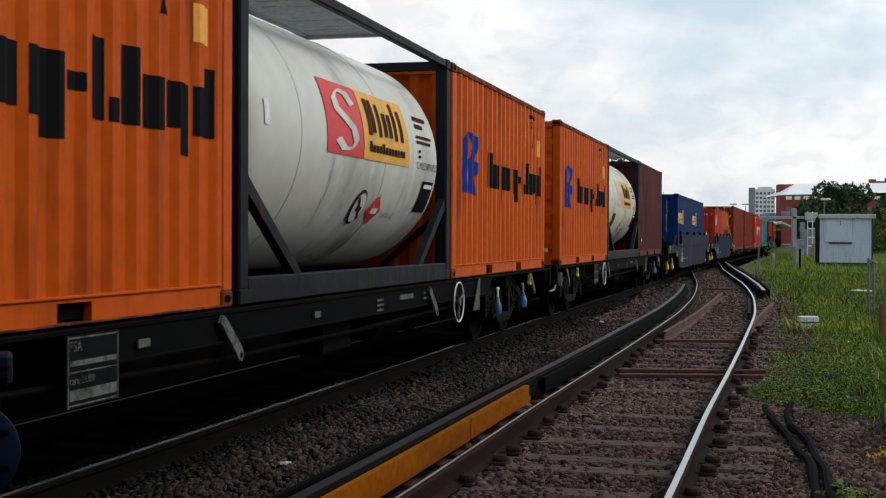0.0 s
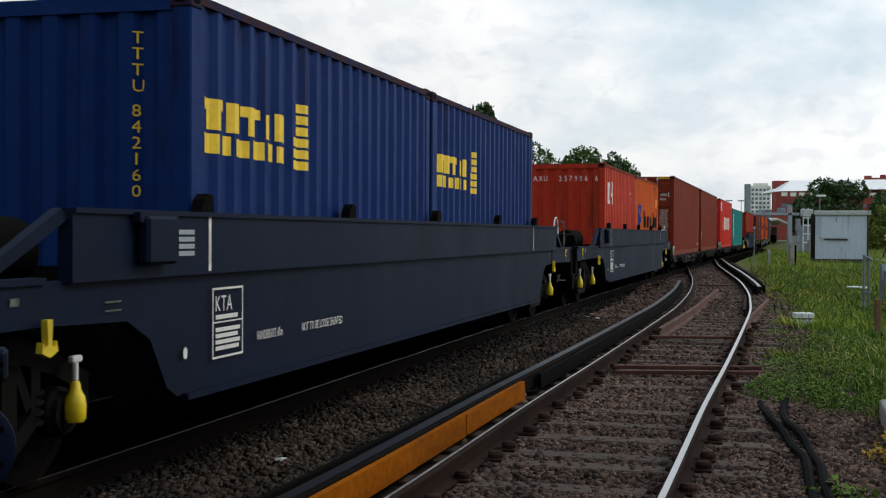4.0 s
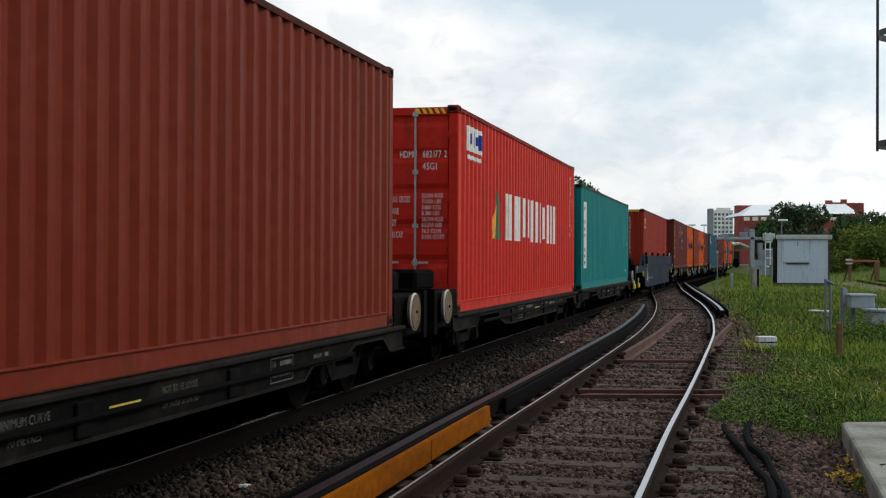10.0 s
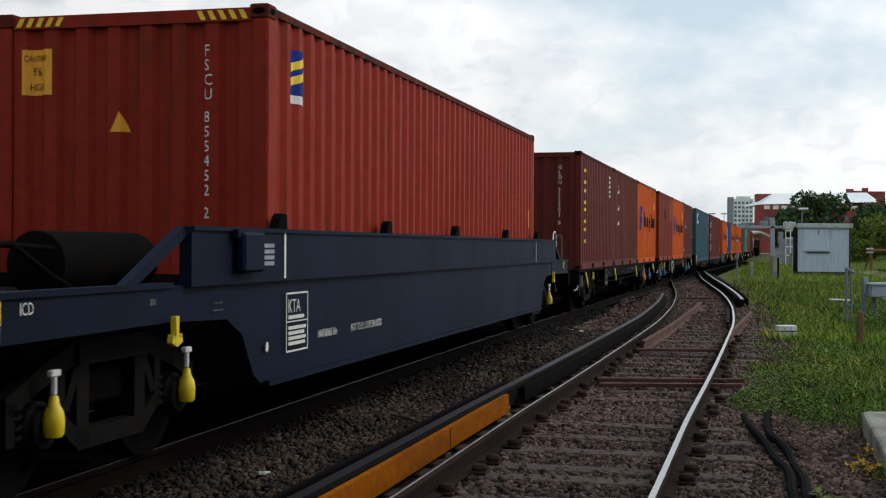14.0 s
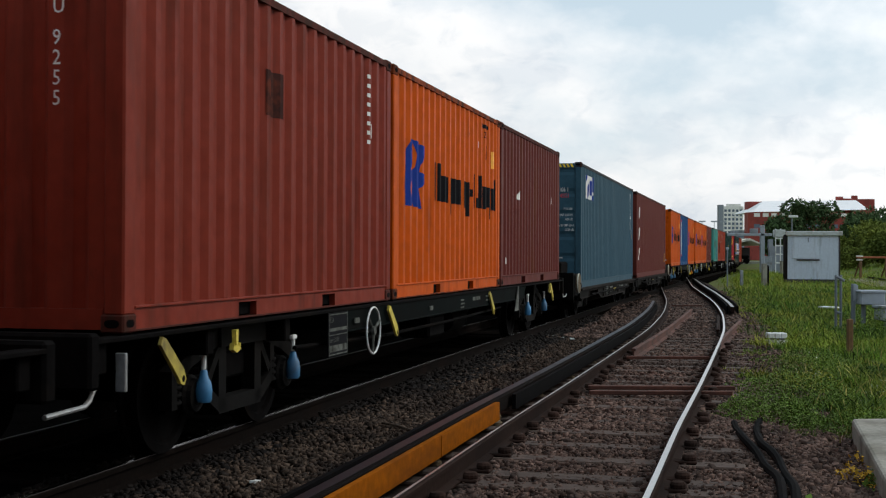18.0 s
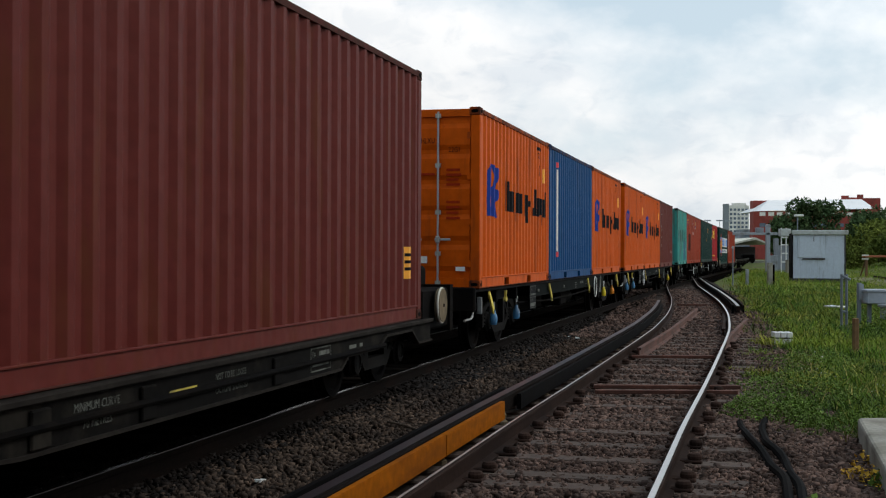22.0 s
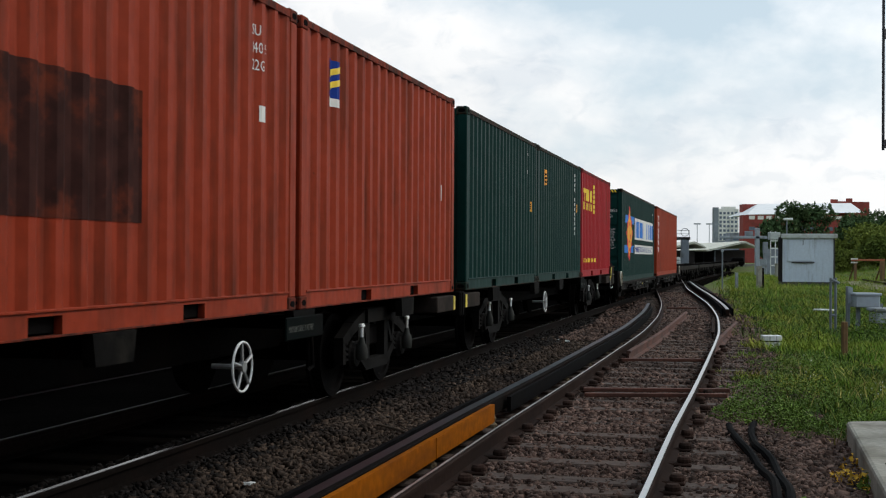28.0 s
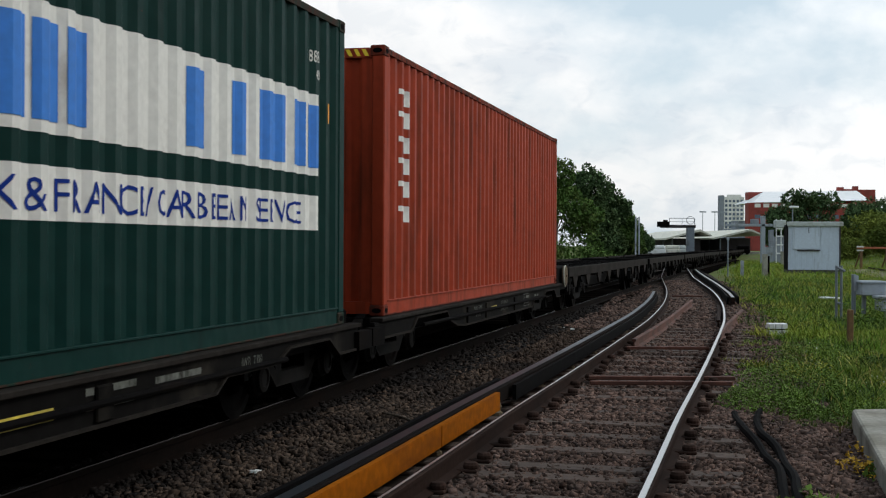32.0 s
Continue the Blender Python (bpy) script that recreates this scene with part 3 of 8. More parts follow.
def castings(L, H):
    for sx in (-1, 1):
        for sy in (-1, 1):
            for z in (0.0, H - 0.118):
                yield sx * (L / 2 - 0.089), sy * (HALF - 0.081), z


def casting_form():
    f = Form().cham(-0.089, 0.089, -0.081, 0.081, 0, 0.118, 0.012)
    return f


def oval(place):
    """Dark oval plate on a casting that stands for its shaded opening."""
    f = Form()
    pts = [(0.040 * math.cos(a * 0.3927) + 0.012 * (1 if math.cos(a * 0.3927) > 0 else -1), 0.059 + 0.026 * math.sin(a * 0.3927)) for a in range(16)]
    n = len(pts)
    return f.add([place(a, d, z) for d in (0, 0.004) for a, z in pts], [tuple(range(n)), tuple(range(n, 2 * n))] + [(i, (i + 1) % n, n + (i + 1) % n, n + i) for i in range(n)])


def side_hole():
    return oval(lambda a, d, z: (a, -0.0795 - d, z))


def end_hole():
    return oval(lambda a, d, z: (-0.0875 - d, a, z))


def door_leaf(H):
    """Door leaf with pressed panels, its outside towards -x; 1.12 wide."""
    z0, z1, n = 0.22, H - 0.2, 5
    line = [(0.04, 0.14), (0.0, 0.14)]
    for i in range(n):
        a, b = z0 + (z1 - z0) * i / n + 0.03, z0 + (z1 - z0) * (i + 1) / n - 0.03
        line += [(0.0, a), (-0.026, a + 0.07), (-0.026, b - 0.07), (0.0, b)]
    line += [(0.0, H - 0.13), (0.04, H - 0.13)]
    return Form().plate(line, -0.56, 0.56)


def rod_form(H):
    f = Form().tube((0, 0, 0.05), (0, 0, H - 0.06), 0.017, 8)
    for z in (0.08, 0.5, H * 0.42, H * 0.68, H - 0.12):
        f.box(-0.012, 0.035, -0.04, 0.04, z - 0.03, z + 0.03)
    return f


def handle_form():
    return Form().cham(-0.01, 0.012, -0.20, 0.05, -0.016, 0.016, 0.004).cham(-0.02, 0.03, -0.03, 0.03, -0.05, 0.05, 0.008)


def container(u, L, H, base, paint, near="panel", group="containers on the train", label="", name="shipping_container"):
    """A freight container; near is how the end that leads looks. Returns the thing and its lettering surfaces."""
    mat = PAINT[paint]
    c = thing(name, label, "container", group)
    tag = (L, H)
    kn = side_knots(L)
    zt, zb = H - 0.075, 0.165
    for sign in (-1, 1):
        part("side_panel", lambda: sheet(kn, zb, zt, side_place(sign)), mat, c, key=("side", tag, sign))
        part("top_rail", lambda: Form().box(-L / 2 + 0.16, L / 2 - 0.16, -HALF + 0.004, -HALF + 0.064, H - 0.08, H - 0.02), WORN[paint], c,
             at=Matrix.Rotation(0 if sign < 0 else math.pi, 4, "Z"), key=("rail", tag))
        part("bottom_rail", lambda: bottom_rail(L, L < 7), mat, c, at=Matrix.Rotation(0 if sign < 0 else math.pi, 4, "Z"), key=("base", tag))
        part("rail_lip", lambda: rail_lip(L), mat, c, at=Matrix.Rotation(0 if sign < 0 else math.pi, 4, "Z"), key=("lip", tag))
        part("rail_foot", lambda: rail_foot(L), WORN[paint], c, at=Matrix.Rotation(0 if sign < 0 else math.pi, 4, "Z"), key=("foot", tag))
        for sx in (-1, 1):
            part("corner_post", lambda: Form().cham(-0.08, 0.08, -0.07, 0.07, 0.11, H - 0.11, 0.014), mat, c,
                 at=(sx * (L / 2 - 0.085), sign * (HALF - 0.073), 0), key=("post", H))
    part("roof_panel", lambda: sheet(wave(-L / 2 + 0.16, L / 2 - 0.16, 0.09, 0.02, 0.09, 0.02), 0, 1,
                                     lambda a, d, z: (a, (z - 0.5) * 2 * (HALF - 0.06), H - 0.03 - d)), mat, c, key=("roof", tag))
    part("floor_panel", lambda: Form().box(-L / 2 + 0.1, L / 2 - 0.1, -HALF + 0.07, HALF - 0.07, 0.03, 0.16), M_DARK, c, key=("floor", tag))
    for x, y, z in castings(L, H):
        cc = part("corner_casting", casting_form, WORN[paint], c, at=(x, y, z), key="casting")
        if y < 0:
            part("casting_hole", side_hole, M_HOLE, cc, key="side_hole")
            if x < 0:
                part("casting_hole", end_hole, M_HOLE, cc, key="end_hole")
    for sx in (-1, 1):
        style = near if sx < 0 else ("panel" if near == "door" else "door")
        turn = Matrix.Identity(4) if sx < 0 else Matrix.Rotation(math.pi, 4, "Z")
        part("end_header", lambda: Form().box(-L / 2 + 0.02, -L / 2 + 0.11, -HALF + 0.15, HALF - 0.15, H - 0.13, H - 0.025), mat, c, at=turn, key=("header", tag))
        part("end_sill", lambda: Form().box(-L / 2 + 0.015, -L / 2 + 0.11, -HALF + 0.15, HALF - 0.15, 0.02, 0.15), mat, c, at=turn, key=("sill", tag))
        if style == "panel":
            part("end_panel", lambda: sheet(END_KNOTS, 0.15, H - 0.125, end_place(L)), mat, c, at=turn, key=("end", tag))
        else:
            for sy in (-1, 1):
                leaf = part("door", lambda: door_leaf(H), mat, c, at=turn @ Matrix.Translation((-L / 2 + 0.055, sy * 0.535, 0)) @ Matrix.Diagonal((1, 0.94, 1, 1)), key=("leaf", H))
                for off in (-0.383, 0.069):
                    part("lock_rod", lambda: rod_form(H), M_ROD, leaf, at=(-0.05, off * sy, 0), key=("rod", H))
                for off in (-0.383, 0.069):
                    part("door_handle", handle_form, M_ROD, leaf, at=Matrix.Translation((-0.06, off * sy, 0.70)) @ Matrix.Diagonal((1, -sy if off > 0 else -sy, 1, 1)), key="door_handle")
            for sy in (-1, 1):
                for z in (0.35, 0.95, 1.6, H - 0.4):
                    part("hinge", lambda: Form().box(-0.014, 0.03, -0.075, 0.075, -0.045, 0.045), mat, c, at=turn @ Matrix.Translation((-L / 2 + 0.03, sy * 1.10, z)), key="hinge")
    for sx in (-1, 1):
        if H > 2.7:
            stripes = []
            for i in range(5):
                stripes.append([(-HALF + 0.18 + i * 0.09, H - 0.115), (-HALF + 0.225 + i * 0.09, H - 0.115), (-HALF + 0.265 + i * 0.09, H - 0.04), (-HALF + 0.22 + i * 0.09, H - 0.04)])
                stripes.append([(-x, z) for x, z in stripes[-1]][::-1])
            painted("height_warning_stripes", stripes, None, lambda a, d, z: (sx * (L / 2 - 0.02 - d), sx * a, z), M_YELLOW, c)
    MOVERS.append((c, u + L / 2, L, base))
    return c


def on_side(c, L, name, polys, material, label=""):
    return painted(name, polys, side_knots(L), side_place(-1), material, c, label)


def on_top(c, L, name, polys, material, label=""):
    """Paint over a painted plate."""
    return painted(name, polys, side_knots(L), side_place(-1), material, c, label, proud=0.008)


def on_end(c, L, name, polys, material, label=""):
    return painted(name, polys, END_KNOTS, end_place(L), material, c, label)


def on_door(c, L, name, polys, material, label=""):
    return painted(name, polys, None, lambda a, d, z: (-L / 2 + 0.022 + d, -a, z), material, c, label)


# strokes that stand for the long black name: low letters 0..1, tall to 1.45, tails to -0.4
NAME_BARS = [(0, .42, 0, 1.5), (.52, .92, 0, 1.5), (1.12, 1.92, 0, 1.05), (2.08, 2.92, 0, 1.05), (2.08, 2.44, -.45, 0), (3.1, 3.9, 0, 1.05), (4.05, 4.86, -.1, 1.05), (4.4, 4.86, -.45, -.1), (4.98, 5.42, .45, .78),
             (5.56, 5.98, 0, 1.5), (6.05, 6.4, 0, .45), (6.5, 6.9, 0, 1.5), (7.0, 7.78, 0, 1.05), (7.9, 8.62, .1, 1.05), (8.2, 8.62, -.45, .1), (8.74, 9.48, 0, 1.05), (9.1, 9.48, 1.05, 1.5)]
# two upright curved lobes, 0..1 across and up
EMBLEM = [[(.30, .99), (.44, 1.0), (.40, .74), (.30, .56), (.36, .50), (.28, .30), (.36, .02), (.06, .03), (.03, .29), (.05, .54), (.12, .73)],
          [(.46, 1.0), (1.0, .93), (.90, .78), (.79, .65), (.77, .55), (1.0, .50), (.94, .40), (.76, .30), (.81, 0.0), (.50, .02), (.38, .30), (.40, .50), (.52, .60), (.56, .78)]]


def orange_box(u, near="panel", base=0.975, label="orange steel container with blue emblem and black lettering", name_z=1.17):
    c = container(u, 6.058, 2.591, base, "orange", near, label=label)
    L = 6.058
    on_side(c, L, "emblem", [[(-2.57 + x * 1.01, 1.04 + z * 0.80) for x, z in p] for p in EMBLEM], M_BLUE, "blue emblem")
    on_side(c, L, "lettering", bars(NAME_BARS, -1.14, name_z, 0.412, 0.318), M_BLACK, "black lettering")
    on_side(c, L, "marking", words("22G1", 1.9, 2.22, 0.10, 0.9) + smudge_lines(1.7, 2.36, [0.5], 0.06), M_BLACK)
    on_side(c, L, "warning_plate", rect(2.46, 2.70, 1.80, 2.06), M_AMBER, "yellow warning plate")
    on_side(c, L, "notice", rect(1.5, 1.6, 2.05, 2.14), M_WHITE)
    on_side(c, L, "triangle_mark", [[(1.95, 1.9), (2.12, 1.92), (2.02, 2.12)]], M_BLACK)
    if near == "door":
        on_door(c, L, "marking", words("22G1", 0.75, 1.95, 0.08, 0.7) + words("HLXU", 0.34, 2.08, 0.08, 0.7), M_BLACK)
        on_door(c, L, "data_text", smudge_lines(0.72, 1.68, [0.2, 0.22, 0.18, 0.2], 0.035, 2.0) + smudge_lines(0.72, 1.22, [0.2, 0.2, 0.18, 0.2], 0.035, 2.2) + smudge_lines(0.3, 1.62, [0.25], 0.035), M_DULLRED)
        on_door(c, L, "notice", rect(0.86, 1.0, 0.25, 0.31) + rect(0.26, 0.44, 0.36, 0.46), M_WHITE)
    return c


def plain_box(u, paint, label, near="panel", base=0.975, L=6.058, H=2.591):
    return container(u, L, H, base, paint, near, label=label)


def tank(u, base=0.975, second=False):
    """A cylindrical tank in an open frame."""
    L, H, R = 6.058, 2.591, 1.18
    c = thing("tank_container", "cream cylindrical tank in a dark grey frame with coloured panels", "tank container", "containers on the train")
    fr = PAINT["frame"]
    zc = 1.36
    part("tank_shell", lambda: Form().turned([(-2.92, 0.35), (-2.90, 0.62), (-2.86, 0.88), (-2.78, 1.06), (-2.66, 1.15), (-2.52, R), (-1.72, R), (-1.71, R + 0.008), (-1.65, R + 0.008), (-1.64, R),
                                              (0.6, R), (0.61, R + 0.008), (0.66, R + 0.008), (0.67, R), (2.52, R), (2.66, 1.15), (2.78, 1.06), (2.86, 0.88), (2.90, 0.62), (2.92, 0.35)], (0, 0, zc), "x", 64),
         M_TANKCREAM if second else M_TANK, c, smooth=True, key=("tank_shell", second))
    for sy in (-1, 1):
        part("bottom_rail", lambda: Form().cham(-L / 2 + 0.16, L / 2 - 0.16, -HALF + 0.006, -HALF + 0.12, 0.0, 0.2, 0.012), fr, c, at=Matrix.Rotation(0 if sy < 0 else math.pi, 4, "Z"), key="tank_rail")
        part("top_rail", lambda: Form().cham(-L / 2 + 0.16, L / 2 - 0.16, -HALF + 0.01, -HALF + 0.09, H - 0.1, H - 0.01, 0.01), fr, c, at=Matrix.Rotation(0 if sy < 0 else math.pi, 4, "Z"), key="tank_top")
        for sx in (-1, 1):
            part("corner_post", lambda: Form().cham(-0.08, 0.08, -0.07, 0.07, 0.11, H - 0.11, 0.014), fr, c, at=(sx * (L / 2 - 0.085), sy * (HALF - 0.073), 0), key=("post", H))
            part("brace", lambda: Form().plate([(-1.9, 0.2), (-1.74, 0.2), (-2.84, 0.95), (-2.84, 0.82)], -HALF + 0.02, -HALF + 0.10), fr, c,
                 at=Matrix.Diagonal((1 if sx < 0 else -1, 1 if sy < 0 else -1, 1, 1)), key="tank_brace")
    for sx in (-1, 1):
        turn = Matrix.Rotation(0 if sx < 0 else math.pi, 4, "Z")
        part("end_sill", lambda: Form().box(-L / 2 + 0.03, -L / 2 + 0.12, -1.08, 1.08, 0.02, 0.16), fr, c, at=turn, key="tank_sill")
        part("end_header", lambda: Form().box(-L / 2 + 0.03, -L / 2 + 0.12, -1.08, 1.08, H - 0.12, H - 0.02), fr, c, at=turn, key="tank_header")
        for s in (-1, 1):
            part("end_brace", lambda: Form().tube((-L / 2 + 0.075, -1.08, 0.75), (-L / 2 + 0.075, -0.4, 0.16), 0.04), fr, c, at=turn @ Matrix.Diagonal((1, -s, 1, 1)), key="tank_end_brace")
        part("saddle", lambda: Form().turned([(-2.9, 0.55), (-2.45, 0.55)], (0, 0, zc), "x", 24), fr, c, at=Matrix.Rotation(0 if sx < 0 else math.pi, 4, "Z"), key="saddle")
    for x, y, z in castings(L, H):
        part("corner_casting", casting_form, fr, c, at=(x, y, z), key="casting")
    walk_frame = part("walkway", lambda: Form().box(-2.8, 0.56, -1.08, -1.04, 2.52, 2.56), M_STEEL, c, "grey steel walkway edge", key="walkway")
    part("walkway_edge", lambda: Form().box(-2.8, 0.56, -0.35, -0.31, 2.52, 2.56), M_STEEL, walk_frame, key="walk_edge")
    part("walkway_end", lambda: Form().box(0.56, 0.62, -1.15, 1.15, 2.50, 2.56), M_STEEL, walk_frame, key="walk_end")
    for i in range(57):
        part("grating_bar", lambda: Form().box(-0.006, 0.006, -1.04, -0.35, 2.535, 2.555), M_STEEL, walk_frame, at=(-2.77 + i * 0.059, 0, 0), key="grating_bar")
    part("manhole", lambda: Form().turned([(0, 0.3), (0.2, 0.3), (0.22, 0.34), (0.25, 0.34), (0.27, 0.2)], (-1.6, 0, zc + R - 0.05), "z", 20), M_STEEL, c, key="manhole")

    def wrap(a, d, z):
        t = z / R
        return (a, -(R - d) * math.cos(t), zc + (R - d) * math.sin(t))

    def curved(name, polys, material, label="", proud=0.008):
        rows = [-1.5 + 0.05 * i for i in range(61)]
        bm = bmesh.new()
        for p in polys:
            bm.faces.new([bm.verts.new((x, 0, z)) for x, z in p])
        for zz in rows:
            bmesh.ops.bisect_plane(bm, geom=bm.verts[:] + bm.edges[:] + bm.faces[:], plane_co=(0, 0, float(zz)), plane_no=(0, 0, 1), dist=1e-5)
        for v in bm.verts:
            v.co = wrap(v.co.x, -proud, v.co.z)
        me = bpy.data.meshes.new(name)
        bm.to_mesh(me)
        bm.free()
        me.materials.append(material)
        ob = new(name, me)
        ob.parent = c
        return tagged(ob, label)

    disc = lambda x, z, r, k=28: [[(x + r * math.cos(6.28318 * a / k), z + r * math.sin(6.28318 * a / k)) for a in range(k)]]
    curved("emblem_panel", rect(-1.10, -0.12, -0.12, 0.56), M_PALEPINK if second else M_REDPAINT, "pale pink emblem panel" if second else "red emblem panel")
    w = 0.12 if second else 0.075
    bend = [(-0.34, 0.36), (-0.46, 0.47), (-0.66, 0.48), (-0.82, 0.40), (-0.80, 0.29), (-0.60, 0.22), (-0.40, 0.14), (-0.34, 0.03), (-0.46, -0.05), (-0.68, -0.06), (-0.84, 0.02)]
    curved("emblem_mark", [[(x0 - w, z0 - 0.02), (x0 + w, z0 + 0.02), (x1 + w, z1 + 0.02), (x1 - w, z1 - 0.02)] for (x0, z0), (x1, z1) in zip(bend, bend[1:])], M_TANKCREAM if second else M_TANK, proud=0.016)
    curved("name_panel", rect(-0.10, 1.42, -0.12, 0.56), M_OCHRE, "ochre name panel")
    curved("name_mark", bars([(0, .22, 0, 1.2), (.3, .5, .1, 1.2), (.72, .9, 0, 1.1), (1.1, 1.32, .05, .85), (1.45, 1.67, .05, .85), (1.85, 2.05, 0, 1.3), (2.3, 2.5, 0, 1.1)], 0.06, 0.12, 0.46, 0.30)
           + sum((rect(0.06 + 0.1 * k, 0.13 + 0.1 * k, -0.04, 0.03 + (0.03 if k in (0, 4) else 0)) for k in range(12)), []), M_PATCH, proud=0.016)
    curved("data_plate", rect(2.02, 2.46, -0.60, -0.24), M_BLACK, "dark data plate")
    curved("data_strip", smudge_lines(2.08, -0.32, [0.32], 0.045), M_PLASTIC, proud=0.016)
    hx, px0, pz = (0.14, 0.98, -0.84) if second else (0.66, 0.14, -0.60)
    curved("hazard_plate", [[(hx - 0.22, -0.62), (hx, -0.44), (hx + 0.22, -0.62), (hx, -0.80)]], M_REDPAINT, "red hazard diamond")
    curved("hazard_strip", rect(hx - 0.10, hx + 0.10, -0.65, -0.59), M_PLASTIC, proud=0.016)
    curved("prohibition_mark", disc(px0, pz, 0.19), M_PATCH, "round prohibition mark")
    curved("prohibition_core", disc(px0, pz, 0.155), M_TANKCREAM if second else M_TANK, proud=0.016)
    curved("prohibition_bar", [[(px0 - 0.12, pz + 0.10), (px0 - 0.09, pz + 0.13), (px0 + 0.12, pz - 0.10), (px0 + 0.09, pz - 0.13)]] + rect(px0 - 0.08, px0 + 0.08, pz - 0.03, pz + 0.02), M_PATCH, proud=0.022)
    if second:
        curved("dark_patch", rect(-1.72, -1.22, -0.72, -0.28), M_PATCH, "dark brown square repair patch")
        for x, top in ((-1.48, 1.3), (-0.62, -0.16), (0.52, -0.16), (1.50, 0.6)):
            curved("strap", rect(x, x + 0.028, -1.45, top), M_GREYBOX, "dark cladding strap", proud=0.005)
        scuff = random.Random(5)
        marks = []
        for x0, z0, n, wide in ((-2.35, -0.45, 26, 0.20), (-2.05, -0.15, 7, 0.12), (0.75, -0.55, 9, 0.16), (1.25, -0.75, 10, 0.18)):
            for _ in range(n):
                x, z = scuff.gauss(x0, wide), scuff.gauss(z0, wide)
                d, e = scuff.uniform(0.008, 0.05), scuff.uniform(0.01, 0.045)
                if x > -2.5:
                    marks.append([(x - d, z - e * 0.3), (x + d * 0.2, z - e), (x + d, z + e * 0.4), (x - d * 0.1, z + e)])
        curved("scuffs", marks, M_GREYBOX, "grey scuffs and dirt", proud=0.004)
    curved("marking", words("TC IMPACT APPROVED", 1.70, -0.12, 0.085, 0.62), M_BLACK)
    curved("marking", smudge_lines(1.78, 0.42, [0.5, 0.3], 0.05, 1.8) + smudge_lines(1.74, 0.22, [0.6, 0.55], 0.03, 2.0) + smudge_lines(1.78, 0.06, [0.1, 0.1], 0.03, 2.0), M_PATCH)
    curved("marking", words("AVIATION FUEL", hx + 0.30, -0.70, 0.065, 0.66), M_BLACK)
    curved("panel_seam", rect(-0.9, -0.885, -0.75, -0.14) + rect(1.56, 1.57, -0.7, 0.4), M_GREYBOX)
    curved("ladder_mark", rect(-2.5, -2.40, 0.0, 0.2), M_PLASTIC)
    MOVERS.append((c, u + L / 2, L, base))
    return c


# ================= wagons =================
M_BOTTLE_BLUE = surface("axlebox_blue", lin(60, 122, 166), rough=0.5, grain=12, spread=0.15, stain=lin(60, 60, 60), amount=0.25)
M_BOTTLE_YELLOW = surface("axlebox_yellow", lin(226, 200, 24), rough=0.5, grain=12, spread=0.15, stain=lin(110, 90, 40), amount=0.2)
M_BOTTLE_GREY = surface("axlebox_grey", lin(54, 55, 52), rough=0.7, grain=12, spread=0.2, stain=lin(30, 28, 26), amount=0.4, spec=0.1)
M_BOTTLE_ORANGE = surface("axlebox_orange", lin(228, 140, 20), rough=0.5, grain=12, spread=0.15, stain=lin(110, 80, 40), amount=0.2)
M_HOOKYEL = surface("dirty_yellow_paint", lin(206, 186, 70), rough=0.7, grain=16, spread=0.25, stain=lin(90, 80, 50), amount=0.35)
M_DUST = surface("dusty_wagon_steel", lin(38, 35, 32), rough=0.9, grain=10, spread=0.3, stain=lin(28, 25, 23), amount=0.45, bump=0.1, spec=0.06)
M_DATA = surface("worn_white_stencil", lin(100, 103, 98), rough=0.8, grain=20, spread=0.25, stain=lin(50, 50, 46), amount=0.4, stain_scale=9, bump=0, spec=0.05)
M_BOLSTER = surface("brown_grey_steel", lin(50, 44, 40), rough=0.85, grain=12, spread=0.3, stain=lin(30, 27, 25), amount=0.4, bump=0.1, spec=0.05)
WHEELS = []    # wheelset parts that turn


def wheelset_form(R=0.46):
    f = Form()
    for s in (-1, 1):
        f.turned([(s * 0.68, 0.12), (s * 0.68, R + 0.03), (s * 0.71, R + 0.03), (s * 0.72, R), (s * 0.82, R - 0.008), (s * 0.82, R - 0.07), (s * 0.79, R - 0.09), (s * 0.78, 0.16), (s * 0.84, 0.13), (s * 0.84, 0.08)][::s], (0, 0, 0), "y", 28)
    f.tube((0, -0.98, 0), (0, 0.98, 0), 0.07, 12)
    return f


def side_frame_form(wb):
    """Cast side frame: arched top and bottom chords, columns and axle rings with open windows between."""
    h, f = wb / 2, Form()

    def bar(a, b, w, y0=-1.03, y1=-0.93):
        d = math.atan2(b[1] - a[1], b[0] - a[0])
        u, v = math.sin(d) * w / 2, math.cos(d) * w / 2
        f.plate([(a[0] + u, a[1] - v), (b[0] + u, b[1] - v), (b[0] - u, b[1] + v), (a[0] - u, a[1] + v)], y0, y1)

    for s in (-1, 1):
        bar((s * (h + 0.30), 0.58), (s * (h - 0.05), 0.72), 0.12)
        bar((s * (h - 0.05), 0.72), (s * 0.42, 0.84), 0.13)
        bar((s * (h - 0.22), 0.46), (s * 0.40, 0.30), 0.10)
        bar((s * 0.36, 0.26), (s * 0.36, 0.86), 0.14)
        bar((s * (h - 0.24), 0.40), (s * (h - 0.24), 0.72), 0.09)
        bar((s * (h + 0.27), 0.36), (s * (h + 0.27), 0.60), 0.09)
        bar((s * 0.42, 0.74), (s * (h - 0.30), 0.50), 0.07)
    bar((-0.45, 0.83), (0.45, 0.83), 0.15, -1.06)
    bar((-0.42, 0.30), (0.42, 0.30), 0.12)
    return f


def spring_form():
    """Coil spring as one swept helix."""
    return hose([(0.062 * math.cos(0.62 * i), 0.062 * math.sin(0.62 * i), 0.0055 * i) for i in range(48)], 0.015, 6)


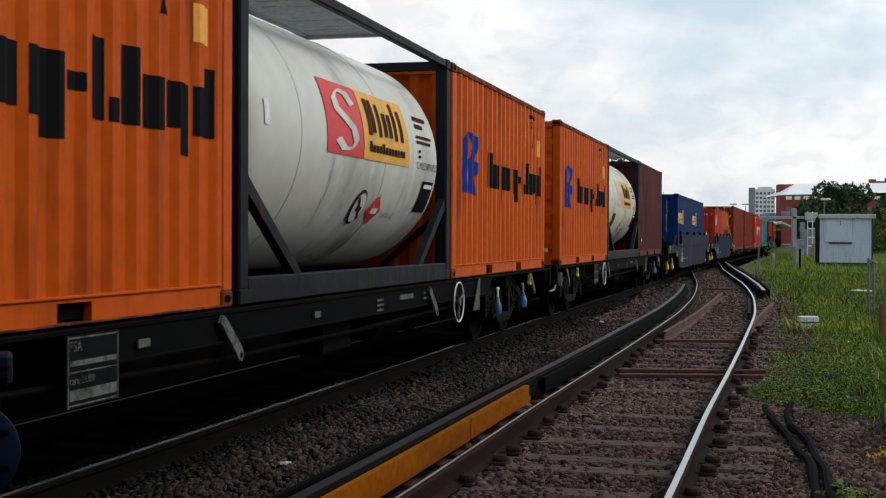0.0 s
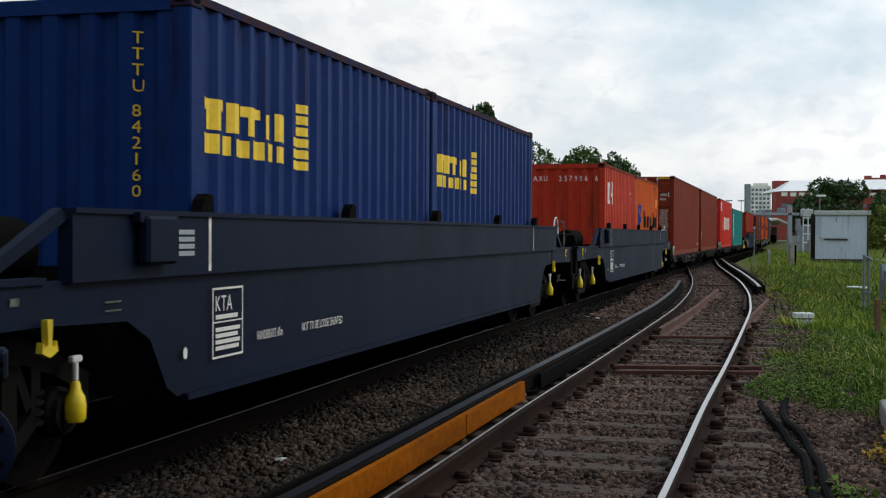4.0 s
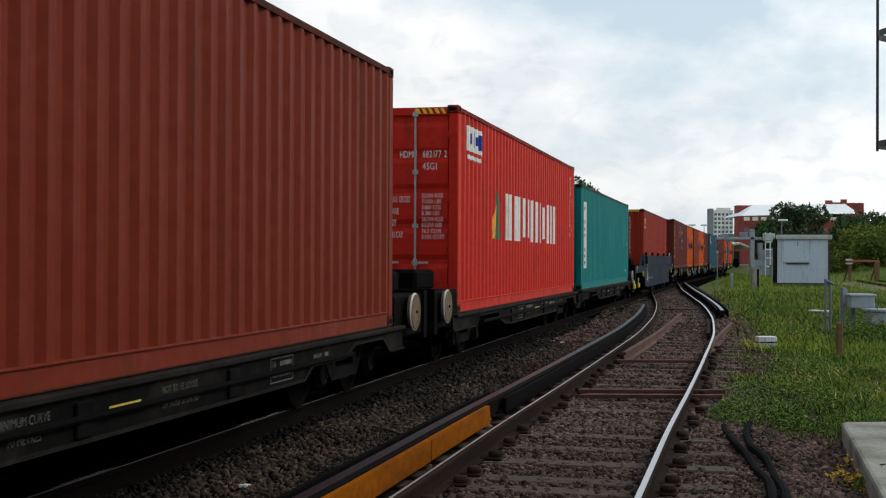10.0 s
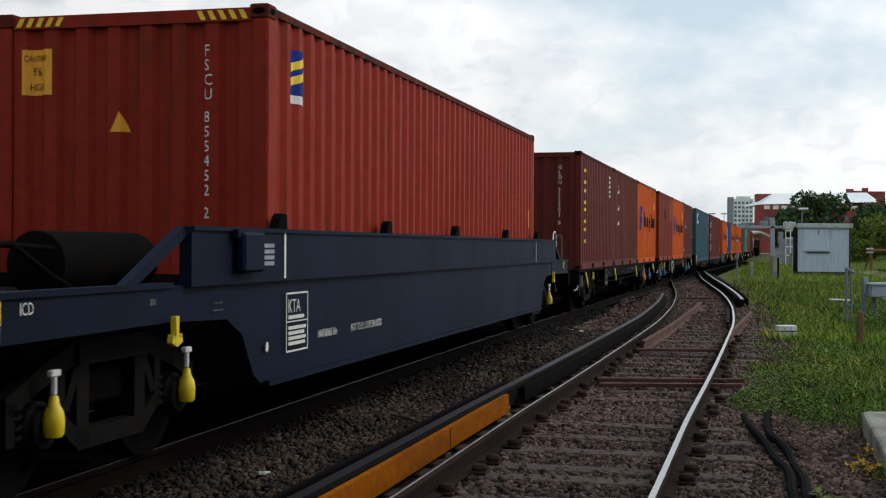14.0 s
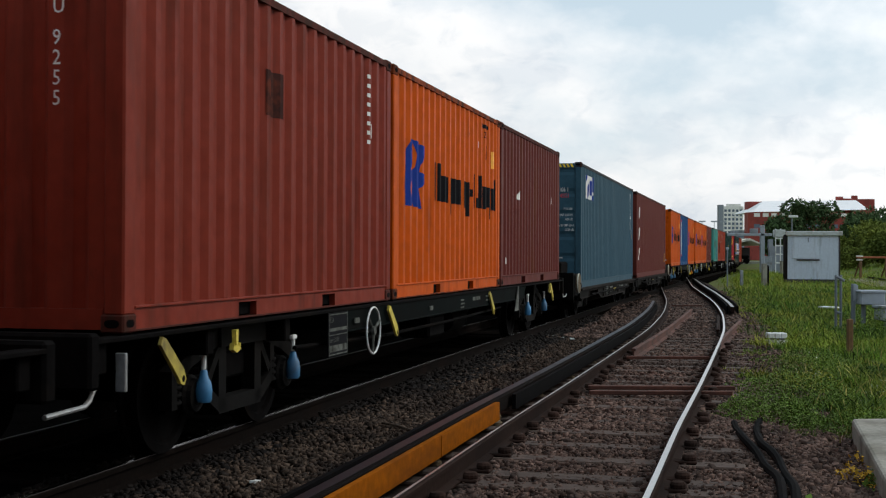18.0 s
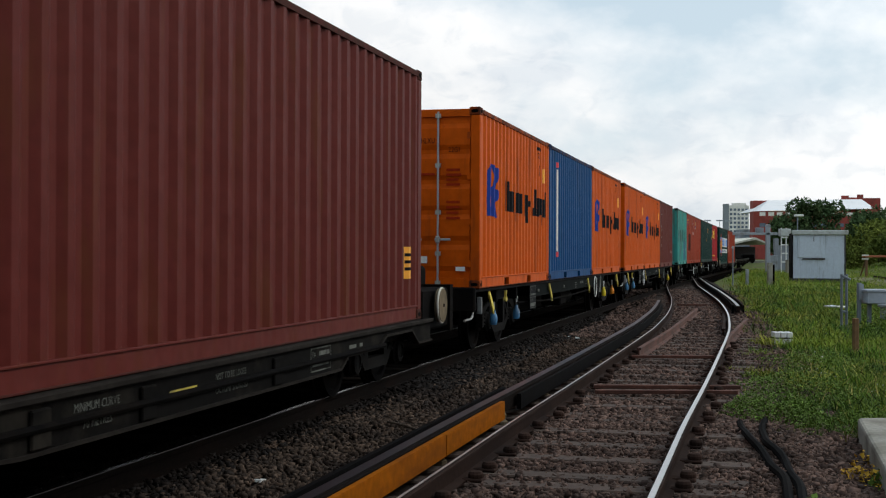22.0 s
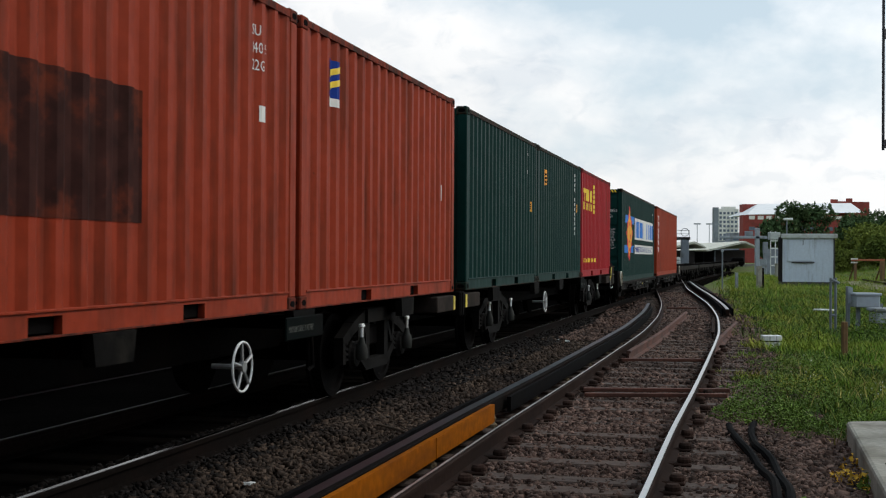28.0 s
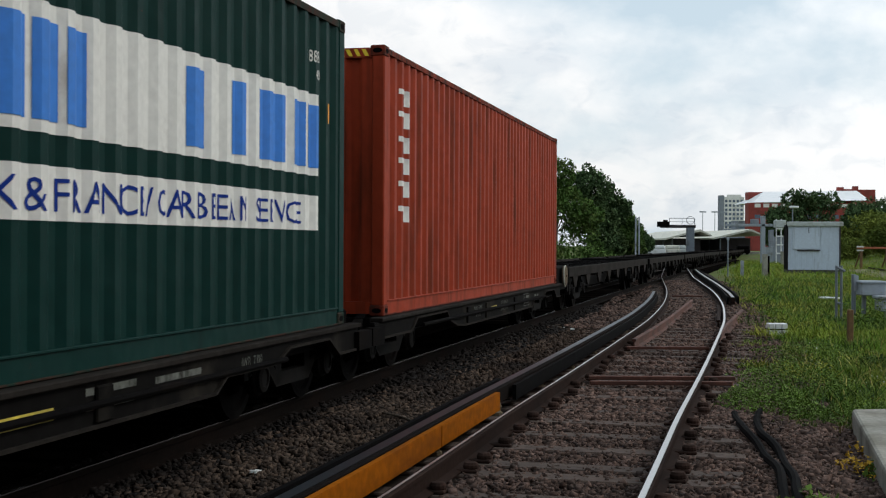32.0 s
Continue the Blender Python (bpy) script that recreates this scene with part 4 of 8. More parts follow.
def bottle_form():
    return Form().turned([(0.0, 0.05), (0.02, 0.062), (0.10, 0.066), (0.16, 0.058), (0.2, 0.036), (0.25, 0.028), (0.26, 0.02)], (0, 0, 0), "z", 14)


def bogie(wagon, x, wb=1.8, bottles=(None, None), R=0.44):
    b = part("bogie", lambda: Form().cham(-0.28, 0.28, -0.95, 0.95, 0.48, 0.7, 0.02).box(-wb / 2 - 0.5, wb / 2 + 0.5, -0.5, -0.42, 0.5, 0.6).box(-wb / 2 - 0.5, wb / 2 + 0.5, 0.42, 0.5, 0.5, 0.6),
             M_DARK, wagon, at=(x, 0, 0), key=("bogie", wb))
    for s in (-1, 1):
        part("side_frame", lambda: side_frame_form(wb), M_BOGIE, b, at=Matrix.Rotation(0 if s < 0 else math.pi, 4, "Z"), key=("side_frame", wb))
        for k, a in enumerate((-wb / 2, wb / 2)):
            for dx in (-0.2, 0.2):
                part("spring", spring_form, M_BOGIE, b, at=(a + dx, s * 0.97, 0.36), key="spring", smooth=True)
            part("axlebox", lambda: Form().turned([(-0.07, 0.15), (0.0, 0.15), (0.02, 0.13), (0.05, 0.12), (0.06, 0.08), (0.045, 0.07)], (0, 0, 0), "y", 18), M_BOGIE, b, at=Matrix.Translation((a, s * 1.03, R)) @ Matrix.Diagonal((1, s, 1, 1)), key="axlebox")
            if s < 0 and bottles[k] is not None:
                part("axlebox_cover", bottle_form, bottles[k], b, "painted axlebox cover", at=Matrix.Translation((a, -1.13, 0.39)) @ Matrix.Diagonal((0.95, 0.95, 0.9, 1)), key="bottle", smooth=True)
                part("damper_rod", lambda: Form().tube((0, 0, 0), (0, 0, 0.1), 0.018, 8).cham(-0.05, 0.05, -0.02, 0.02, 0.1, 0.14, 0.008), M_PLASTIC, b, "white damper head", at=(a, -1.13, 0.63), key="damper")
    for a in (-wb / 2, wb / 2):
        w = part("wheelset", lambda: wheelset_form(R), M_DARK, b, at=(a, 0, R), key=("wheelset", R), smooth=True)
        if len(WHEELS) < 72:
            WHEELS.append((w, R))
    return b


def handwheel(wagon, x, z, R, y=-1.28, spokes=3, material=None, axis=(0, 1, 0)):
    m = material or M_PLASTIC
    w = part("handwheel", lambda: Form().ring((0, 0, 0), (0, 1, 0), R, 0.010, 32, 8), m, wagon, "white brake handwheel rim", at=Matrix.Translation((x, y, z)), smooth=True, key=("hand", R))
    part("spokes", lambda: hand_form(R, spokes), M_STEEL if spokes > 3 else M_DATA, w, "spokes and hub", key=("spokes", R, spokes))
    return w


def hand_form(R, spokes):
    f = Form()
    for i in range(spokes):
        a = 0.4 + 6.28318 * i / spokes
        f.tube((0, 0, 0), (R * math.cos(a), 0, R * math.sin(a)), 0.014, 6)
    f.turned([(-0.02, 0.045), (0.02, 0.045)], (0, 0, 0), "y", 14)
    f.tube((0, 0, 0), (0, 0.25, 0), 0.02, 8)
    return f


def hook_form():
    """Flat release lever with an eye at its lower end."""
    f = Form().plate([(0.02, 0.06), (0.08, 0.04), (0.42, -0.22), (0.46, -0.30), (0.42, -0.35), (0.36, -0.33), (0.30, -0.27), (-0.02, 0.0)], -0.012, 0.012)
    return f


def lever_eye():
    return Form().turned([(-0.014, 0.028), (0.014, 0.028)], (0.405, 0, -0.295), "y", 12)


def step_form():
    return Form().pipe([(-0.55, -1.2, 0.56), (-0.12, -1.2, 0.57), (-0.06, -1.2, 0.60), (0.02, -1.2, 0.70)], 0.016, 8)


def stand_handle():
    return Form().plate([(-0.035, 0.04), (0.035, 0.04), (0.022, -0.12), (0.06, -0.14), (0.085, -0.10), (0.10, -0.17), (0.0, -0.205), (-0.10, -0.17), (-0.085, -0.10), (-0.06, -0.14), (-0.022, -0.12)], -0.025, 0.025)


def data_panel(wagon, x, z, w, h, lines):
    part("data_panel", Form().box(x, x + w, -1.262, -1.25, z, z + h), M_BLACK, wagon, "black data panel")
    p = lambda a, d, zz: (a, -1.264, zz)
    for k, (txt, zz, size) in enumerate(lines):
        polys = words(txt, x + 0.03, zz, size, 0.9) if txt else smudge_lines(x + 0.03, zz, [w - 0.06], size)
        painted("data_text", polys, None, p, M_DATA, wagon)
    painted("data_border", rect(x + .01, x + w - .01, z + h - .02, z + h - .01) + rect(x + .01, x + w - .01, z + .01, z + .02) + rect(x + .01, x + .02, z, z + h) + rect(x + w - .02, x + w - .01, z, z + h)
            + rect(x + .01, x + w - .01, z + h * .48, z + h * .50), None, p, M_DATA, wagon)


def flat_wagon(u, wheel_at=None, loaded=True, colours=(None,) * 4, lever=None, label="dark green flat container wagon on two bogies"):
    """60 ft flat wagon; u is where its first load begins."""
    w = thing("flat_wagon", label, "freight wagon", "wagons of the train")
    x0, mid = -9.6, 9.24
    o = -mid
    m = M_FSA if loaded else M_DARK
    if loaded:
        part("side_sill", lambda: Form().plate([(-4.94, 0.742), (4.94, 0.742), (5.2, 0.93), (-5.2, 0.93)], -1.235, -1.20), m, w, key="sill")
        part("side_sill", lambda: None, m, w, at=Matrix.Rotation(math.pi, 4, "Z"), key="sill")
        for turn in (Matrix.Identity(4), Matrix.Rotation(math.pi, 4, "Z")):
            part("top_flange", lambda: Form().cham(x0, -x0, -1.25, -1.12, 0.93, 0.962, 0.006), M_DARK, w, at=turn, key="sill_top")
            part("bottom_flange", lambda: Form().cham(-4.94, 4.94, -1.25, -1.12, 0.724, 0.742, 0.004), m, w, at=turn, key="sill_foot")
    else:
        for s in (-1, 1):
            part("side_sill", lambda: Form().plate([(x0, 0.80), (-x0, 0.80), (-x0, 1.0), (x0, 1.0)], -1.25, -1.15), M_DUST, w, at=Matrix.Diagonal((1, -s, 1, 1)), key="open_sill")
            for i in range(9):
                part("side_bracket", lambda: Form().plate([(-0.42, 0.92), (0.42, 0.92), (0.34, 0.74), (0.12, 0.56), (-0.12, 0.56), (-0.34, 0.74)], -1.24, -1.20), M_DUST, w, at=Matrix.Translation((-8.6 + 2.15 * i, 0, 0)) @ Matrix.Diagonal((1, -s, 1, 1)), key="open_bracket")
    part("centre_sill", lambda: Form().box(x0, -x0, -0.35, -0.3, 0.6, 0.93).box(x0, -x0, 0.3, 0.35, 0.6, 0.93), M_DARK, w, key="centre_sill")
    part("underframe_truss", lambda: Form().plate([(-5.6, 0.62), (-4.6, 0.34), (3.6, 0.34), (4.6, 0.62), (4.6, 0.75), (-5.6, 0.75)], -0.42, 0.42), M_DARK, w, key="truss")
    for i in range(13):
        part("cross_member", lambda: Form().cham(-0.06, 0.06, -1.2, 1.2, 0.74, 0.945, 0.01), M_DARK, w, at=(x0 + 0.15 + i * 1.575, 0, 0), key="cross")
    for s in (-1, 1):
        part("headstock", lambda: Form().cham(-0.06, 0.06, -1.25, 1.25, 0.66, 1.0, 0.02).box(-0.35, -0.06, -0.16, 0.16, 0.76, 0.98), M_DARK, w, at=Matrix.Translation((s * 9.62, 0, 0)) @ Matrix.Rotation(0 if s < 0 else math.pi, 4, "Z"), key="headstock")
        part("coupler_pipe", lambda: Form().pipe([(-0.1, -0.5, 0.75), (-0.2, -0.5, 0.5), (-0.42, -0.5, 0.45), (-0.6, -0.5, 0.55)], 0.02), M_RUBBER, w, at=Matrix.Translation((s * 9.62, 0, 0)) @ Matrix.Rotation(0 if s < 0 else math.pi, 4, "Z"), key="pipe")
    for a in (0.02, 6.05, 6.2, 12.22, 12.38, 18.42):
        for s in (-1, 1):
            part("container_spigot", lambda: Form().cham(-0.07, 0.07, -0.06, 0.06, 0.95, 0.978, 0.008).tube((0, 0, 0.978), (0, 0, 1.01), 0.03, 8), M_DARK, w, at=(o + a + (0.08 if a in (0.02, 6.2, 12.38) else -0.08), s * 1.13, 0), key="spigot")
    bogie(w, o + 2.33, 1.85, colours[:2])
    bogie(w, o + 16.15, 1.85, colours[2:])
    if loaded:
        data_panel(w, o + 3.82, 0.53, 0.56, 0.40, [("FSA", 0.84, 0.06), ("", 0.76, 0.03), ("tare 21.100", 0.66, 0.045), ("", 0.57, 0.06)])
        part("notice_plate", lambda: Form().box(0, 0.14, -1.262, -1.25, 0, 0.05), M_DATA, w, at=(o + 7.6, 0, 0.80), key="notice_plate")
        part("notice_plate", lambda: None, M_DATA, w, at=(o + 4.62, 0, 0.80), key="notice_plate")
        for a in (0.42, 5.75, 11.1, 16.95):
            lv = part("release_lever", hook_form, lever or M_HOOKYEL, w, "worn release lever", at=Matrix.Translation((o + a, -1.27, 0.88)) @ Matrix.Diagonal((0.8, 1, 0.85, 1)), key="hook")
            part("eye", lever_eye, M_DARK, lv, key="eye")
        part("end_bracket", lambda: Form().cham(0, 0.03, -1.27, -1.2, 0.62, 0.86, 0.005), M_STEEL, w, at=(o - 0.05, 0, 0), key="endbr")
        part("shunter_step", step_form, M_STEEL, w, "pale bent step rod", at=(o - 0.3, 0, 0), key="step")
        for a in (1.65, 16.9):
            part("stop_handle", stand_handle, M_HOOKYEL, w, "yellow handle", at=Matrix.Translation((o + a, -1.27, 0.88)) @ Matrix.Diagonal((0.7, 0.7, 0.7, 1)), key="stop")
        part("flag_plate", lambda: Form().plate([(0, 0.55), (0.34, 0.55), (0.36, 0.95), (0.30, 0.95), (0.05, 0.62)], -1.27, -1.26), M_DATA, w, "pale triangular painted plate", at=(o + 13.2, 0, 0), key="flag")
        part("equipment_box", lambda: Form().cham(-0.4, 0.4, -1.1, -0.7, 0.42, 0.7, 0.03), M_DARK, w, at=(o + 8.6, 0, 0), key="equip")
        part("air_tank", lambda: Form().turned([(-0.5, 0.08), (-0.45, 0.16), (0.45, 0.16), (0.5, 0.08)], (0, -0.7, 0.52), "x", 16), M_DARK, w, at=(o + 11.0, 0, 0), key="air_tank")
        part("brake_rod", lambda: Form().pipe([(3.2, -1.16, 0.66), (6.0, -1.16, 0.60), (9.0, -1.16, 0.60), (12.5, -1.16, 0.64)], 0.02), M_DARK, w, at=(o, 0, 0), key="brake_rod")
        painted("sill_text", smudge_lines(o + 9.35, 0.85, [0.2, 0.22, 0.2], 0.022, 2.2) + smudge_lines(o + 10.1, 0.83, [0.5], 0.05) + smudge_lines(o + 11.0, 0.85, [0.28, 0.3], 0.025, 2.2), None, lambda a, d, z: (a, -1.239, z), M_DATA, w)
        if wheel_at:
            handwheel(w, o + wheel_at, 0.70, 0.235)
    MOVERS.append((w, u + mid, 13.9, 0.0))
    return w


def spine_wagon(u, wheel_at, marked=False, label="black spine container wagon with short load brackets"):
    w = thing("spine_wagon", label, "freight wagon", "wagons of the train")
    mid = 9.24
    o = -mid
    part("spine_beam", lambda: Form().cham(-9.6, 9.6, -0.42, 0.42, 0.55, 0.98, 0.02), M_DARK, w, key="spine")
    for a in (2.04, 5.86, 8.98, 12.4, 15.9):
        for s in (-1, 1):
            part("load_bracket", lambda: Form().plate([(-0.28, 1.0), (0.28, 1.0), (0.24, 0.80), (-0.24, 0.80)], -1.25, -1.17).box(-0.2, 0.2, -1.17, -0.4, 0.84, 0.96), M_MEGA, w,
                 "grey load bracket", at=Matrix.Translation((o + a, 0, 0)) @ Matrix.Rotation(0 if s < 0 else math.pi, 4, "Z"), key="bracket")
    for s in (-1, 1):
        part("headstock", lambda: None, M_DARK, w, at=Matrix.Translation((s * 9.62, 0, 0)) @ Matrix.Rotation(0 if s < 0 else math.pi, 4, "Z"), key="headstock")
    bogie(w, o + 3.0, 1.8, (M_BOTTLE_GREY, M_BOTTLE_GREY))
    bogie(w, o + 15.4, 1.8, (M_BOTTLE_GREY, M_BOTTLE_GREY))
    handwheel(w, o + wheel_at, 0.62, 0.19, spokes=5, y=-1.27)
    part("notice_plate", lambda: Form().cham(0, 0.95, -1.27, -1.25, 0.75, 0.95, 0.01), M_FSA, w, at=(o + 11.9, 0, 0), key="spine_plate")
    painted("notice_text", words("MINIMUM CURVE 70 METRES", o + 11.95, 0.82, 0.055, 0.62), None, lambda a, d, z: (a, -1.274, z), M_DATA, w)
    part("air_hose", lambda: Form().pipe([(13.0, -1.1, 0.8), (13.0, -1.12, 0.45), (12.9, -1.1, 0.42)], 0.018), M_DARK, w, at=(o, 0, 0), key="air_hose")
    for a, sx in ((0.29, 1), (17.79, -1)):
        for s in (-1, 1):
            part("end_bolster", lambda: Form().cham(-0.49, 0.49, -1.26, -0.4, 0.76, 0.96, 0.012), M_BOLSTER, w, "brown-grey end bolster", at=Matrix.Translation((o + a, 0, 0)) @ Matrix.Diagonal((1, -s, 1, 1)), key="bolster")
        part("end_plate", lambda: Form().cham(-0.05, 0.05, -1.268, -1.258, 0.77, 0.95, 0.003), M_HOOKYEL, w, "cream end plate", at=(o + a - 0.43 * sx, 0, 0), key="bolster_plate")
    if marked:
        beam = part("end_beam", Form().cham(18.40, 19.2, -1.26, 1.26, 0.70, 1.20, 0.015).box(18.38, 19.24, -1.275, 1.275, 1.20, 1.225), M_BOLSTER, w, "dark brown end beam with a yellow corner", at=(o, 0, 0))
        part("corner_paint", Form().plate([(18.405, 0.86), (18.43, 0.86), (18.56, 1.195), (18.405, 1.195)], -1.266, -1.261), M_HOOKYEL, beam, "worn yellow corner paint")
        # slot and recess are near-black plates standing for the shade in openings
        part("slot", Form().box(18.97, 19.09, -1.264, -1.25, 1.03, 1.14), M_HOLE, beam)
        part("ledge", Form().cham(18.50, 18.86, -1.32, -1.258, 0.985, 1.0, 0.004), M_DATA, beam, "pale ledge")
        part("recess", Form().box(18.52, 18.84, -1.264, -1.25, 0.73, 0.97), M_HOLE, beam)
        part("notice_plate", Form().box(19.10, 19.18, -1.268, -1.25, 0.75, 0.93), M_DATA, beam, "dirty white notice with a black triangle")
        painted("warning_triangle", [[(o + 19.115, 0.85), (o + 19.165, 0.85), (o + 19.14, 0.92)]], None, lambda x, d, z: (x, -1.272, z), M_BLACK, w)
        part("number_plate", Form().box(18.06, 18.38, -1.268, -1.258, 0.66, 0.90), M_BLACK, w, "black running number plate", at=(o, 0, 0))
        for k in range(3):
            painted("number_stroke", rect(o + 18.10 + 0.09 * k, o + 18.16 + 0.09 * k, 0.70, 0.86), None, lambda x, d, z: (x, -1.272, z), M_DATA, w)
    MOVERS.append((w, u + mid, 12.4, 0.0))
    return w


def pocket_wagon(u):
    """Low-floor pocket wagon; u is where its load begins."""
    w = thing("pocket_wagon", "dark blue-grey pocket wagon with deep side beams", "freight wagon", "wagons of the train")
    mid = 5.5
    o = -mid
    Y0, Y1 = -1.36, -1.27
    for s in (-1, 1):
        turn = Matrix.Identity(4) if s < 0 else Matrix.Diagonal((1, -1, 1, 1))
        part("upper_beam", lambda: Form().plate([(-1.68, 1.20), (13.68, 1.20), (13.68, 1.60), (-1.68, 1.60)], Y0, Y1).box(-1.68, 13.68, Y0 - 0.02, Y0, 1.575, 1.605), M_KTA, w, at=turn @ Matrix.Translation((o, 0, 0)), key="k_upper")
        for e in (0, 1):
            part("gusset", lambda: Form().plate([(-1.74, 1.60), (-1.68, 1.54), (-2.42, 1.21), (-2.58, 1.21)], Y0 + 0.03, Y1), M_KTA, w, "sloping gusset strut",
                 at=turn @ Matrix.Translation((o, 0, 0)) @ (Matrix.Identity(4) if e == 0 else Matrix.Translation((12.0, 0, 0)) @ Matrix.Diagonal((-1, 1, 1, 1))), key="k_gusset")
        part("lower_beam", lambda: Form().plate([(-1.95, 0.98), (-1.0, 0.95), (-0.72, 0.82), (-0.5, 0.5), (-0.36, 0.43), (12.3, 0.43), (12.46, 0.5), (12.68, 0.82), (12.96, 0.95), (13.9, 0.98), (13.9, 1.21), (-1.95, 1.21)], Y0 + 0.05, Y1 + 0.05)
             .box(-0.3, 12.2, Y0 + 0.0, Y0 + 0.12, 0.40, 0.44), M_KTA, w, at=turn @ Matrix.Translation((o, 0, 0)), key="k_lower")
        for e in (0, 1):
            part("end_beam", lambda: Form().plate([(-4.5, 0.96), (-1.9, 0.98), (-1.9, 1.215), (-4.5, 1.23)], Y0 + 0.04, Y0 + 0.12).box(-4.5, -1.9, Y0 + 0.02, Y0 + 0.12, 1.20, 1.235), M_KTA, w,
                 at=turn @ Matrix.Translation((o, 0, 0)) @ (Matrix.Identity(4) if e == 0 else Matrix.Translation((12.06, 0, 0)) @ Matrix.Diagonal((-0.76, 1, 1, 1))), key="k_end")
    for a in (-0.40, 12.36):
        part("bulkhead", lambda: Form().box(0, 0.08, -1.3, 1.3, 0.42, 1.25), M_DARK, w, at=(o + a, 0, 0), key="k_bulk")
    part("pocket_floor", lambda: Form().box(-0.3, 12.5, -1.3, 1.3, 0.46, 0.495), M_DARK, w, at=(o, 0, 0), key="k_floor")
    for e in (0, 1):
        flip = Matrix.Translation((o, 0, 0)) if e == 0 else Matrix.Translation((o + 12.1, 0, 0)) @ Matrix.Diagonal((-0.82, 1, 1, 1))
        part("end_platform", lambda: Form().cham(-4.5, -1.0, -1.28, 1.28, 1.0, 1.16, 0.02).box(-4.56, -4.4, -1.3, 1.3, 0.72, 1.2), M_DARK, w, at=flip, key="k_plat")
        part("air_tank", lambda: Form().turned([(-2.6, 0.1), (-2.55, 0.2), (-1.35, 0.2), (-1.3, 0.1)], (0, -0.75, 1.36), "x", 20), M_DARK, w, at=flip, smooth=True, key="k_tank")
        part("air_tank", lambda: Form().turned([(-3.6, 0.1), (-3.55, 0.17), (-2.75, 0.17), (-2.7, 0.1)], (0, -0.2, 1.36), "x", 20), M_DARK, w, at=flip, smooth=True, key="k_tank2")
        part("pipework", lambda: Form().pipe([(-4.2, -1.0, 1.2), (-3.9, -1.0, 1.45), (-3.2, -1.0, 1.48), (-2.8, -1.0, 1.3), (-2.6, -1.05, 1.2)], 0.018).pipe([(-4.0, -0.6, 1.25), (-3.4, -0.7, 1.5), (-2.6, -0.9, 1.45)], 0.018)
             .cham(-4.3, -3.8, -0.5, 0.3, 1.16, 1.4, 0.04), M_DARK, w, at=flip, key="k_pipes")
        part("coupler_pipe", lambda: Form().pipe([(-4.5, -1.0, 0.95), (-4.62, -1.0, 0.72), (-4.75, -1.0, 0.60), (-4.3, -1.05, 0.58)], 0.012), M_DATA, w, at=flip, key="k_hose")
        part("coupler", lambda: Form().box(-4.95, -4.5, -0.15, 0.15, 0.85, 1.05), M_DARK, w, at=flip, key="k_coupler")
    bogie(w, o - 2.12, 1.7, (M_BOTTLE_YELLOW, M_BOTTLE_YELLOW))
    bogie(w, o + 13.52, 1.7, (M_BOTTLE_YELLOW, M_BOTTLE_YELLOW))
    for a in (-0.02, 2.95, 5.95, 9.2, 11.9):
        part("load_stop", lambda: Form().plate([(-0.07, 1.6), (0.13, 1.6), (0.12, 1.72), (0.04, 1.73), (-0.02, 1.69)], -1.34, -1.26), M_DARK, w, "dark folding load stop", at=(o + a, 0, 0), key="k_stop")
    part("junction_box", lambda: Form().cham(-1.0, -0.62, -1.45, -1.37, 1.28, 1.57, 0.02).box(-1.05, -0.57, -1.42, -1.36, 1.53, 1.59), M_KTA, w, at=(o, 0, 0), key="k_box")
    for a in (-1.94, 13.38):
        part("stop_handle", stand_handle, M_BOTTLE_YELLOW, w, "yellow handle", at=Matrix.Translation((o + a, -1.37, 0.99)) @ Matrix.Diagonal((0.75, 0.75, 0.8, 1)), key="stop")
    handwheel(w, o + 14.58, 1.55, 0.22, y=-1.2)
    part("grab_rail", lambda: Form().pipe([(15.15, -1.25, 1.2), (15.15, -1.25, 1.64), (15.2, -1.22, 1.7), (15.3, -1.15, 1.7), (15.35, -1.1, 1.62), (15.35, -1.1, 1.2)], 0.014), M_DATA, w, at=(o, 0, 0), key="k_grab")
    side = lambda a, d, z: (o + a, -1.332 - 0.004, z)
    upper = lambda a, d, z: (o + a, -1.364, z)
    endp = lambda a, d, z: (o + a, -1.326, z)
    painted("stripe", rect(-0.02, 0.02, 1.22, 1.60) + rect(11.55, 11.58, 1.22, 1.58), None, upper, M_WHITE, w)
    painted("data_frame", rect(0.10, 0.60, 1.085, 1.10) + rect(0.10, 0.60, 0.62, 0.635) + rect(0.10, 0.115, 0.62, 1.10) + rect(0.585, 0.60, 0.62, 1.10) + rect(0.1, 0.6, 0.86, 0.87), None, side, M_WHITE, w)
    painted("data_text", words("KTA", 0.14, 0.94, 0.11, 0.9) + smudge_lines(0.15, 0.80, [0.4, 0.36, 0.4, 0.38], 0.028, 1.5) + smudge_lines(0.15, 0.885, [0.36], 0.03), None, side, M_WHITE, w)
    painted("instruction_text", words("HANDBRAKE 60m", 0.85, 0.69, 0.07, 0.62) + words("NOT TO BE LOOSE SHUNTED", 1.75, 0.69, 0.07, 0.72), None, side, M_WHITE, w)
    painted("data_text", smudge_lines(-0.45, 1.46, [0.22] * 4, 0.03, 1.5), None, upper, M_GREYBOX, w)
    painted("data_text", words("ICD", -3.62, 1.11, 0.07, 0.8), None, endp, M_WHITE, w)
    painted("plate_mark", rect(-2.2, -2.12, 1.1, 1.14) + rect(13.14, 13.36, 1.14, 1.15) + rect(13.14, 13.36, 1.06, 1.07) + rect(13.14, 13.15, 1.06, 1.15) + rect(13.35, 13.36, 1.06, 1.15) + rect(-1.28, -1.1, 1.02, 1.03) + rect(-1.28, -1.1, 1.07, 1.08), None, endp, M_DATA, w)
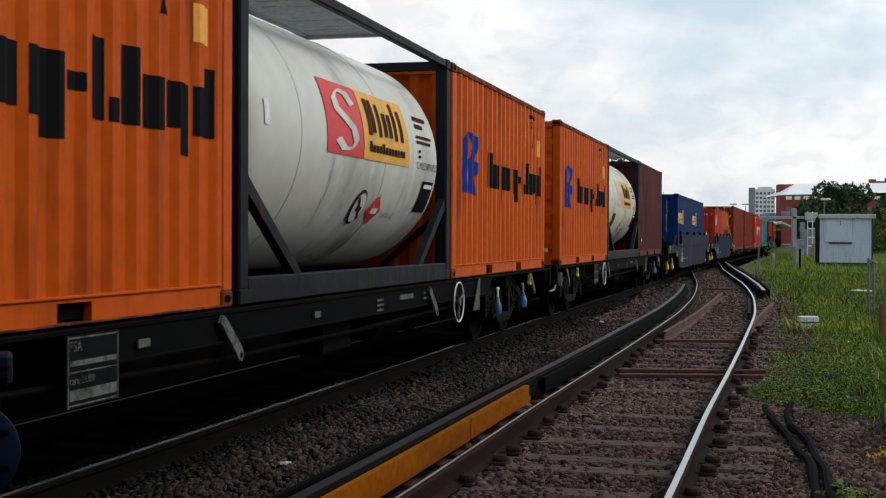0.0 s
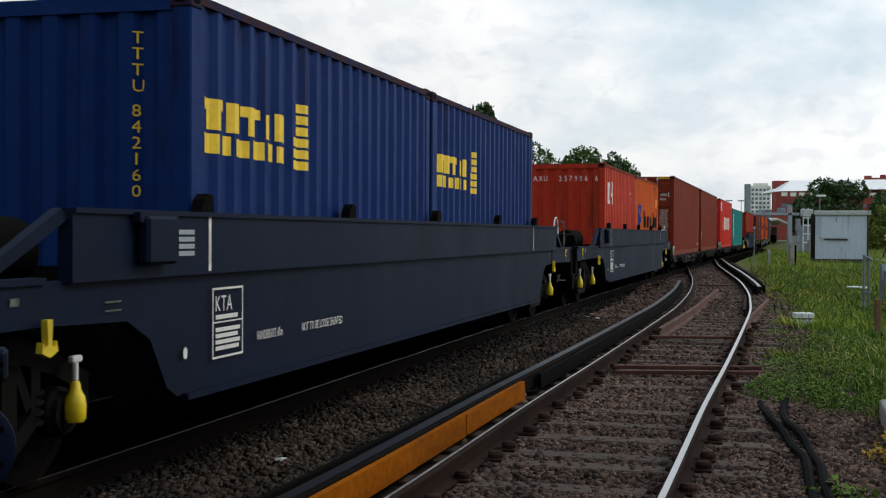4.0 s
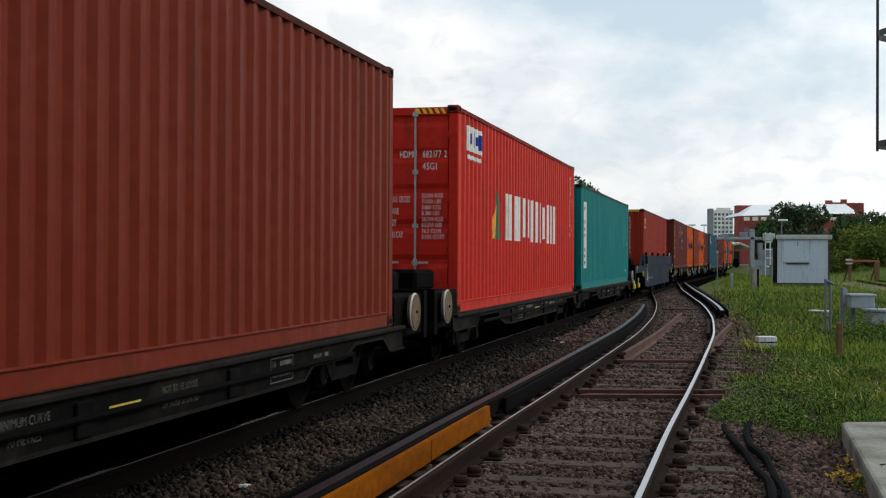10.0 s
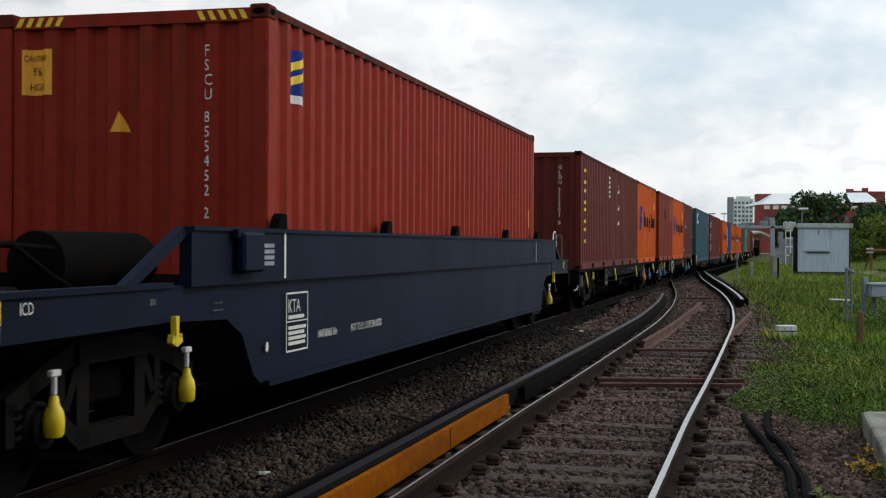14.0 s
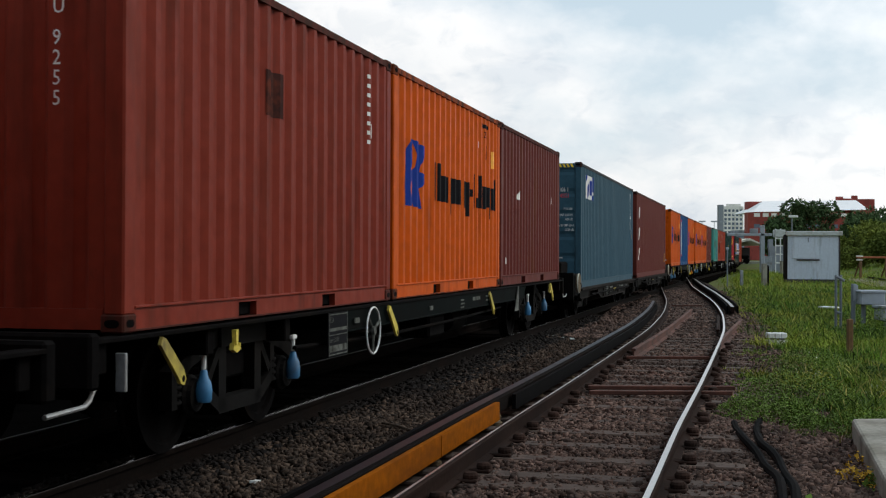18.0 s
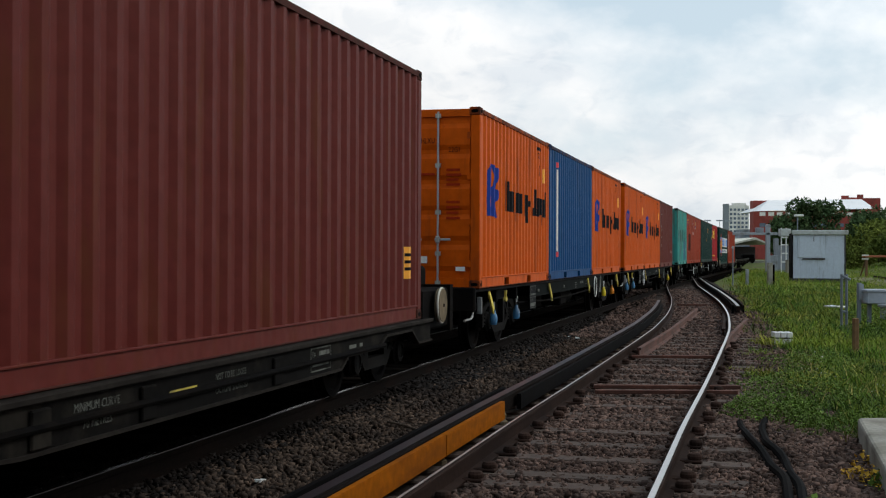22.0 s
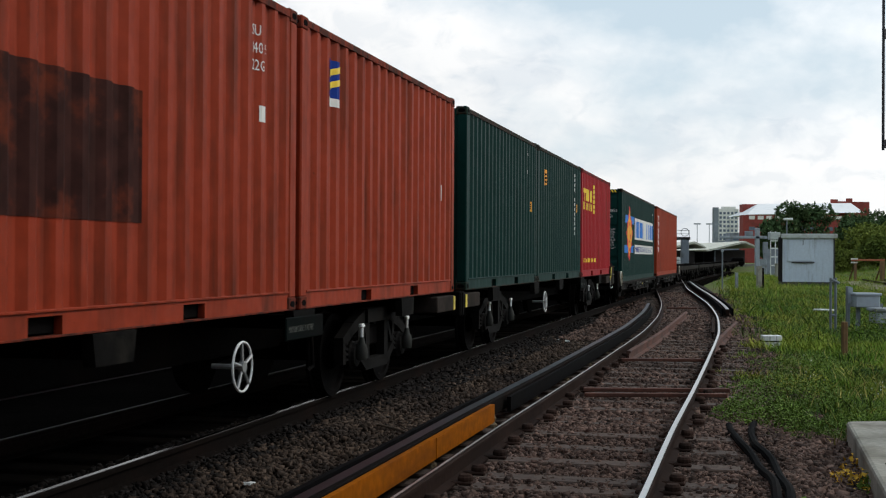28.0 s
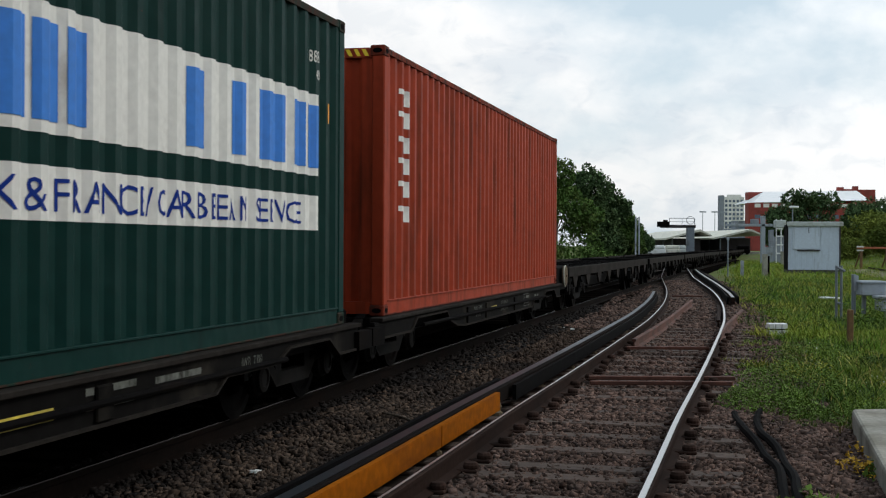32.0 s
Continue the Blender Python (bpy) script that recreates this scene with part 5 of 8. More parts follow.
    part("warning_plate", lambda: Form().box(-3.92, -3.79, -1.33, -1.32, 1.07, 1.2), M_YELLOW, w, "yellow and white warning plate", at=(o, 0, 0), key="k_warn")
    part("warning_plate", lambda: None, M_YELLOW, w, "yellow and white warning plate", at=(o + 18.78, 0, 0), key="k_warn")
    for a in (-3.92, 14.86):
        part("notice_plate", lambda: Form().box(0, 0.13, -1.33, -1.32, 0.99, 1.068), M_DATA, w, "dirty white notice", at=(o + a, 0, 0), key="k_note")
    for a in (-3.855, 14.925):
        painted("warning_triangle", [[(a - 0.055, 1.085), (a + 0.055, 1.085), (a, 1.185)]], None, lambda x, d, z: (o + x, -1.334, z), M_BLACK, w)
    painted("lifting_mark", [[(-0.3 + 0.03 * math.cos(a * 0.5236), 0.70 + 0.04 * math.sin(a * 0.5236)) for a in range(12)]], None, side, M_WHITE, w)
    MOVERS.append((w, u + mid, 15.6, 0.0))
    return w


def edge_bar(p, q):
    """Narrow flange along a sill's lower edge."""
    d = math.atan2(q[1] - p[1], q[0] - p[0])
    u, v = math.sin(d) * 0.011, math.cos(d) * 0.011
    return Form().plate([(p[0] + u, p[1] - v), (q[0] + u, q[1] - v), (q[0] - u, q[1] + v), (p[0] - u, p[1] + v)], -1.275, -1.2)


LOW_EDGE = [(-6.5, 0.49), (-5.1, 0.49), (-4.85, 0.63), (-3.4, 0.63), (-3.2, 0.50), (-2.8, 0.42), (-2.3, 0.39), (3.0, 0.39), (3.2, 0.50), (4.2, 0.50), (4.5, 0.61), (5.5, 0.61), (5.8, 0.45), (6.4, 0.45)]


def low_wagon(u, first):
    """One half of a low-deck twin wagon, its coupled end away from (first) or towards the camera."""
    w = thing("low_deck_wagon", "dusty grey low-deck container wagon with disc brake wheels", "freight wagon", "wagons of the train")
    mid = 12.192 / 2
    sgn = 1 if first else -1
    turn = Matrix.Diagonal((sgn, 1, 1, 1))
    part("deck", lambda: Form().box(-6.2, 6.2, -1.1, 1.1, 0.5, 0.69), M_DARK, w, key="m_deck")
    for s in (-1, 1):
        part("side_sill", lambda: Form().plate(LOW_EDGE + [(6.4, 0.662), (-6.5, 0.662)], -1.25, -1.19), M_MEGA, w,
             at=Matrix.Diagonal((1, -s, 1, 1)), key="m_sill")
        # paler flanges put the sill's lit edges, and dust on them, into the colour
        part("top_flange", lambda: Form().cham(-6.35, 6.4, -1.29, -1.15, 0.662, 0.705, 0.008), M_DUST, w, at=Matrix.Diagonal((1, -s, 1, 1)), key="m_flange")
        for p, q in zip(LOW_EDGE, LOW_EDGE[1:]):
            part("edge_flange", lambda: edge_bar(p, q), M_DUST, w, at=Matrix.Diagonal((1, -s, 1, 1)), key=("m_edge", p))
        for a in (-2.1, -0.85, 1.4):
            part("sill_rib", lambda: Form().cham(-0.10, 0.10, -1.275, -1.245, 0.41, 0.63, 0.01), M_MEGA, w, at=Matrix.Translation((a, 0, 0)) @ Matrix.Diagonal((1, -s, 1, 1)), key="m_rib")
    part("side_rail", lambda: Form().tube((-4.6, -1.27, 0.53), (4.4, -1.27, 0.52), 0.025, 8), M_DARK, w, key="m_rod")
    part("end_block", lambda: Form().cham(-7.5, -6.12, -1.22, 1.22, 0.55, 1.05, 0.03).cham(-7.35, -6.35, -0.95, -0.2, 1.05, 1.32, 0.04).box(-7.56, -7.4, -1.25, 1.25, 0.5, 1.08), M_DARK, w, at=turn, key="m_end")
    xd = -7.10 if first else 6.72
    for s in (-1, 1):
        br = part("brake_disc", lambda: Form().turned([(-0.035, 0.06), (-0.03, 0.205), (0.03, 0.205), (0.03, 0.06)], (0, 0, 0), "y", 32), M_DISC, w, "beige disc brake wheel with a white rim", at=Matrix.Translation((xd, s * 1.30, 0.845)) @ Matrix.Diagonal((1, -s, 1, 1)), smooth=True, key="m_disc")
        part("rim", lambda: Form().ring((0, -0.01, 0), (0, 1, 0), 0.208, 0.013, 36, 8), M_CANOPY, br, "white rim", smooth=True, key="m_rim")
        part("boss", lambda: Form().turned([(-0.045, 0.018), (-0.03, 0.024)], (0, 0, 0), "y", 14), M_DARK, br, key="m_boss")
    part("coupler_pipe", lambda: Form().pipe([(-7.5, -1.1, 0.66), (-7.62, -1.1, 0.58), (-8.0, -1.1, 0.57), (-8.08, -1.1, 0.66)], 0.010), M_PLASTIC, w, "white bent step rod", at=turn, key="m_hose")
    part("inner_end", lambda: Form().cham(6.35, 6.72, -0.9, 0.9, 0.44, 0.8, 0.03).plate([(6.3, 0.44), (6.72, 0.44), (6.72, 0.62), (6.3, 0.62)], -1.3, -1.2), M_DARK, w, at=turn, key="m_inner")
    bogie(w, -4.9 * sgn, 1.6, R=0.36)
    bogie(w, 5.2 * sgn, 1.6, R=0.36)
    face = lambda a, d, z: (a, -1.254, z)
    if first:
        painted("marking", words("IWB. 7100", 3.5, 0.53, 0.08, 0.85), None, face, M_DATA, w)
        painted("data_frame", rect(-1.5, -0.84, 0.63, 0.642) + rect(-1.5, -0.84, 0.43, 0.442) + rect(-1.5, -1.488, 0.43, 0.642) + rect(-0.852, -0.84, 0.43, 0.642) + rect(-1.5, -0.84, 0.53, 0.538), None, face, M_DATA, w)
        painted("data_text", words("FIA", -1.46, 0.56, 0.05, 0.9) + smudge_lines(-1.28, 0.565, [0.38], 0.04) + smudge_lines(-1.46, 0.475, [0.57], 0.035), None, face, M_DATA, w)
        painted("notice_text", smudge_lines(-0.68, 0.58, [0.75, 0.7], 0.05, 2.0) + smudge_lines(1.2, 0.58, [0.62, 0.6], 0.045, 2.0) + smudge_lines(2.08, 0.56, [0.7], 0.045), None, face, M_DATA, w)
        painted("caution_label", rect(0.3, 0.85, 0.49, 0.56), None, face, M_HOOKYEL, w, "dirty yellow label")
    else:
        painted("instruction_text", words("MINIMUM CURVE", -1.74, 0.56, 0.055, 0.9) + words("70 METRES", -1.64, 0.46, 0.055, 0.9), None, face, M_DATA, w)
        painted("instruction_text", words("NOT TO BE LOOSE", 0.2, 0.56, 0.05, 0.9) + words("OR HUMP SHUNTED", 0.2, 0.46, 0.05, 0.9), None, face, M_DATA, w)
        painted("caution_label", rect(-0.53, -0.11, 0.50, 0.56), None, face, M_HOOKYEL, w, "dirty yellow label")
        painted("data_frame", rect(2.2, 2.74, 0.63, 0.642) + rect(2.2, 2.74, 0.43, 0.442) + rect(2.2, 2.212, 0.43, 0.642) + rect(2.728, 2.74, 0.43, 0.642) + rect(2.2, 2.74, 0.53, 0.538), None, face, M_DATA, w)
        painted("data_text", words("FIA", 2.24, 0.56, 0.05, 0.9) + smudge_lines(2.42, 0.565, [0.28], 0.04) + smudge_lines(2.24, 0.475, [0.45], 0.035), None, face, M_DATA, w)
        painted("data_text", smudge_lines(3.28, 0.56, [0.22], 0.035) + smudge_lines(3.6, 0.56, [0.1], 0.035), None, face, M_DATA, w)
    MOVERS.append((w, u + mid, 10.0, 0.0))
    return w


# ================= ground and tracks =================
def smooth_path(points, step=0.4):
    """Even steps along a smooth line through the given places."""
    p = [Vector((*a, 0)) for a in points]
    p = [2 * p[0] - p[1]] + p + [2 * p[-1] - p[-2]]
    out = []
    for i in range(1, len(p) - 2):
        a, b, c, d = p[i - 1:i + 3]
        n = max(2, int((c - b).length / 0.25))
        for k in range(n):
            t = k / n
            out.append(0.5 * ((2 * b) + (c - a) * t + (2 * a - 5 * b + 4 * c - d) * t * t + (3 * b - a - 3 * c + d) * t ** 3))
    out.append(p[-2])
    acc = [0.0]
    for a, b in zip(out, out[1:]):
        acc.append(acc[-1] + (b - a).length)
    q = np.arange(0, acc[-1], step)
    xs, ys = np.interp(q, acc, [v.x for v in out]), np.interp(q, acc, [v.y for v in out])
    return [Vector((x, y, 0)) for x, y in zip(xs, ys)]


def normals(path):
    out = []
    for i in range(len(path)):
        d = path[min(i + 1, len(path) - 1)] - path[max(i - 1, 0)]
        d.normalize()
        out.append(Vector((d.y, -d.x, 0)))
    return out


def run(path, profile, side=0.0):
    """Extrude a profile of (right, up) along a path."""
    f, n, m = Form(), normals(path), len(profile)
    v = []
    for p, q in zip(path, n):
        for a, z in profile:
            v.append(p + q * (side + a) + Vector((0, 0, z)))
    faces = []
    for i in range(len(path) - 1):
        for j in range(m):
            faces.append((i * m + j, i * m + (j + 1) % m, (i + 1) * m + (j + 1) % m, (i + 1) * m + j))
    faces += [tuple(range(m))[::-1], tuple(range((len(path) - 1) * m, len(path) * m))]
    return f.add(v, faces)


RAIL_PROFILE = [(-0.07, -0.158), (0.07, -0.158), (0.07, -0.148), (0.012, -0.128), (0.010, -0.045), (0.035, -0.034), (0.035, -0.008), (0.027, 0.0), (-0.027, 0.0), (-0.035, -0.008), (-0.035, -0.034), (-0.010, -0.045), (-0.012, -0.128), (-0.07, -0.148)]
HEAD_PROFILE = [(-0.018, -0.004), (0.018, -0.004), (0.0165, 0.003), (-0.0165, 0.003)]
GAUGE = 0.735

NEAR_LINE = smooth_path([(-3.3, -9.0), (-2.2, -4.0), (-1.35, 0), (-0.45, 4), (0.43, 7.45), (1.235, 10.7), (1.645, 12.3), (2.085, 14), (2.595, 16), (3.10, 18), (3.60, 20), (4.10, 22), (4.83, 25), (5.50, 28), (6.145, 31), (6.745, 34), (7.50, 38), (8.21, 42), (8.87, 46), (9.52, 50), (10.34, 55), (11.25, 60.5), (13.7, 74), (15.7, 85)])
MAIN_LINE = [on_line(s)[0] for s in np.arange(-40, 190, 0.5)]

ground = Form()
xs = np.concatenate([[-2500, -900, -300, -100, -40], np.arange(-16, 60, 2.0), [80, 120, 300, 900, 2500]])
ys = np.concatenate([[-2500, -600, -100, -20], np.arange(0, 160, 4.0), [200, 300, 600, 1200, 2500]])


def ground_z(x, y):
    z = -0.235
    d = x - float(np.interp(y, LINE_Y[600:1400], LINE_X[600:1400]))
    if y > -20 and y < 200:
        k = min(1, max(0, (d - 9) / 14))
        z += 0.10 * k
        far = min(1, max(0, (y - 85) / 25)) * min(1, max(0, (x - 32) / 10)) * min(1, max(0, (260 - y) / 60))
        z += 0.9 * far * min(1.3, max(0, (x - 32) / 10))
    return z


gv = [(x, y, ground_z(x, y) + (0.03 * noise.noise((x * 0.7, y * 0.7, 0)) if abs(x) < 60 and 0 < y < 160 else 0)) for y in ys for x in xs]
nx = len(xs)
ground.add(gv, [(j * nx + i, j * nx + i + 1, (j + 1) * nx + i + 1, (j + 1) * nx + i) for j in range(len(ys) - 1) for i in range(nx - 1)])
tagged(part("ground", ground, M_SOIL, smooth=True), "flat grassy railway land with bare soil", "ground", kind="structure")

BED = [(-2.2, -0.25), (-1.7, -0.19), (1.6, -0.19), (2.15, -0.25), (2.15, -0.4), (-2.2, -0.4)]
tagged(part("ballast_bed", run(NEAR_LINE, BED), M_BED), "grey-brown crushed stone track bed", "ballast", kind="structure")
# this wide bed carries the train's shade in its colour
tagged(part("ballast_bed", run(MAIN_LINE, [(-9.0, -0.22), (-1.8, -0.2), (1.55, -0.2), (1.9, -0.22), (1.9, -0.4), (-9.0, -0.4)]), M_SHADEBED), "crushed stone bed darkened for the shade under the train", "ballast", kind="structure")


def track(path, label, heads, sleeper_gap=0.70, half=1.28, first=0, last=None, name="railway_track", timber=None, chairs=45, steel=None):
    t = thing(name, label, "railway track", kind="structure")
    for s in (-1, 1):
        top = heads[(s + 1) // 2]
        r = part("rail", run(path, RAIL_PROFILE, s * GAUGE), steel or M_RAIL, t, "brown rusty steel rail")
        part("rail_head", run(path, [(a * (0.5 if s < 0 else 1.2) - (0.004 if s < 0 else 0), z) for a, z in HEAD_PROFILE], s * GAUGE), top, r, "polished rail top")
    n = normals(path)
    acc, k = 0.0, 0
    sleeper = lambda: Form().cham(-half, half, -0.125, 0.125, -0.29, -0.158, 0.012)
    for i in range(1, len(path)):
        acc += (path[i] - path[i - 1]).length
        if acc >= sleeper_gap:
            acc -= sleeper_gap
            if first <= i and (last is None or i <= last):
                a = math.atan2(n[i].y, n[i].x) + random.uniform(-0.02, 0.02)
                at = Matrix.Translation(path[i] + n[i] * random.uniform(-0.05, 0.05) + Vector((0, 0, random.uniform(-0.008, 0.0)))) @ Matrix.Rotation(a, 4, "Z")
                sl = part("sleeper", sleeper, timber or M_SLEEPER, t, at=at, key=("sleeper", half))
                if k < chairs:
                    for s in (-1, 1):
                        part("rail_chair", chair_form, M_CHAIR, sl, at=Matrix.Translation((s * GAUGE, 0, -0.158)) @ Matrix.Diagonal((0.9, 0.9, 0.9, 1)), key="chair")
                k += 1
    return t


def chair_form():
    f = Form().cham(-0.16, 0.19, -0.075, 0.075, 0.0, 0.03, 0.01)
    f.add([(-0.05, -0.05, 0.03), (-0.12, -0.05, 0.03), (-0.12, 0.05, 0.03), (-0.05, 0.05, 0.03), (-0.045, -0.035, 0.075), (-0.075, -0.035, 0.065), (-0.075, 0.035, 0.065), (-0.045, 0.035, 0.075)],
          [(0, 1, 2, 3), (4, 5, 6, 7), (0, 1, 5, 4), (1, 2, 6, 5), (2, 3, 7, 6), (3, 0, 4, 7)])
    f.turned([(-0.01, 0.058), (0.01, 0.064), (0.03, 0.064), (0.05, 0.05), (0.058, 0.0)], (0.125, 0.0, 0.03), "z", 12)
    return f


def upto(y0, y1, path=NEAR_LINE):
    return [p for p in path if y0 <= p.y <= y1]


track(NEAR_LINE, "curved side track with polished rails on weathered timber sleepers", (M_SHINE, M_SHINE), 0.72)
# rails, their tops and sleepers darkened to stand for the shade under the train
track(MAIN_LINE, "main track under the train on dark sleepers", (M_SHADEHEAD, M_MIRRORHEAD), 0.70, half=1.28, timber=M_SHADESLEEPER, chairs=0, steel=M_DARKRAIL)

# plain low wall added to block light reaching under the train from the far side
wall = thing("shade_wall_west", "plain low dark wall added beyond the train to block light under it", "wall", kind="structure")
part("wall", run(MAIN_LINE[:320], [(-0.15, -0.4), (0.15, -0.4), (0.15, 0.80), (-0.15, 0.80)], -3.4), M_SHADOWWALL, wall)

# rusty rails of the turnout's disused route
stubs = thing("turnout_rails", "rusty disused turnout rails ending beside the side track", "railway track", kind="structure")
part("rail", run(smooth_path([(3.02, 19.9), (4.50, 25.34), (6.86, 34.7)]), RAIL_PROFILE), M_RUSTRAIL, stubs, "orange rusty rail")
part("rail", run(smooth_path([(4.40, 20.2), (5.12, 22.95), (5.85, 25.5), (6.98, 29.4)]), RAIL_PROFILE), M_RUSTRAIL, stubs, "orange rusty rail")
part("check_rail", run(upto(25, 31.5), RAIL_PROFILE, GAUGE - 0.12), M_RAIL, stubs)
for x0, x1, y in ((1.75, 3.50, 15.08), (1.70, 3.34, 14.52), (2.85, 4.12, 19.5), (7.2, 8.15, 39.6)):
    part("stretcher_bar", Form().cham(x0, x1, -0.04, 0.04, -0.13, -0.085, 0.006), M_RUSTRAIL, stubs, "rusty orange stretcher bar", at=(0, y, 0))

third = thing("conductor_rail", "dark electric conductor rail between timber guard boards", "conductor rail", kind="structure")
part("rail", run(upto(-3, 38.4), [(-0.07, -0.06), (0.07, -0.06), (0.07, 0.075), (0.06, 0.085), (-0.06, 0.085), (-0.07, 0.075)], -1.11), M_DARKRAIL, third, "dark brown conductor rail")
part("rail_head", run(upto(-3, 38.4), [(-0.05, 0.083), (0.03, 0.083), (0.03, 0.089), (-0.05, 0.089)], -1.11), M_CONDUCTOR, third)
part("guard_board", run(upto(-3, 13.2), [(-0.02, -0.06), (0.02, -0.06), (0.02, 0.092), (-0.02, 0.092)], -1.23), M_BOARDDARK, third, "dark timber guard board")
part("guard_board", run(upto(12.05, 36), [(-0.02, -0.08), (0.02, -0.08), (0.02, 0.07), (-0.02, 0.07)], -0.985), M_BOARDDARK, third, "dark timber guard board")
part("guard_board", run(upto(-3, 12.02), [(-0.022, -0.085), (0.022, -0.085), (0.022, 0.085), (-0.022, 0.085)], -0.985), M_BOARD, third, "worn yellow guard board")
part("board_joint", Form().cham(-0.004, 0.004, -0.25, 0.25, -0.08, 0.08, 0.002), M_BOARD, third, at=Matrix.Translation([p for p in NEAR_LINE if p.y > 9.4][0] - normals(NEAR_LINE)[[i for i, p in enumerate(NEAR_LINE) if p.y > 9.4][0]] * 0.962) @ Matrix.Rotation(-0.235, 4, "Z"))
for i, p in enumerate(NEAR_LINE):
    if i % 6 == 0 and -2 < p.y < 34:
        q = normals(NEAR_LINE)[i]
        part("insulator", lambda: Form().turned([(-0.2, 0.08), (-0.16, 0.08), (-0.14, 0.055), (-0.10, 0.07), (-0.06, 0.05)], (0, 0, 0), "z", 12), M_DISC, third, "pale insulator", at=p - q * 1.10, key="insulator")

far_third = thing("conductor_rail", "dark conductor rail with a sloping ramp end beyond the turnout", "conductor rail", kind="structure")
fr_path = smooth_path([(7.9, 34.3), (8.75, 38.8), (10.41, 48.26), (12.3, 59.5), (15.0, 75)])
part("rail", run(fr_path, [(-0.05, -0.1), (0.05, -0.1), (0.05, 0.075), (-0.05, 0.075)]), M_RAIL, far_third)
part("rail_head", run(fr_path, [(-0.045, 0.07), (0.045, 0.07), (0.045, 0.082), (-0.045, 0.082)]), M_TREAD, far_third)
part("guard_board", run(fr_path, [(-0.02, -0.1), (0.02, -0.1), (0.02, 0.10), (-0.02, 0.10)], -0.14), M_BOARDDARK, far_third)
part("guard_board", run(fr_path, [(-0.02, -0.1), (0.02, -0.1), (0.02, 0.10), (-0.02, 0.10)], 0.14), M_BOARDDARK, far_third)


SIDING = smooth_path([(22.0, 52), (27.3, 74), (30.75, 89)], 0.6)
tagged(part("ballast_bed", run(SIDING, [(-2.4, -0.16), (-1.6, -0.10), (1.6, -0.10), (2.4, -0.16), (2.4, -0.4), (-2.4, -0.4)]), M_SIDINGBED), "pale gravel bed of a short siding", "ballast", kind="structure")
siding = thing("railway_track", "rusty siding rails running to a buffer stop", "railway track", kind="structure")
for side in (-GAUGE, GAUGE):
    part("rail", run([p + Vector((0, 0, 0.05)) for p in SIDING], RAIL_PROFILE, side), M_RAIL, siding, "rusty siding rail")

# ---- loose stones and plants, as joined geometry ----
def scatter(name, spots, shape_v, shape_f, sizes, material, label, category, tilt=3.14, rough=0.35, upright=False, seed=3):
    rng = np.random.default_rng(seed)
    n, m = len(spots), len(shape_v)
    base = np.array(shape_v, float)
    v = np.repeat(base[None], n, 0)
    v *= 1 + rng.uniform(-rough, rough, (n, m, 1))
    v *= rng.uniform(0.7, 1.25, (n, 1, 3))
    yaw = rng.uniform(0, 6.283, n)
    if not upright:
        a = rng.uniform(-tilt, tilt, n)
        c, s = np.cos(a)[:, None], np.sin(a)[:, None]
        y, z = v[:, :, 1].copy(), v[:, :, 2].copy()
        v[:, :, 1], v[:, :, 2] = y * c - z * s, y * s + z * c
    c, s = np.cos(yaw)[:, None], np.sin(yaw)[:, None]
    x, y = v[:, :, 0].copy(), v[:, :, 1].copy()
    v[:, :, 0], v[:, :, 1] = x * c - y * s, x * s + y * c
    v = v * np.asarray(sizes)[:, None, None] + np.asarray(spots)[:, None, :]
    faces = np.array(shape_f)
    k = faces.shape[1]
    allf = (faces[None] + (np.arange(n) * m)[:, None, None]).reshape(-1, k)
    me = bpy.data.meshes.new(name)
    me.vertices.add(n * m)
    me.vertices.foreach_set("co", v.reshape(-1).astype(np.float32))
    me.loops.add(allf.size)
    me.loops.foreach_set("vertex_index", allf.reshape(-1).astype(np.int32))
    me.polygons.add(len(allf))
    me.polygons.foreach_set("loop_start", (np.arange(len(allf)) * k).astype(np.int32))
    me.update(calc_edges=True)
    me.validate()
    me.materials.append(material)
    return tagged(new(name, me), label, category, kind="stuff")


STONE_V = [(-1, -1, -.7), (1, -.9, -.6), (.9, 1, -.7), (-.9, .9, -.8), (-.7, -.8, .7), (.8, -.7, .8), (.7, .8, .6), (-.8, .7, .8)]
STONE_F = [(0, 3, 2), (0, 2, 1), (4, 5, 6), (4, 6, 7), (0, 1, 5), (0, 5, 4), (1, 2, 6), (1, 6, 5), (2, 3, 7), (2, 7, 6), (3, 0, 4), (3, 4, 7)]


def line_x(path, y):
    return np.interp(y, [p.y for p in path], [p.x for p in path])


def stones(n, y0, y1, lo, hi, size, seed):
    """Stones over the beds of both tracks, between two distances from the side track's middle."""
    r = np.random.default_rng(seed)
    y = y0 + (y1 - y0) * r.random(n) ** 1.5
    off = r.uniform(lo, hi, n)
    x = line_x(NEAR_LINE, y) + off
    ok = (abs(abs(off) - GAUGE) > 0.06) & (abs(off + 1.1) > 0.17)
    x, y, off = x[ok], y[ok], off[ok]
    z = np.where(off > 1.7, -0.215, np.where(off < -2.2, -0.168, np.where(off < -1.5, -0.20, -0.185))) + r.uniform(-0.022, 0.016, len(x))
    return np.stack([x, y, z], 1), r.uniform(size * 0.6, size * 1.25, len(x))


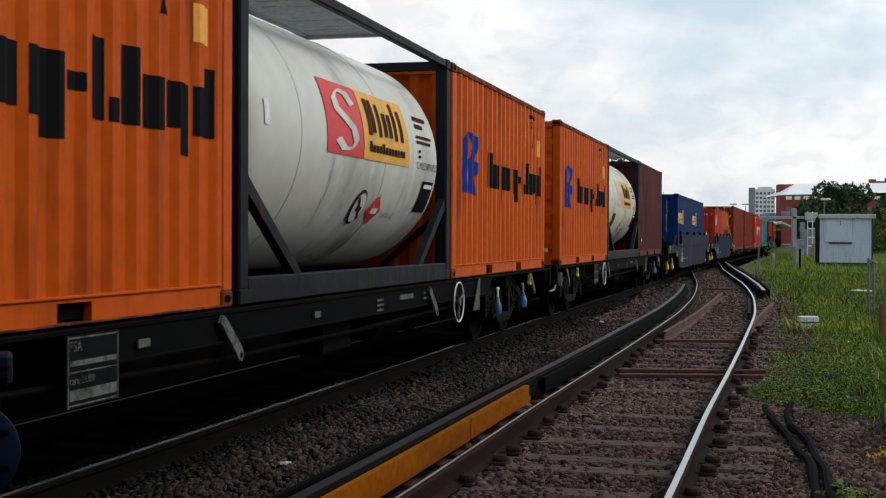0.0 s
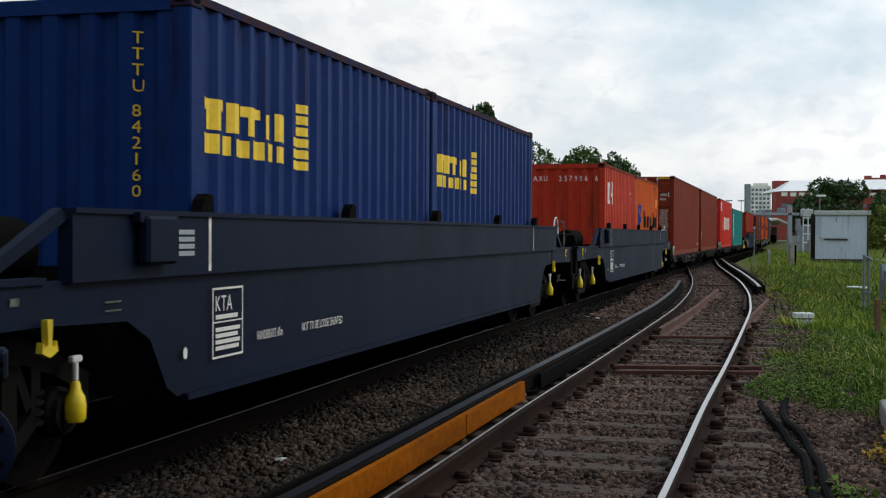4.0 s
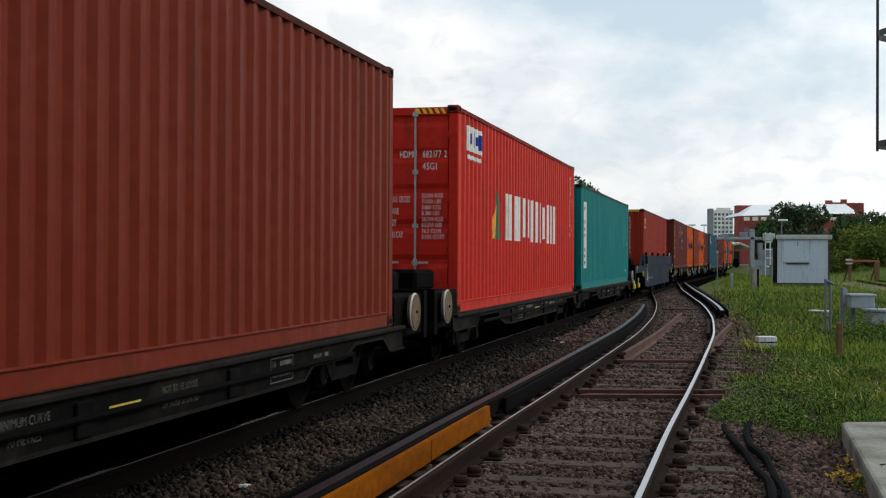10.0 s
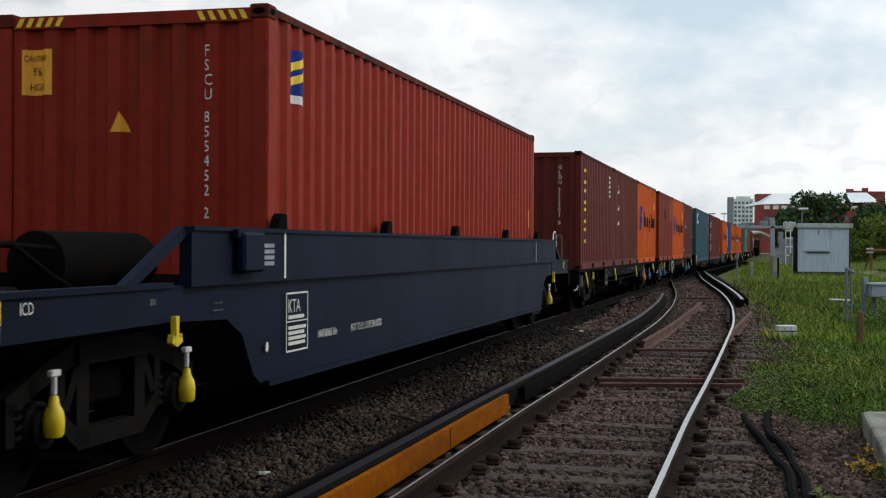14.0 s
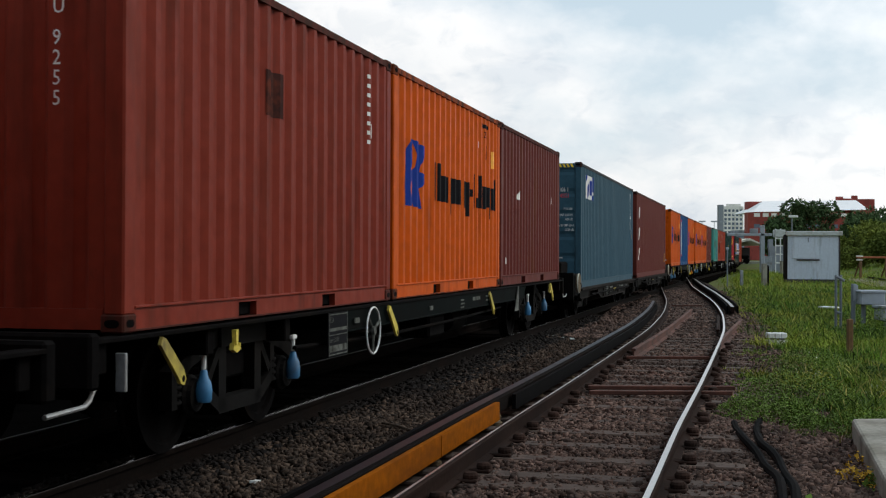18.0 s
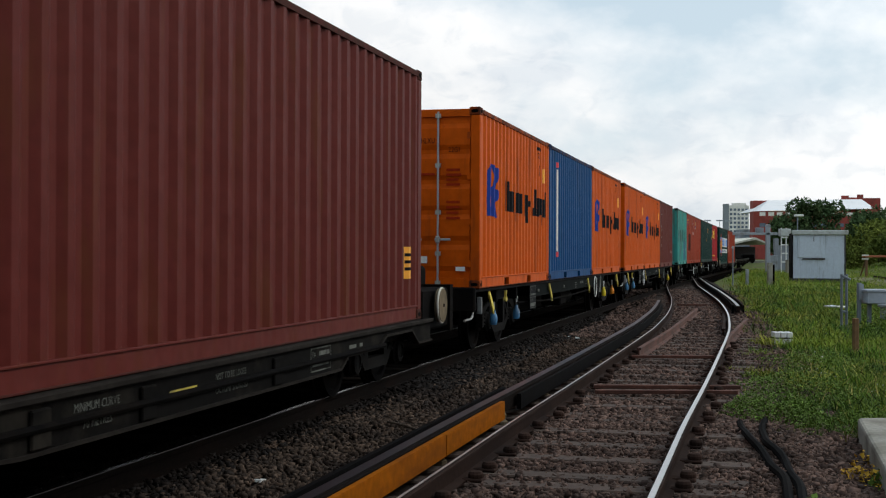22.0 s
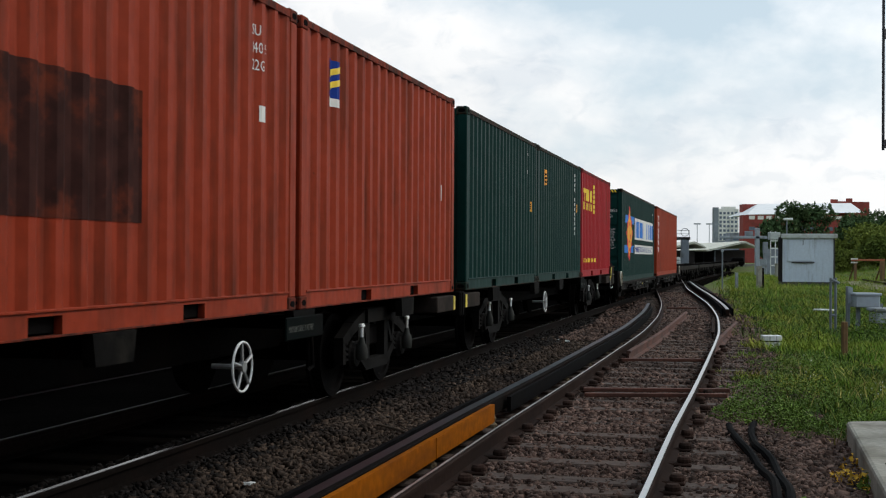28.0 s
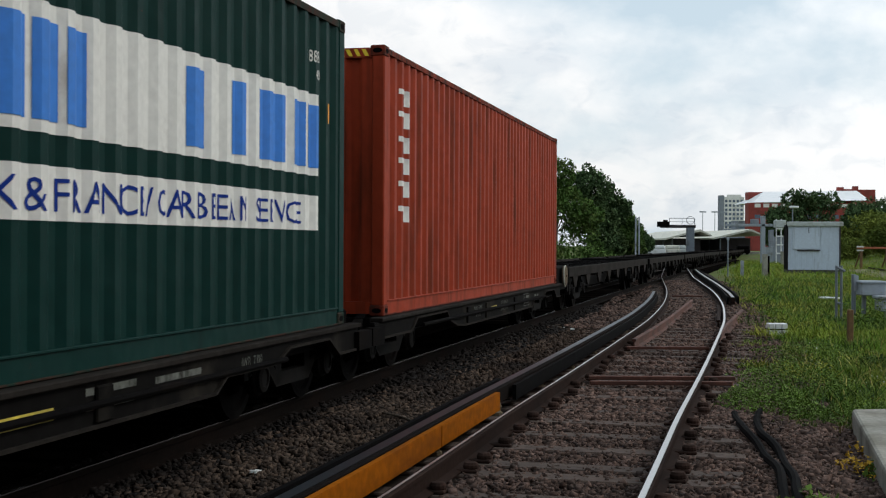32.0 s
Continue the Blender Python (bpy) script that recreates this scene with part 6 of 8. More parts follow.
# darker stones nearer the train paint its shade onto the ballast
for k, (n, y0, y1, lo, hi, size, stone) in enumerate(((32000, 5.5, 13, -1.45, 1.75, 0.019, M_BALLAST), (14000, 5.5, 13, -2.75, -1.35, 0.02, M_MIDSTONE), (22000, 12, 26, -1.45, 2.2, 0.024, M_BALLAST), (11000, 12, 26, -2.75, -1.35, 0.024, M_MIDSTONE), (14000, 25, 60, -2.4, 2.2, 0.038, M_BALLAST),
                                                      (24000, 5.5, 12.6, 1.7, 3.7, 0.023, M_BALLAST), (16000, -8, 5.5, -2.3, 2.2, 0.03, M_BALLAST), (12000, 5, 16, -3.6, -2.55, 0.02, M_SHADEDUST), (9000, 15, 34, -3.4, -2.3, 0.03, M_SHADEDUST))):
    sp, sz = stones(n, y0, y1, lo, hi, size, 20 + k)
    scatter("ballast_stones", sp, STONE_V, STONE_F, sz, stone, "loose grey-brown ballast stones" if stone is not M_SHADEDUST else "ballast stones with the train's shade and brake dust in their dark colour", "ballast", rough=0.45, seed=40 + k)

BLADE_V = [(-.045, 0, 0), (.045, 0, 0), (.06, .20, .50), (.01, .20, .50), (.14, .62, .86)]
BLADE_F3 = [(0, 1, 2), (0, 2, 3), (3, 2, 4)]


def meadow_edge(y):
    return np.interp(y, [8, 10.6, 11.8, 12.8, 17, 22, 33, 56, 82, 140], [3.7, 3.55, 3.15, 2.95, 4.0, 5.5, 8.0, 12.7, 18.2, 33])


def meadow(n, y0, y1, width, size, seed, material, name, label):
    r = np.random.default_rng(seed)
    y = y0 + (y1 - y0) * r.random(n) ** 1.3
    x = meadow_edge(y) + width * r.random(n) ** 1.15 + 0.25 * np.sin(y * 2.3) + 0.15 * np.sin(y * 5.1) - 0.1
    keep = np.array([noise.noise((a * 0.9, b * 0.9, seed)) > -0.32 + (0.5 if a - e < 0.5 else 0) for a, b, e in zip(x, y, meadow_edge(y))])
    x, y = x[keep], y[keep]
    hgt = np.array([1 + 0.6 * noise.noise((a * 0.5, b * 0.5, 2.0)) for a, b in zip(x, y)])
    z = np.array([ground_z(a, b) for a, b in zip(x, y)])
    return scatter(name, np.stack([x, y, z], 1), BLADE_V, BLADE_F3, size * hgt * r.uniform(0.6, 1.2, len(x)), material, label, "grass", rough=0.15, upright=True, seed=seed)


meadow(90000, 9.5, 24, 7, 0.13, 1, M_GRASS, "grass", "uneven green grass beside the track")
meadow(75000, 22, 60, 14, 0.21, 2, M_GRASS, "grass", "tall green grass and weeds beside the track")
meadow(40000, 58, 135, 26, 0.30, 3, M_GRASS, "grass", "rough meadow grass in the distance")
meadow(26000, 9.8, 26, 7, 0.15, 11, M_GRASSDARK, "grass", "dark green tufts of grass beside the track")
meadow(22000, 24, 62, 14, 0.26, 12, M_GRASSDARK, "grass", "dark green tufts of grass beside the track")
meadow(3200, 10, 30, 7, 0.2, 4, M_DRYGRASS, "grass", "dry yellow grass stems among the green")
meadow(2500, 28, 70, 14, 0.3, 6, M_DRYGRASS, "grass", "dry yellow grass stems among the green")
LEAF_V = [(0, 0, 0), (.5, .35, .35), (0, 1, .5), (-.5, .35, .35)]
LEAF_F = [(0, 1, 2, 3)]


def weeds(n, cx, cy, rx, ry, h, size, material, seed, name="weed_clump", label="low leafy green weeds at the ballast edge"):
    r = np.random.default_rng(seed)
    a, d = r.uniform(0, 6.283, n), np.sqrt(r.random(n))
    sp = np.stack([cx + rx * d * np.cos(a), cy + ry * d * np.sin(a), -0.22 + h * r.random(n) * (1.05 - d)], 1)
    return scatter(name, sp, LEAF_V, LEAF_F, r.uniform(0.5, 1.2, n) * size, material, label, "weeds", rough=0.2, tilt=1.2, seed=seed)


weeds(7000, 3.35, 13.0, 0.55, 1.0, 0.45, 0.025, M_WEED, 5)
weeds(6000, 4.4, 12.2, 1.1, 0.6, 0.30, 0.024, M_WEED, 6)
weeds(5000, 4.3, 15.5, 0.9, 1.3, 0.32, 0.026, M_WEED, 7)
weeds(4500, 5.6, 19.0, 1.0, 1.8, 0.32, 0.028, M_WEED, 8)
rng = np.random.default_rng(77)
for k in range(34):
    cy = 11.5 + 26 * rng.random() ** 1.3
    cx = float(meadow_edge(cy)) + 0.3 + 4.5 * rng.random()
    r0 = rng.uniform(0.18, 0.5) * (0.7 + cy / 40)
    weeds(int(700 + 900 * rng.random()), cx, cy, r0, r0 * 1.3, rng.uniform(0.2, 0.42), 0.020 + cy * 0.0006, (M_WEED, M_GRASSDARK, M_GRASS)[k % 3], 600 + k, label="leafy weed clump in the rough grass")
for k, (cx, cy) in enumerate(((4.9, 14.3), (5.4, 15.1), (5.1, 17.5))):
    weeds(60, cx, cy, 0.3, 0.4, 0.4, 0.02, M_FLOWER, 650 + k, name="wildflowers", label="small white wildflowers in the grass")
weeds(1500, 9.2, 26.6, 0.7, 0.5, 0.75, 0.04, M_GRASS, 660, label="tall grass round the equipment stand")
weeds(1200, 9.6, 27.2, 0.6, 0.3, 0.7, 0.04, M_GRASSDARK, 661, label="tall grass round the equipment stand")
weeds(200, 3.1, 9.4, 0.12, 0.4, 0.28, 0.035, M_WEEDY, 9, label="yellowed weeds among the stones")
weeds(300, 3.25, 9.0, 0.2, 0.5, 0.25, 0.05, M_WEED, 10)
weeds(260, 2.35, 8.0, 0.3, 0.25, 0.16, 0.045, M_WEED, 12)

# ================= things beside the track =================
cable = thing("track_cable", "two black rubber cables looped over the stones", "cable")
for dx, wob in ((0, 0.0), (0.12, 1.4)):
    pts = [(2.86 + dx * 2.0, 12.3), (2.74 + dx * 1.5, 11.7), (2.66 + dx, 11.0), (2.56 + dx, 10.1), (2.46 + dx * 0.8, 9.3), (2.33 + dx * 0.7, 8.6), (2.18 + dx * 0.8, 8.0), (2.0 + dx, 7.2)]
    path = smooth_path(pts, 0.08)
    f = hose([(p.x + 0.008 * math.sin(p.y * 5 + wob), p.y, -0.15 + 0.015 * math.sin(p.y * 3 + wob)) for p in path], 0.036)
    part("cable", f, M_RUBBER, cable, smooth=True)

plinth = part("concrete_base", Form().add([(3.72, 11.45, 0.0), (5.0, 11.6, 0.0), (4.6, 7.2, 0.0), (2.72, 7.5, 0.0), (3.74, 11.47, -0.45), (5.02, 11.6, -0.45), (4.62, 7.2, -0.45), (2.74, 7.5, -0.45),
                                           ], [(0, 1, 2, 3), (7, 6, 5, 4), (0, 3, 7, 4), (0, 4, 5, 1), (1, 5, 6, 2), (2, 6, 7, 3)]), M_CONC)
mod = plinth.modifiers.new("edge", "BEVEL")
mod.width, mod.segments = 0.03, 2
tagged(plinth, "weathered pale concrete signal base with worn edges", "concrete base")

mast = thing("signal_mast", "grey steel signal mast with a caged ladder on a concrete base", "railway signal", at=Matrix.Translation((4.54, 10.9, 0)))
part("mast", Form().tube((0.25, -0.35, 0), (0.25, -0.35, 6.5), 0.09, 16).cham(0.05, 0.45, -0.55, -0.15, 0.0, 0.04, 0.01), M_GANTRY, mast, smooth=True)
lad = part("ladder", Form().tube((-0.10, 0.0, 0.0), (-0.10, 0.0, 5.8), 0.02, 8).tube((0.25, 0.18, 0.0), (0.25, 0.18, 5.8), 0.02, 8), M_GANTRY, mast)
for i in range(20):
    part("rung", lambda: Form().tube((-0.10, 0, 0), (0.25, 0.18, 0), 0.012, 6), M_GANTRY, lad, at=(0, 0, 0.25 + 0.28 * i), key="rung")
for z in (2.52, 3.52, 4.5, 5.5):
    part("cage_hoop", lambda: Form().add([(-0.16 + 0.36 * math.cos(a * 0.2618) + 0.0, 0.42 + 0.36 * math.sin(a * 0.2618), h) for h in (-0.03, 0.03) for a in range(24)],
                                         [(i, (i + 1) % 24, 24 + (i + 1) % 24, 24 + i) for i in range(24)]), M_CAGE, mast, "dark steel cage hoop", at=(0, 0, z), key="hoop")
for a in (2.9, 4.2):
    part("cage_strap", lambda: Form().box(-0.012, 0.012, -0.004, 0.004, 2.46, 5.56), M_CAGE, mast, at=(-0.16 + 0.36 * math.cos(a), 0.42 + 0.36 * math.sin(a), 0), key="strap")

hut = thing("relay_hut", "pale grey metal-clad lineside relay hut in the grass", "hut", at=Matrix.Translation((22.95, 78, 0.0)) @ Matrix.Rotation(radians(-10.5), 4, "Z"))
part("wall", Form().box(-1.55, 1.55, 0.0, 2.6, 0.0, 2.72), M_HUT, hut)
for i in range(13):
    part("cladding_rib", lambda: Form().cham(-0.012, 0.012, -0.02, 0.0, 0.05, 2.66, 0.004), M_HUT, hut, at=(-1.42 + i * 0.231, 0, 0), key="clad")
# near-black sheet puts the shade of the hut's left side into colour
part("side_wall", Form().box(-1.60, -1.553, -0.04, 2.6, 0.02, 2.72), M_DARK, hut, "side wall sheet darkened for its shade")
part("corner_trim", Form().cham(1.50, 1.58, -0.05, 0.05, 0.02, 2.72, 0.01), M_SHADOWWALL, hut)
part("roof_fascia", Form().cham(-1.62, 1.72, -0.18, 0.2, 2.72, 3.0, 0.03), M_HUTTRIM, hut, "pale roof fascia")
part("roof", Form().box(-1.58, 1.66, 0.2, 2.7, 2.72, 2.82), M_DARK, hut, "dark flat roof")
part("hatch_panel", Form().cham(-1.30, 0.36, -0.055, -0.01, 1.30, 2.62, 0.01), M_HUT, hut, "lighter hatch panel")
part("hatch_ledge", Form().cham(-1.0, 0.36, -0.10, -0.01, 1.18, 1.26, 0.01), M_SHADOWWALL, hut)
part("hatch_strap", Form().box(-0.34, -0.30, -0.08, -0.05, 2.3, 2.6), M_SHADOWWALL, hut)
part("plinth", Form().box(-1.58, 1.58, -0.04, 2.6, -0.35, 0.02), M_SHADOWWALL, hut)

lamp = thing("yard_lamp", "grey lamp post with a flat pale lantern", "lamp post", at=Matrix.Translation((26.6, 96, -0.1)))
part("pole", Form().tube((0, 0, 0), (0, 0, 4.5), 0.06, 10, 0.045), M_GANTRY, lamp, smooth=True)
part("lantern", Form().cham(-0.25, 0.45, -0.14, 0.14, 4.48, 4.64, 0.04), M_PLASTIC, lamp, "pale lantern")

for x, y, a, s in ((-0.86, 7.35, 0.4, 1.0), (-1.35, 9.1, 1.2, 0.6)):
    tagged(part("paper_scrap", Form().plate([(-0.07, 0.0), (0.06, 0.005), (0.08, 0.02), (-0.05, 0.03)], -0.05, 0.05), M_PLASTIC, at=Matrix.Translation((x, y, -0.175)) @ Matrix.Rotation(a, 4, "Z") @ Matrix.Scale(s, 4)), "crumpled white paper scrap on the ballast", "litter")

tagged(part("timber_offcut", Form().cham(-0.52, 0.52, -0.05, 0.05, 0, 0.03, 0.008), M_HUTTRIM, at=Matrix.Translation((2.34, 24.97, -0.175)) @ Matrix.Rotation(-1.20, 4, "Z")), "pale timber offcut lying on the ballast", "offcut")
tagged(part("twig", hose([(-0.71, 12.33, -0.17), (-0.55, 12.10, -0.145), (-0.38, 11.88, -0.15), (-0.25, 11.68, -0.168)], 0.012, 6), M_BARK), "thin dark twig lying on the stones", "twig")

box = thing("battery_box", "small white plastic lineside box with dark bands", "equipment box", at=Matrix.Translation((6.2, 23.4, -0.24)) @ Matrix.Scale(0.84, 4))
for dx in (-0.14, 0.0, 0.14):
    part("cell", lambda: Form().cham(-0.062, 0.062, -0.15, 0.15, 0.06, 0.34, 0.012), M_PLASTIC, box, "white plastic cell", at=(dx, 0, 0), key="cell")
part("strap", Form().box(-0.21, 0.21, -0.158, 0.158, 0.20, 0.225), M_DARK, box, "dark strap")
part("tray", Form().cham(-0.22, 0.22, -0.17, 0.17, -0.02, 0.06, 0.01), M_GREYBOX, box, "grey tray")

for x, y, h, w, m, lab in ((6.95, 21.5, 0.45, 0.09, M_WOOD, "short weathered timber peg in the grass"), (5.83, 15.9, 1.55, 0.05, M_CAGE, "slender dark steel post standing in the grass"),
                           (17.1, 67, 1.1, 0.24, M_CONC, "short pale concrete lineside post"), (17.55, 68, 1.0, 0.12, M_DARK, "short dark lineside post"), (15.9, 67, 0.75, 0.14, M_GREYBOX, "small grey lineside post")):
    tagged(part("lineside_post", Form().cham(-w / 2, w / 2, -w / 2, w / 2, 0, h + 0.25, 0.01), m, at=Matrix.Translation((x, y, -0.3)) @ Matrix.Rotation(0.1, 4, "Z")), lab, "post")

tagged(part("litter_sheet", Form().cham(-0.16, 0.16, -0.3, 0.3, 0, 0.05, 0.02), M_PLASTIC, at=Matrix.Translation((11.5, 37.5, -0.08)) @ Matrix.Rotation(0.5, 4, "Z")), "pale flat cover lying in the grass", "cover")

stand = thing("equipment_stand", "grey steel equipment stand with two cabinets in the grass", "equipment stand", at=Matrix.Translation((9.0, 28, -0.22)))
for dx in (-0.26, -0.15):
    part("post", lambda: Form().tube((0, 0, 0), (0, 0, 1.27), 0.03, 8), M_GANTRY, stand, at=(dx, 0, 0), key="stand_post")
part("cross_tube", Form().tube((-0.26, 0, 1.24), (-0.10, -0.1, 1.15), 0.03, 8), M_GANTRY, stand)
part("cross_tube", Form().tube((-0.26, 0, 0.45), (-0.12, 0, 0.42), 0.03, 8), M_GANTRY, stand)
part("flat_post", Form().cham(0.08, 0.17, -0.03, 0.03, 0, 1.08, 0.01), M_GANTRY, stand)
part("bracket", Form().plate([(0.12, 1.08), (0.22, 1.05), (0.22, 0.75), (0.12, 0.7)], -0.04, 0.04), M_GREYBOX, stand)
cab = part("cabinet", Form().cham(0.2, 0.74, -0.3, 0.2, 0.62, 0.9, 0.02), M_GREYBOX, stand, "pale grey cabinet")
part("lid", Form().cham(0.17, 0.77, -0.34, 0.24, 0.88, 0.94, 0.015), M_GREYBOX, cab)
cab = part("cabinet", Form().cham(0.45, 1.4, -0.9, -0.4, 0.3, 0.56, 0.02), M_GREYBOX, stand, "pale grey cabinet")
part("lid", Form().cham(0.41, 1.45, -0.95, -0.35, 0.56, 0.63, 0.015), M_GREYBOX, cab)
for x, y, h in ((0.75, -0.6, 0.3), (1.3, -0.6, 0.3), (0.3, -0.1, 0.7), (0.8, -0.1, 0.7)):
    part("leg", Form().box(x, x + 0.07, y, y + 0.1, 0, h), M_GANTRY, stand)

barrier = thing("buffer_stop", "weathered rust-orange buffer stop on two timber posts", "buffer stop", at=Matrix.Translation((30.8, 90, -0.15)))
part("rail", Form().cham(-1.25, 1.15, -0.06, 0.06, 1.46, 1.60, 0.02), M_ORANGE, barrier)
for z in (1.30, 1.56):
    part("white_plate", lambda: Form().cham(-1.3, -0.8, -0.1, -0.065, 0.0, 0.1, 0.01), M_CANOPY, barrier, "dirty white plate", at=(0, 0, z), key="buffer_plate")
for dx, w in ((-0.95, 0.08), (0.98, 0.17)):
    part("post", Form().cham(-w, w, -0.09, 0.09, 0, 1.46, 0.015), M_WOOD, barrier, at=(dx, 0, 0))
    part("strut", Form().tube((0, 0.1, 1.3), (0, 1.4, 0.0), 0.06, 8), M_WOOD, barrier, at=(dx, 0, 0))

signal = thing("ground_signal", "dark ground signal disc with a louvred housing beside the train", "railway signal", at=Matrix.Translation((-2.02, 5.0, 0)) @ Matrix.Rotation(radians(18), 4, "Z"))
part("disc", Form().turned([(-0.02, 0.19), (-0.01, 0.205), (0.02, 0.205), (0.03, 0.19)], (0, 0, 0.60), "y", 32), M_KTA, signal, "blue-grey disc", smooth=True)
for z in (0.54, 0.68):
    part("slot", lambda: Form().cham(-0.16, 0.16, -0.03, 0.0, -0.012, 0.012, 0.004), M_DARK, signal, at=(0, 0, z), key="slot")
part("housing", Form().cham(-0.17, 0.17, -0.06, 0.12, 0.87, 1.0, 0.015), M_KTA, signal)
for z in (0.90, 0.945):
    part("louvre", lambda: None, M_DARK, signal, at=(0, -0.035, z), key="slot")
part("stem", Form().tube((0, 0.04, -0.3), (0, 0.04, 0.9), 0.03, 10), M_DARK, signal)

sign = thing("lineside_sign", "small round sign on a thin grey pole", "sign", at=Matrix.Translation((15.14, 67, -0.2)))
part("pole", Form().tube((0, 0, 0), (0, 0, 2.0), 0.035, 8), M_GANTRY, sign)
part("sign_plate", Form().turned([(-0.03, 0.07), (0.0, 0.08)], (0, 0, 2.05), "y", 16), M_GREYBOX, sign)


# ================= trees and distance =================
def tree(name, x, y, h, w, seed, leaves=2600, size=0.34, material=M_LEAF, label="leafy green broad tree", trunk=0.28, low=0.25):
    r = np.random.default_rng(seed)
    t = thing(name, label, "tree", at=Matrix.Translation((x, y, ground_z(x, y) - 0.05)))
    f = Form().tube((0, 0, 0), (0.1, 0, h * 0.45), 0.03 * h * trunk * 2, 9, 0.02 * h * trunk * 2)
    lobes = []
    for i in range(11):
        a, d = i * 2.4 + r.uniform(-0.5, 0.5), r.uniform(0.15, 0.62) * w
        z = h * r.uniform(low + 0.14, 0.86)
        d *= 1.15 - 0.7 * max(0, (z / h - 0.5))
        lobes.append((d * math.cos(a), d * math.sin(a), z, w * r.uniform(0.26, 0.46)))
        f.tube((0.05, 0, h * 0.3), (d * math.cos(a) * 0.8, d * math.sin(a) * 0.8, z), 0.05, 6, 0.015)
    lobes.append((0, 0, h * 0.84, w * 0.36))
    part("trunk", f, M_BARK, t)
    lob = np.array(lobes)
    k = r.integers(0, len(lob), leaves)
    v = r.normal(size=(leaves, 3))
    v /= np.linalg.norm(v, axis=1)[:, None]
    rad = lob[k, 3] * (0.72 + 0.36 * r.random(leaves) ** 0.5) * (1 + 0.25 * np.sin(v[:, 0] * 5 + k) * np.cos(v[:, 2] * 4))
    sp = lob[k, :3] + v * rad[:, None] * np.array([1, 1, 0.8])
    sp[:, 2] = np.maximum(sp[:, 2], h * low * 0.4)
    c = scatter("crown", sp, LEAF_V, LEAF_F, r.uniform(0.6, 1.3, leaves) * size, material, "", "", rough=0.25, seed=seed)
    for key in list(c.keys()):
        del c[key]
    c.parent = t
    return t


def poplar(x, y, h, seed):
    return tree("tree", x, y, h, 1.4, seed, 900, 0.4, M_LEAFDARK, "slender tree with thin upright twigs", 0.15, 0.3)


for i, (x, y, h, w) in enumerate(((10.0, 112, 9.6, 4.2), (13.5, 118, 9.4, 4.0), (16.0, 122, 7.2, 3.2), (18.2, 126, 5.2, 2.6), (6.0, 116, 10.2, 4.6), (1.0, 122, 9.0, 4.4), (-5.0, 120, 8.8, 4.4), (20.2, 132, 3.6, 2.2))):
    tree("tree", x, y, h, w, 100 + i, 9500, 0.25, M_LEAFDARK if i % 3 else M_LEAF, "dense dark green tree beyond the train", low=0.05)
for i, (x, y, h, w) in enumerate(((-20.4, 60, 8.4, 2.6), (-33, 112, 10.0, 4.5), (-27.5, 112, 8.0, 4.0), (-17.5, 66, 4.6, 2.4), (-12.5, 80, 5.0, 2.6), (-23, 62, 6.0, 2.2))):
    tree("tree", x, y, h, w, 200 + i, 4200, 0.21, M_LEAF, "young leafy tree behind the train", low=0.15)
for i, (x, h) in enumerate(((-0.9, 16.8), (0.3, 16.6), (1.1, 16.4), (1.9, 17.0))):
    poplar(x, 128, h, 300 + i)
for i, (x, y, h, w) in enumerate(((47.6, 172, 8.4, 3.8), (51.0, 172, 8.0, 3.8), (55, 168, 6.4, 3.8), (59.5, 170, 6.6, 4.2), (65, 168, 6.0, 4.2), (45.2, 170, 5.6, 2.6), (54, 160, 5.2, 3.2), (72, 172, 6.5, 4.2), (58, 158, 5.6, 3.4))):
    tree("tree", x, y, h, w, 400 + i, 6500, 0.32, M_LEAFDARK, "dark green bushy tree on the bank", low=0.02)
for i, (x, y, h, w) in enumerate(((43, 126, 3.8, 3.2), (47, 128, 4.2, 3.6), (51, 127, 4.2, 3.8), (40.5, 128, 2.8, 2.4), (45.5, 118, 3.2, 2.6), (49.5, 118, 3.4, 3.0), (55, 122, 3.8, 3.6), (38.5, 140, 2.6, 2.0), (41.6, 119, 3.2, 2.2), (38.8, 121, 2.0, 1.8))):
    tree("bush", x, y, h, w, 500 + i, 6000, 0.22, M_HEDGE, "rounded olive green bush on the grassy bank", low=0.0)
for i, (x, y, h, w) in enumerate(((34.6, 128, 2.2, 1.6), (36.6, 130, 2.4, 1.6), (8.5, 104, 1.6, 2.4), (12.5, 106, 1.4, 2.4), (33.0, 118, 1.0, 1.4))):
    tree("bush", x, y, h, w, 520 + i, 1200, 0.22, M_LEAF, "low green bush beside the line", low=0.0)

tower = thing("tower_block", "pale grey tower block with rows of dark windows", "building", at=Matrix.Translation((0, 900, 0)) @ Matrix.Diagonal((1, 0.3, 1, 1)))
part("wall", Form().box(200.5, 214.8, 0, 18, -2, 36.5), M_RENDER, tower)
part("wall", Form().box(197.2, 200.5, -1, 18, -2, 37.6), M_GREYWALL, tower, "blank dark grey stair tower")
part("roof", Form().cham(203, 213, 3, 12, 36.5, 38.2, 0.2), M_RENDER, tower)
for fl in range(11):
    for i in range(5):
        part("window", lambda: Form().box(-0.85, 0.85, -0.12, 0.05, 0, 1.7), M_PANE, tower, at=(202.0 + i * 2.75, 0, 1.6 + fl * 3.1), key="tower_window")
low_block = thing("office_block", "low grey office block in front of the tower", "building", at=Matrix.Translation((0, 700, 0)))
part("wall", Form().box(163, 175, 0, 14, -2, 15.5).box(156, 163, 0, 14, -2, 11), M_GREYWALL, low_block)
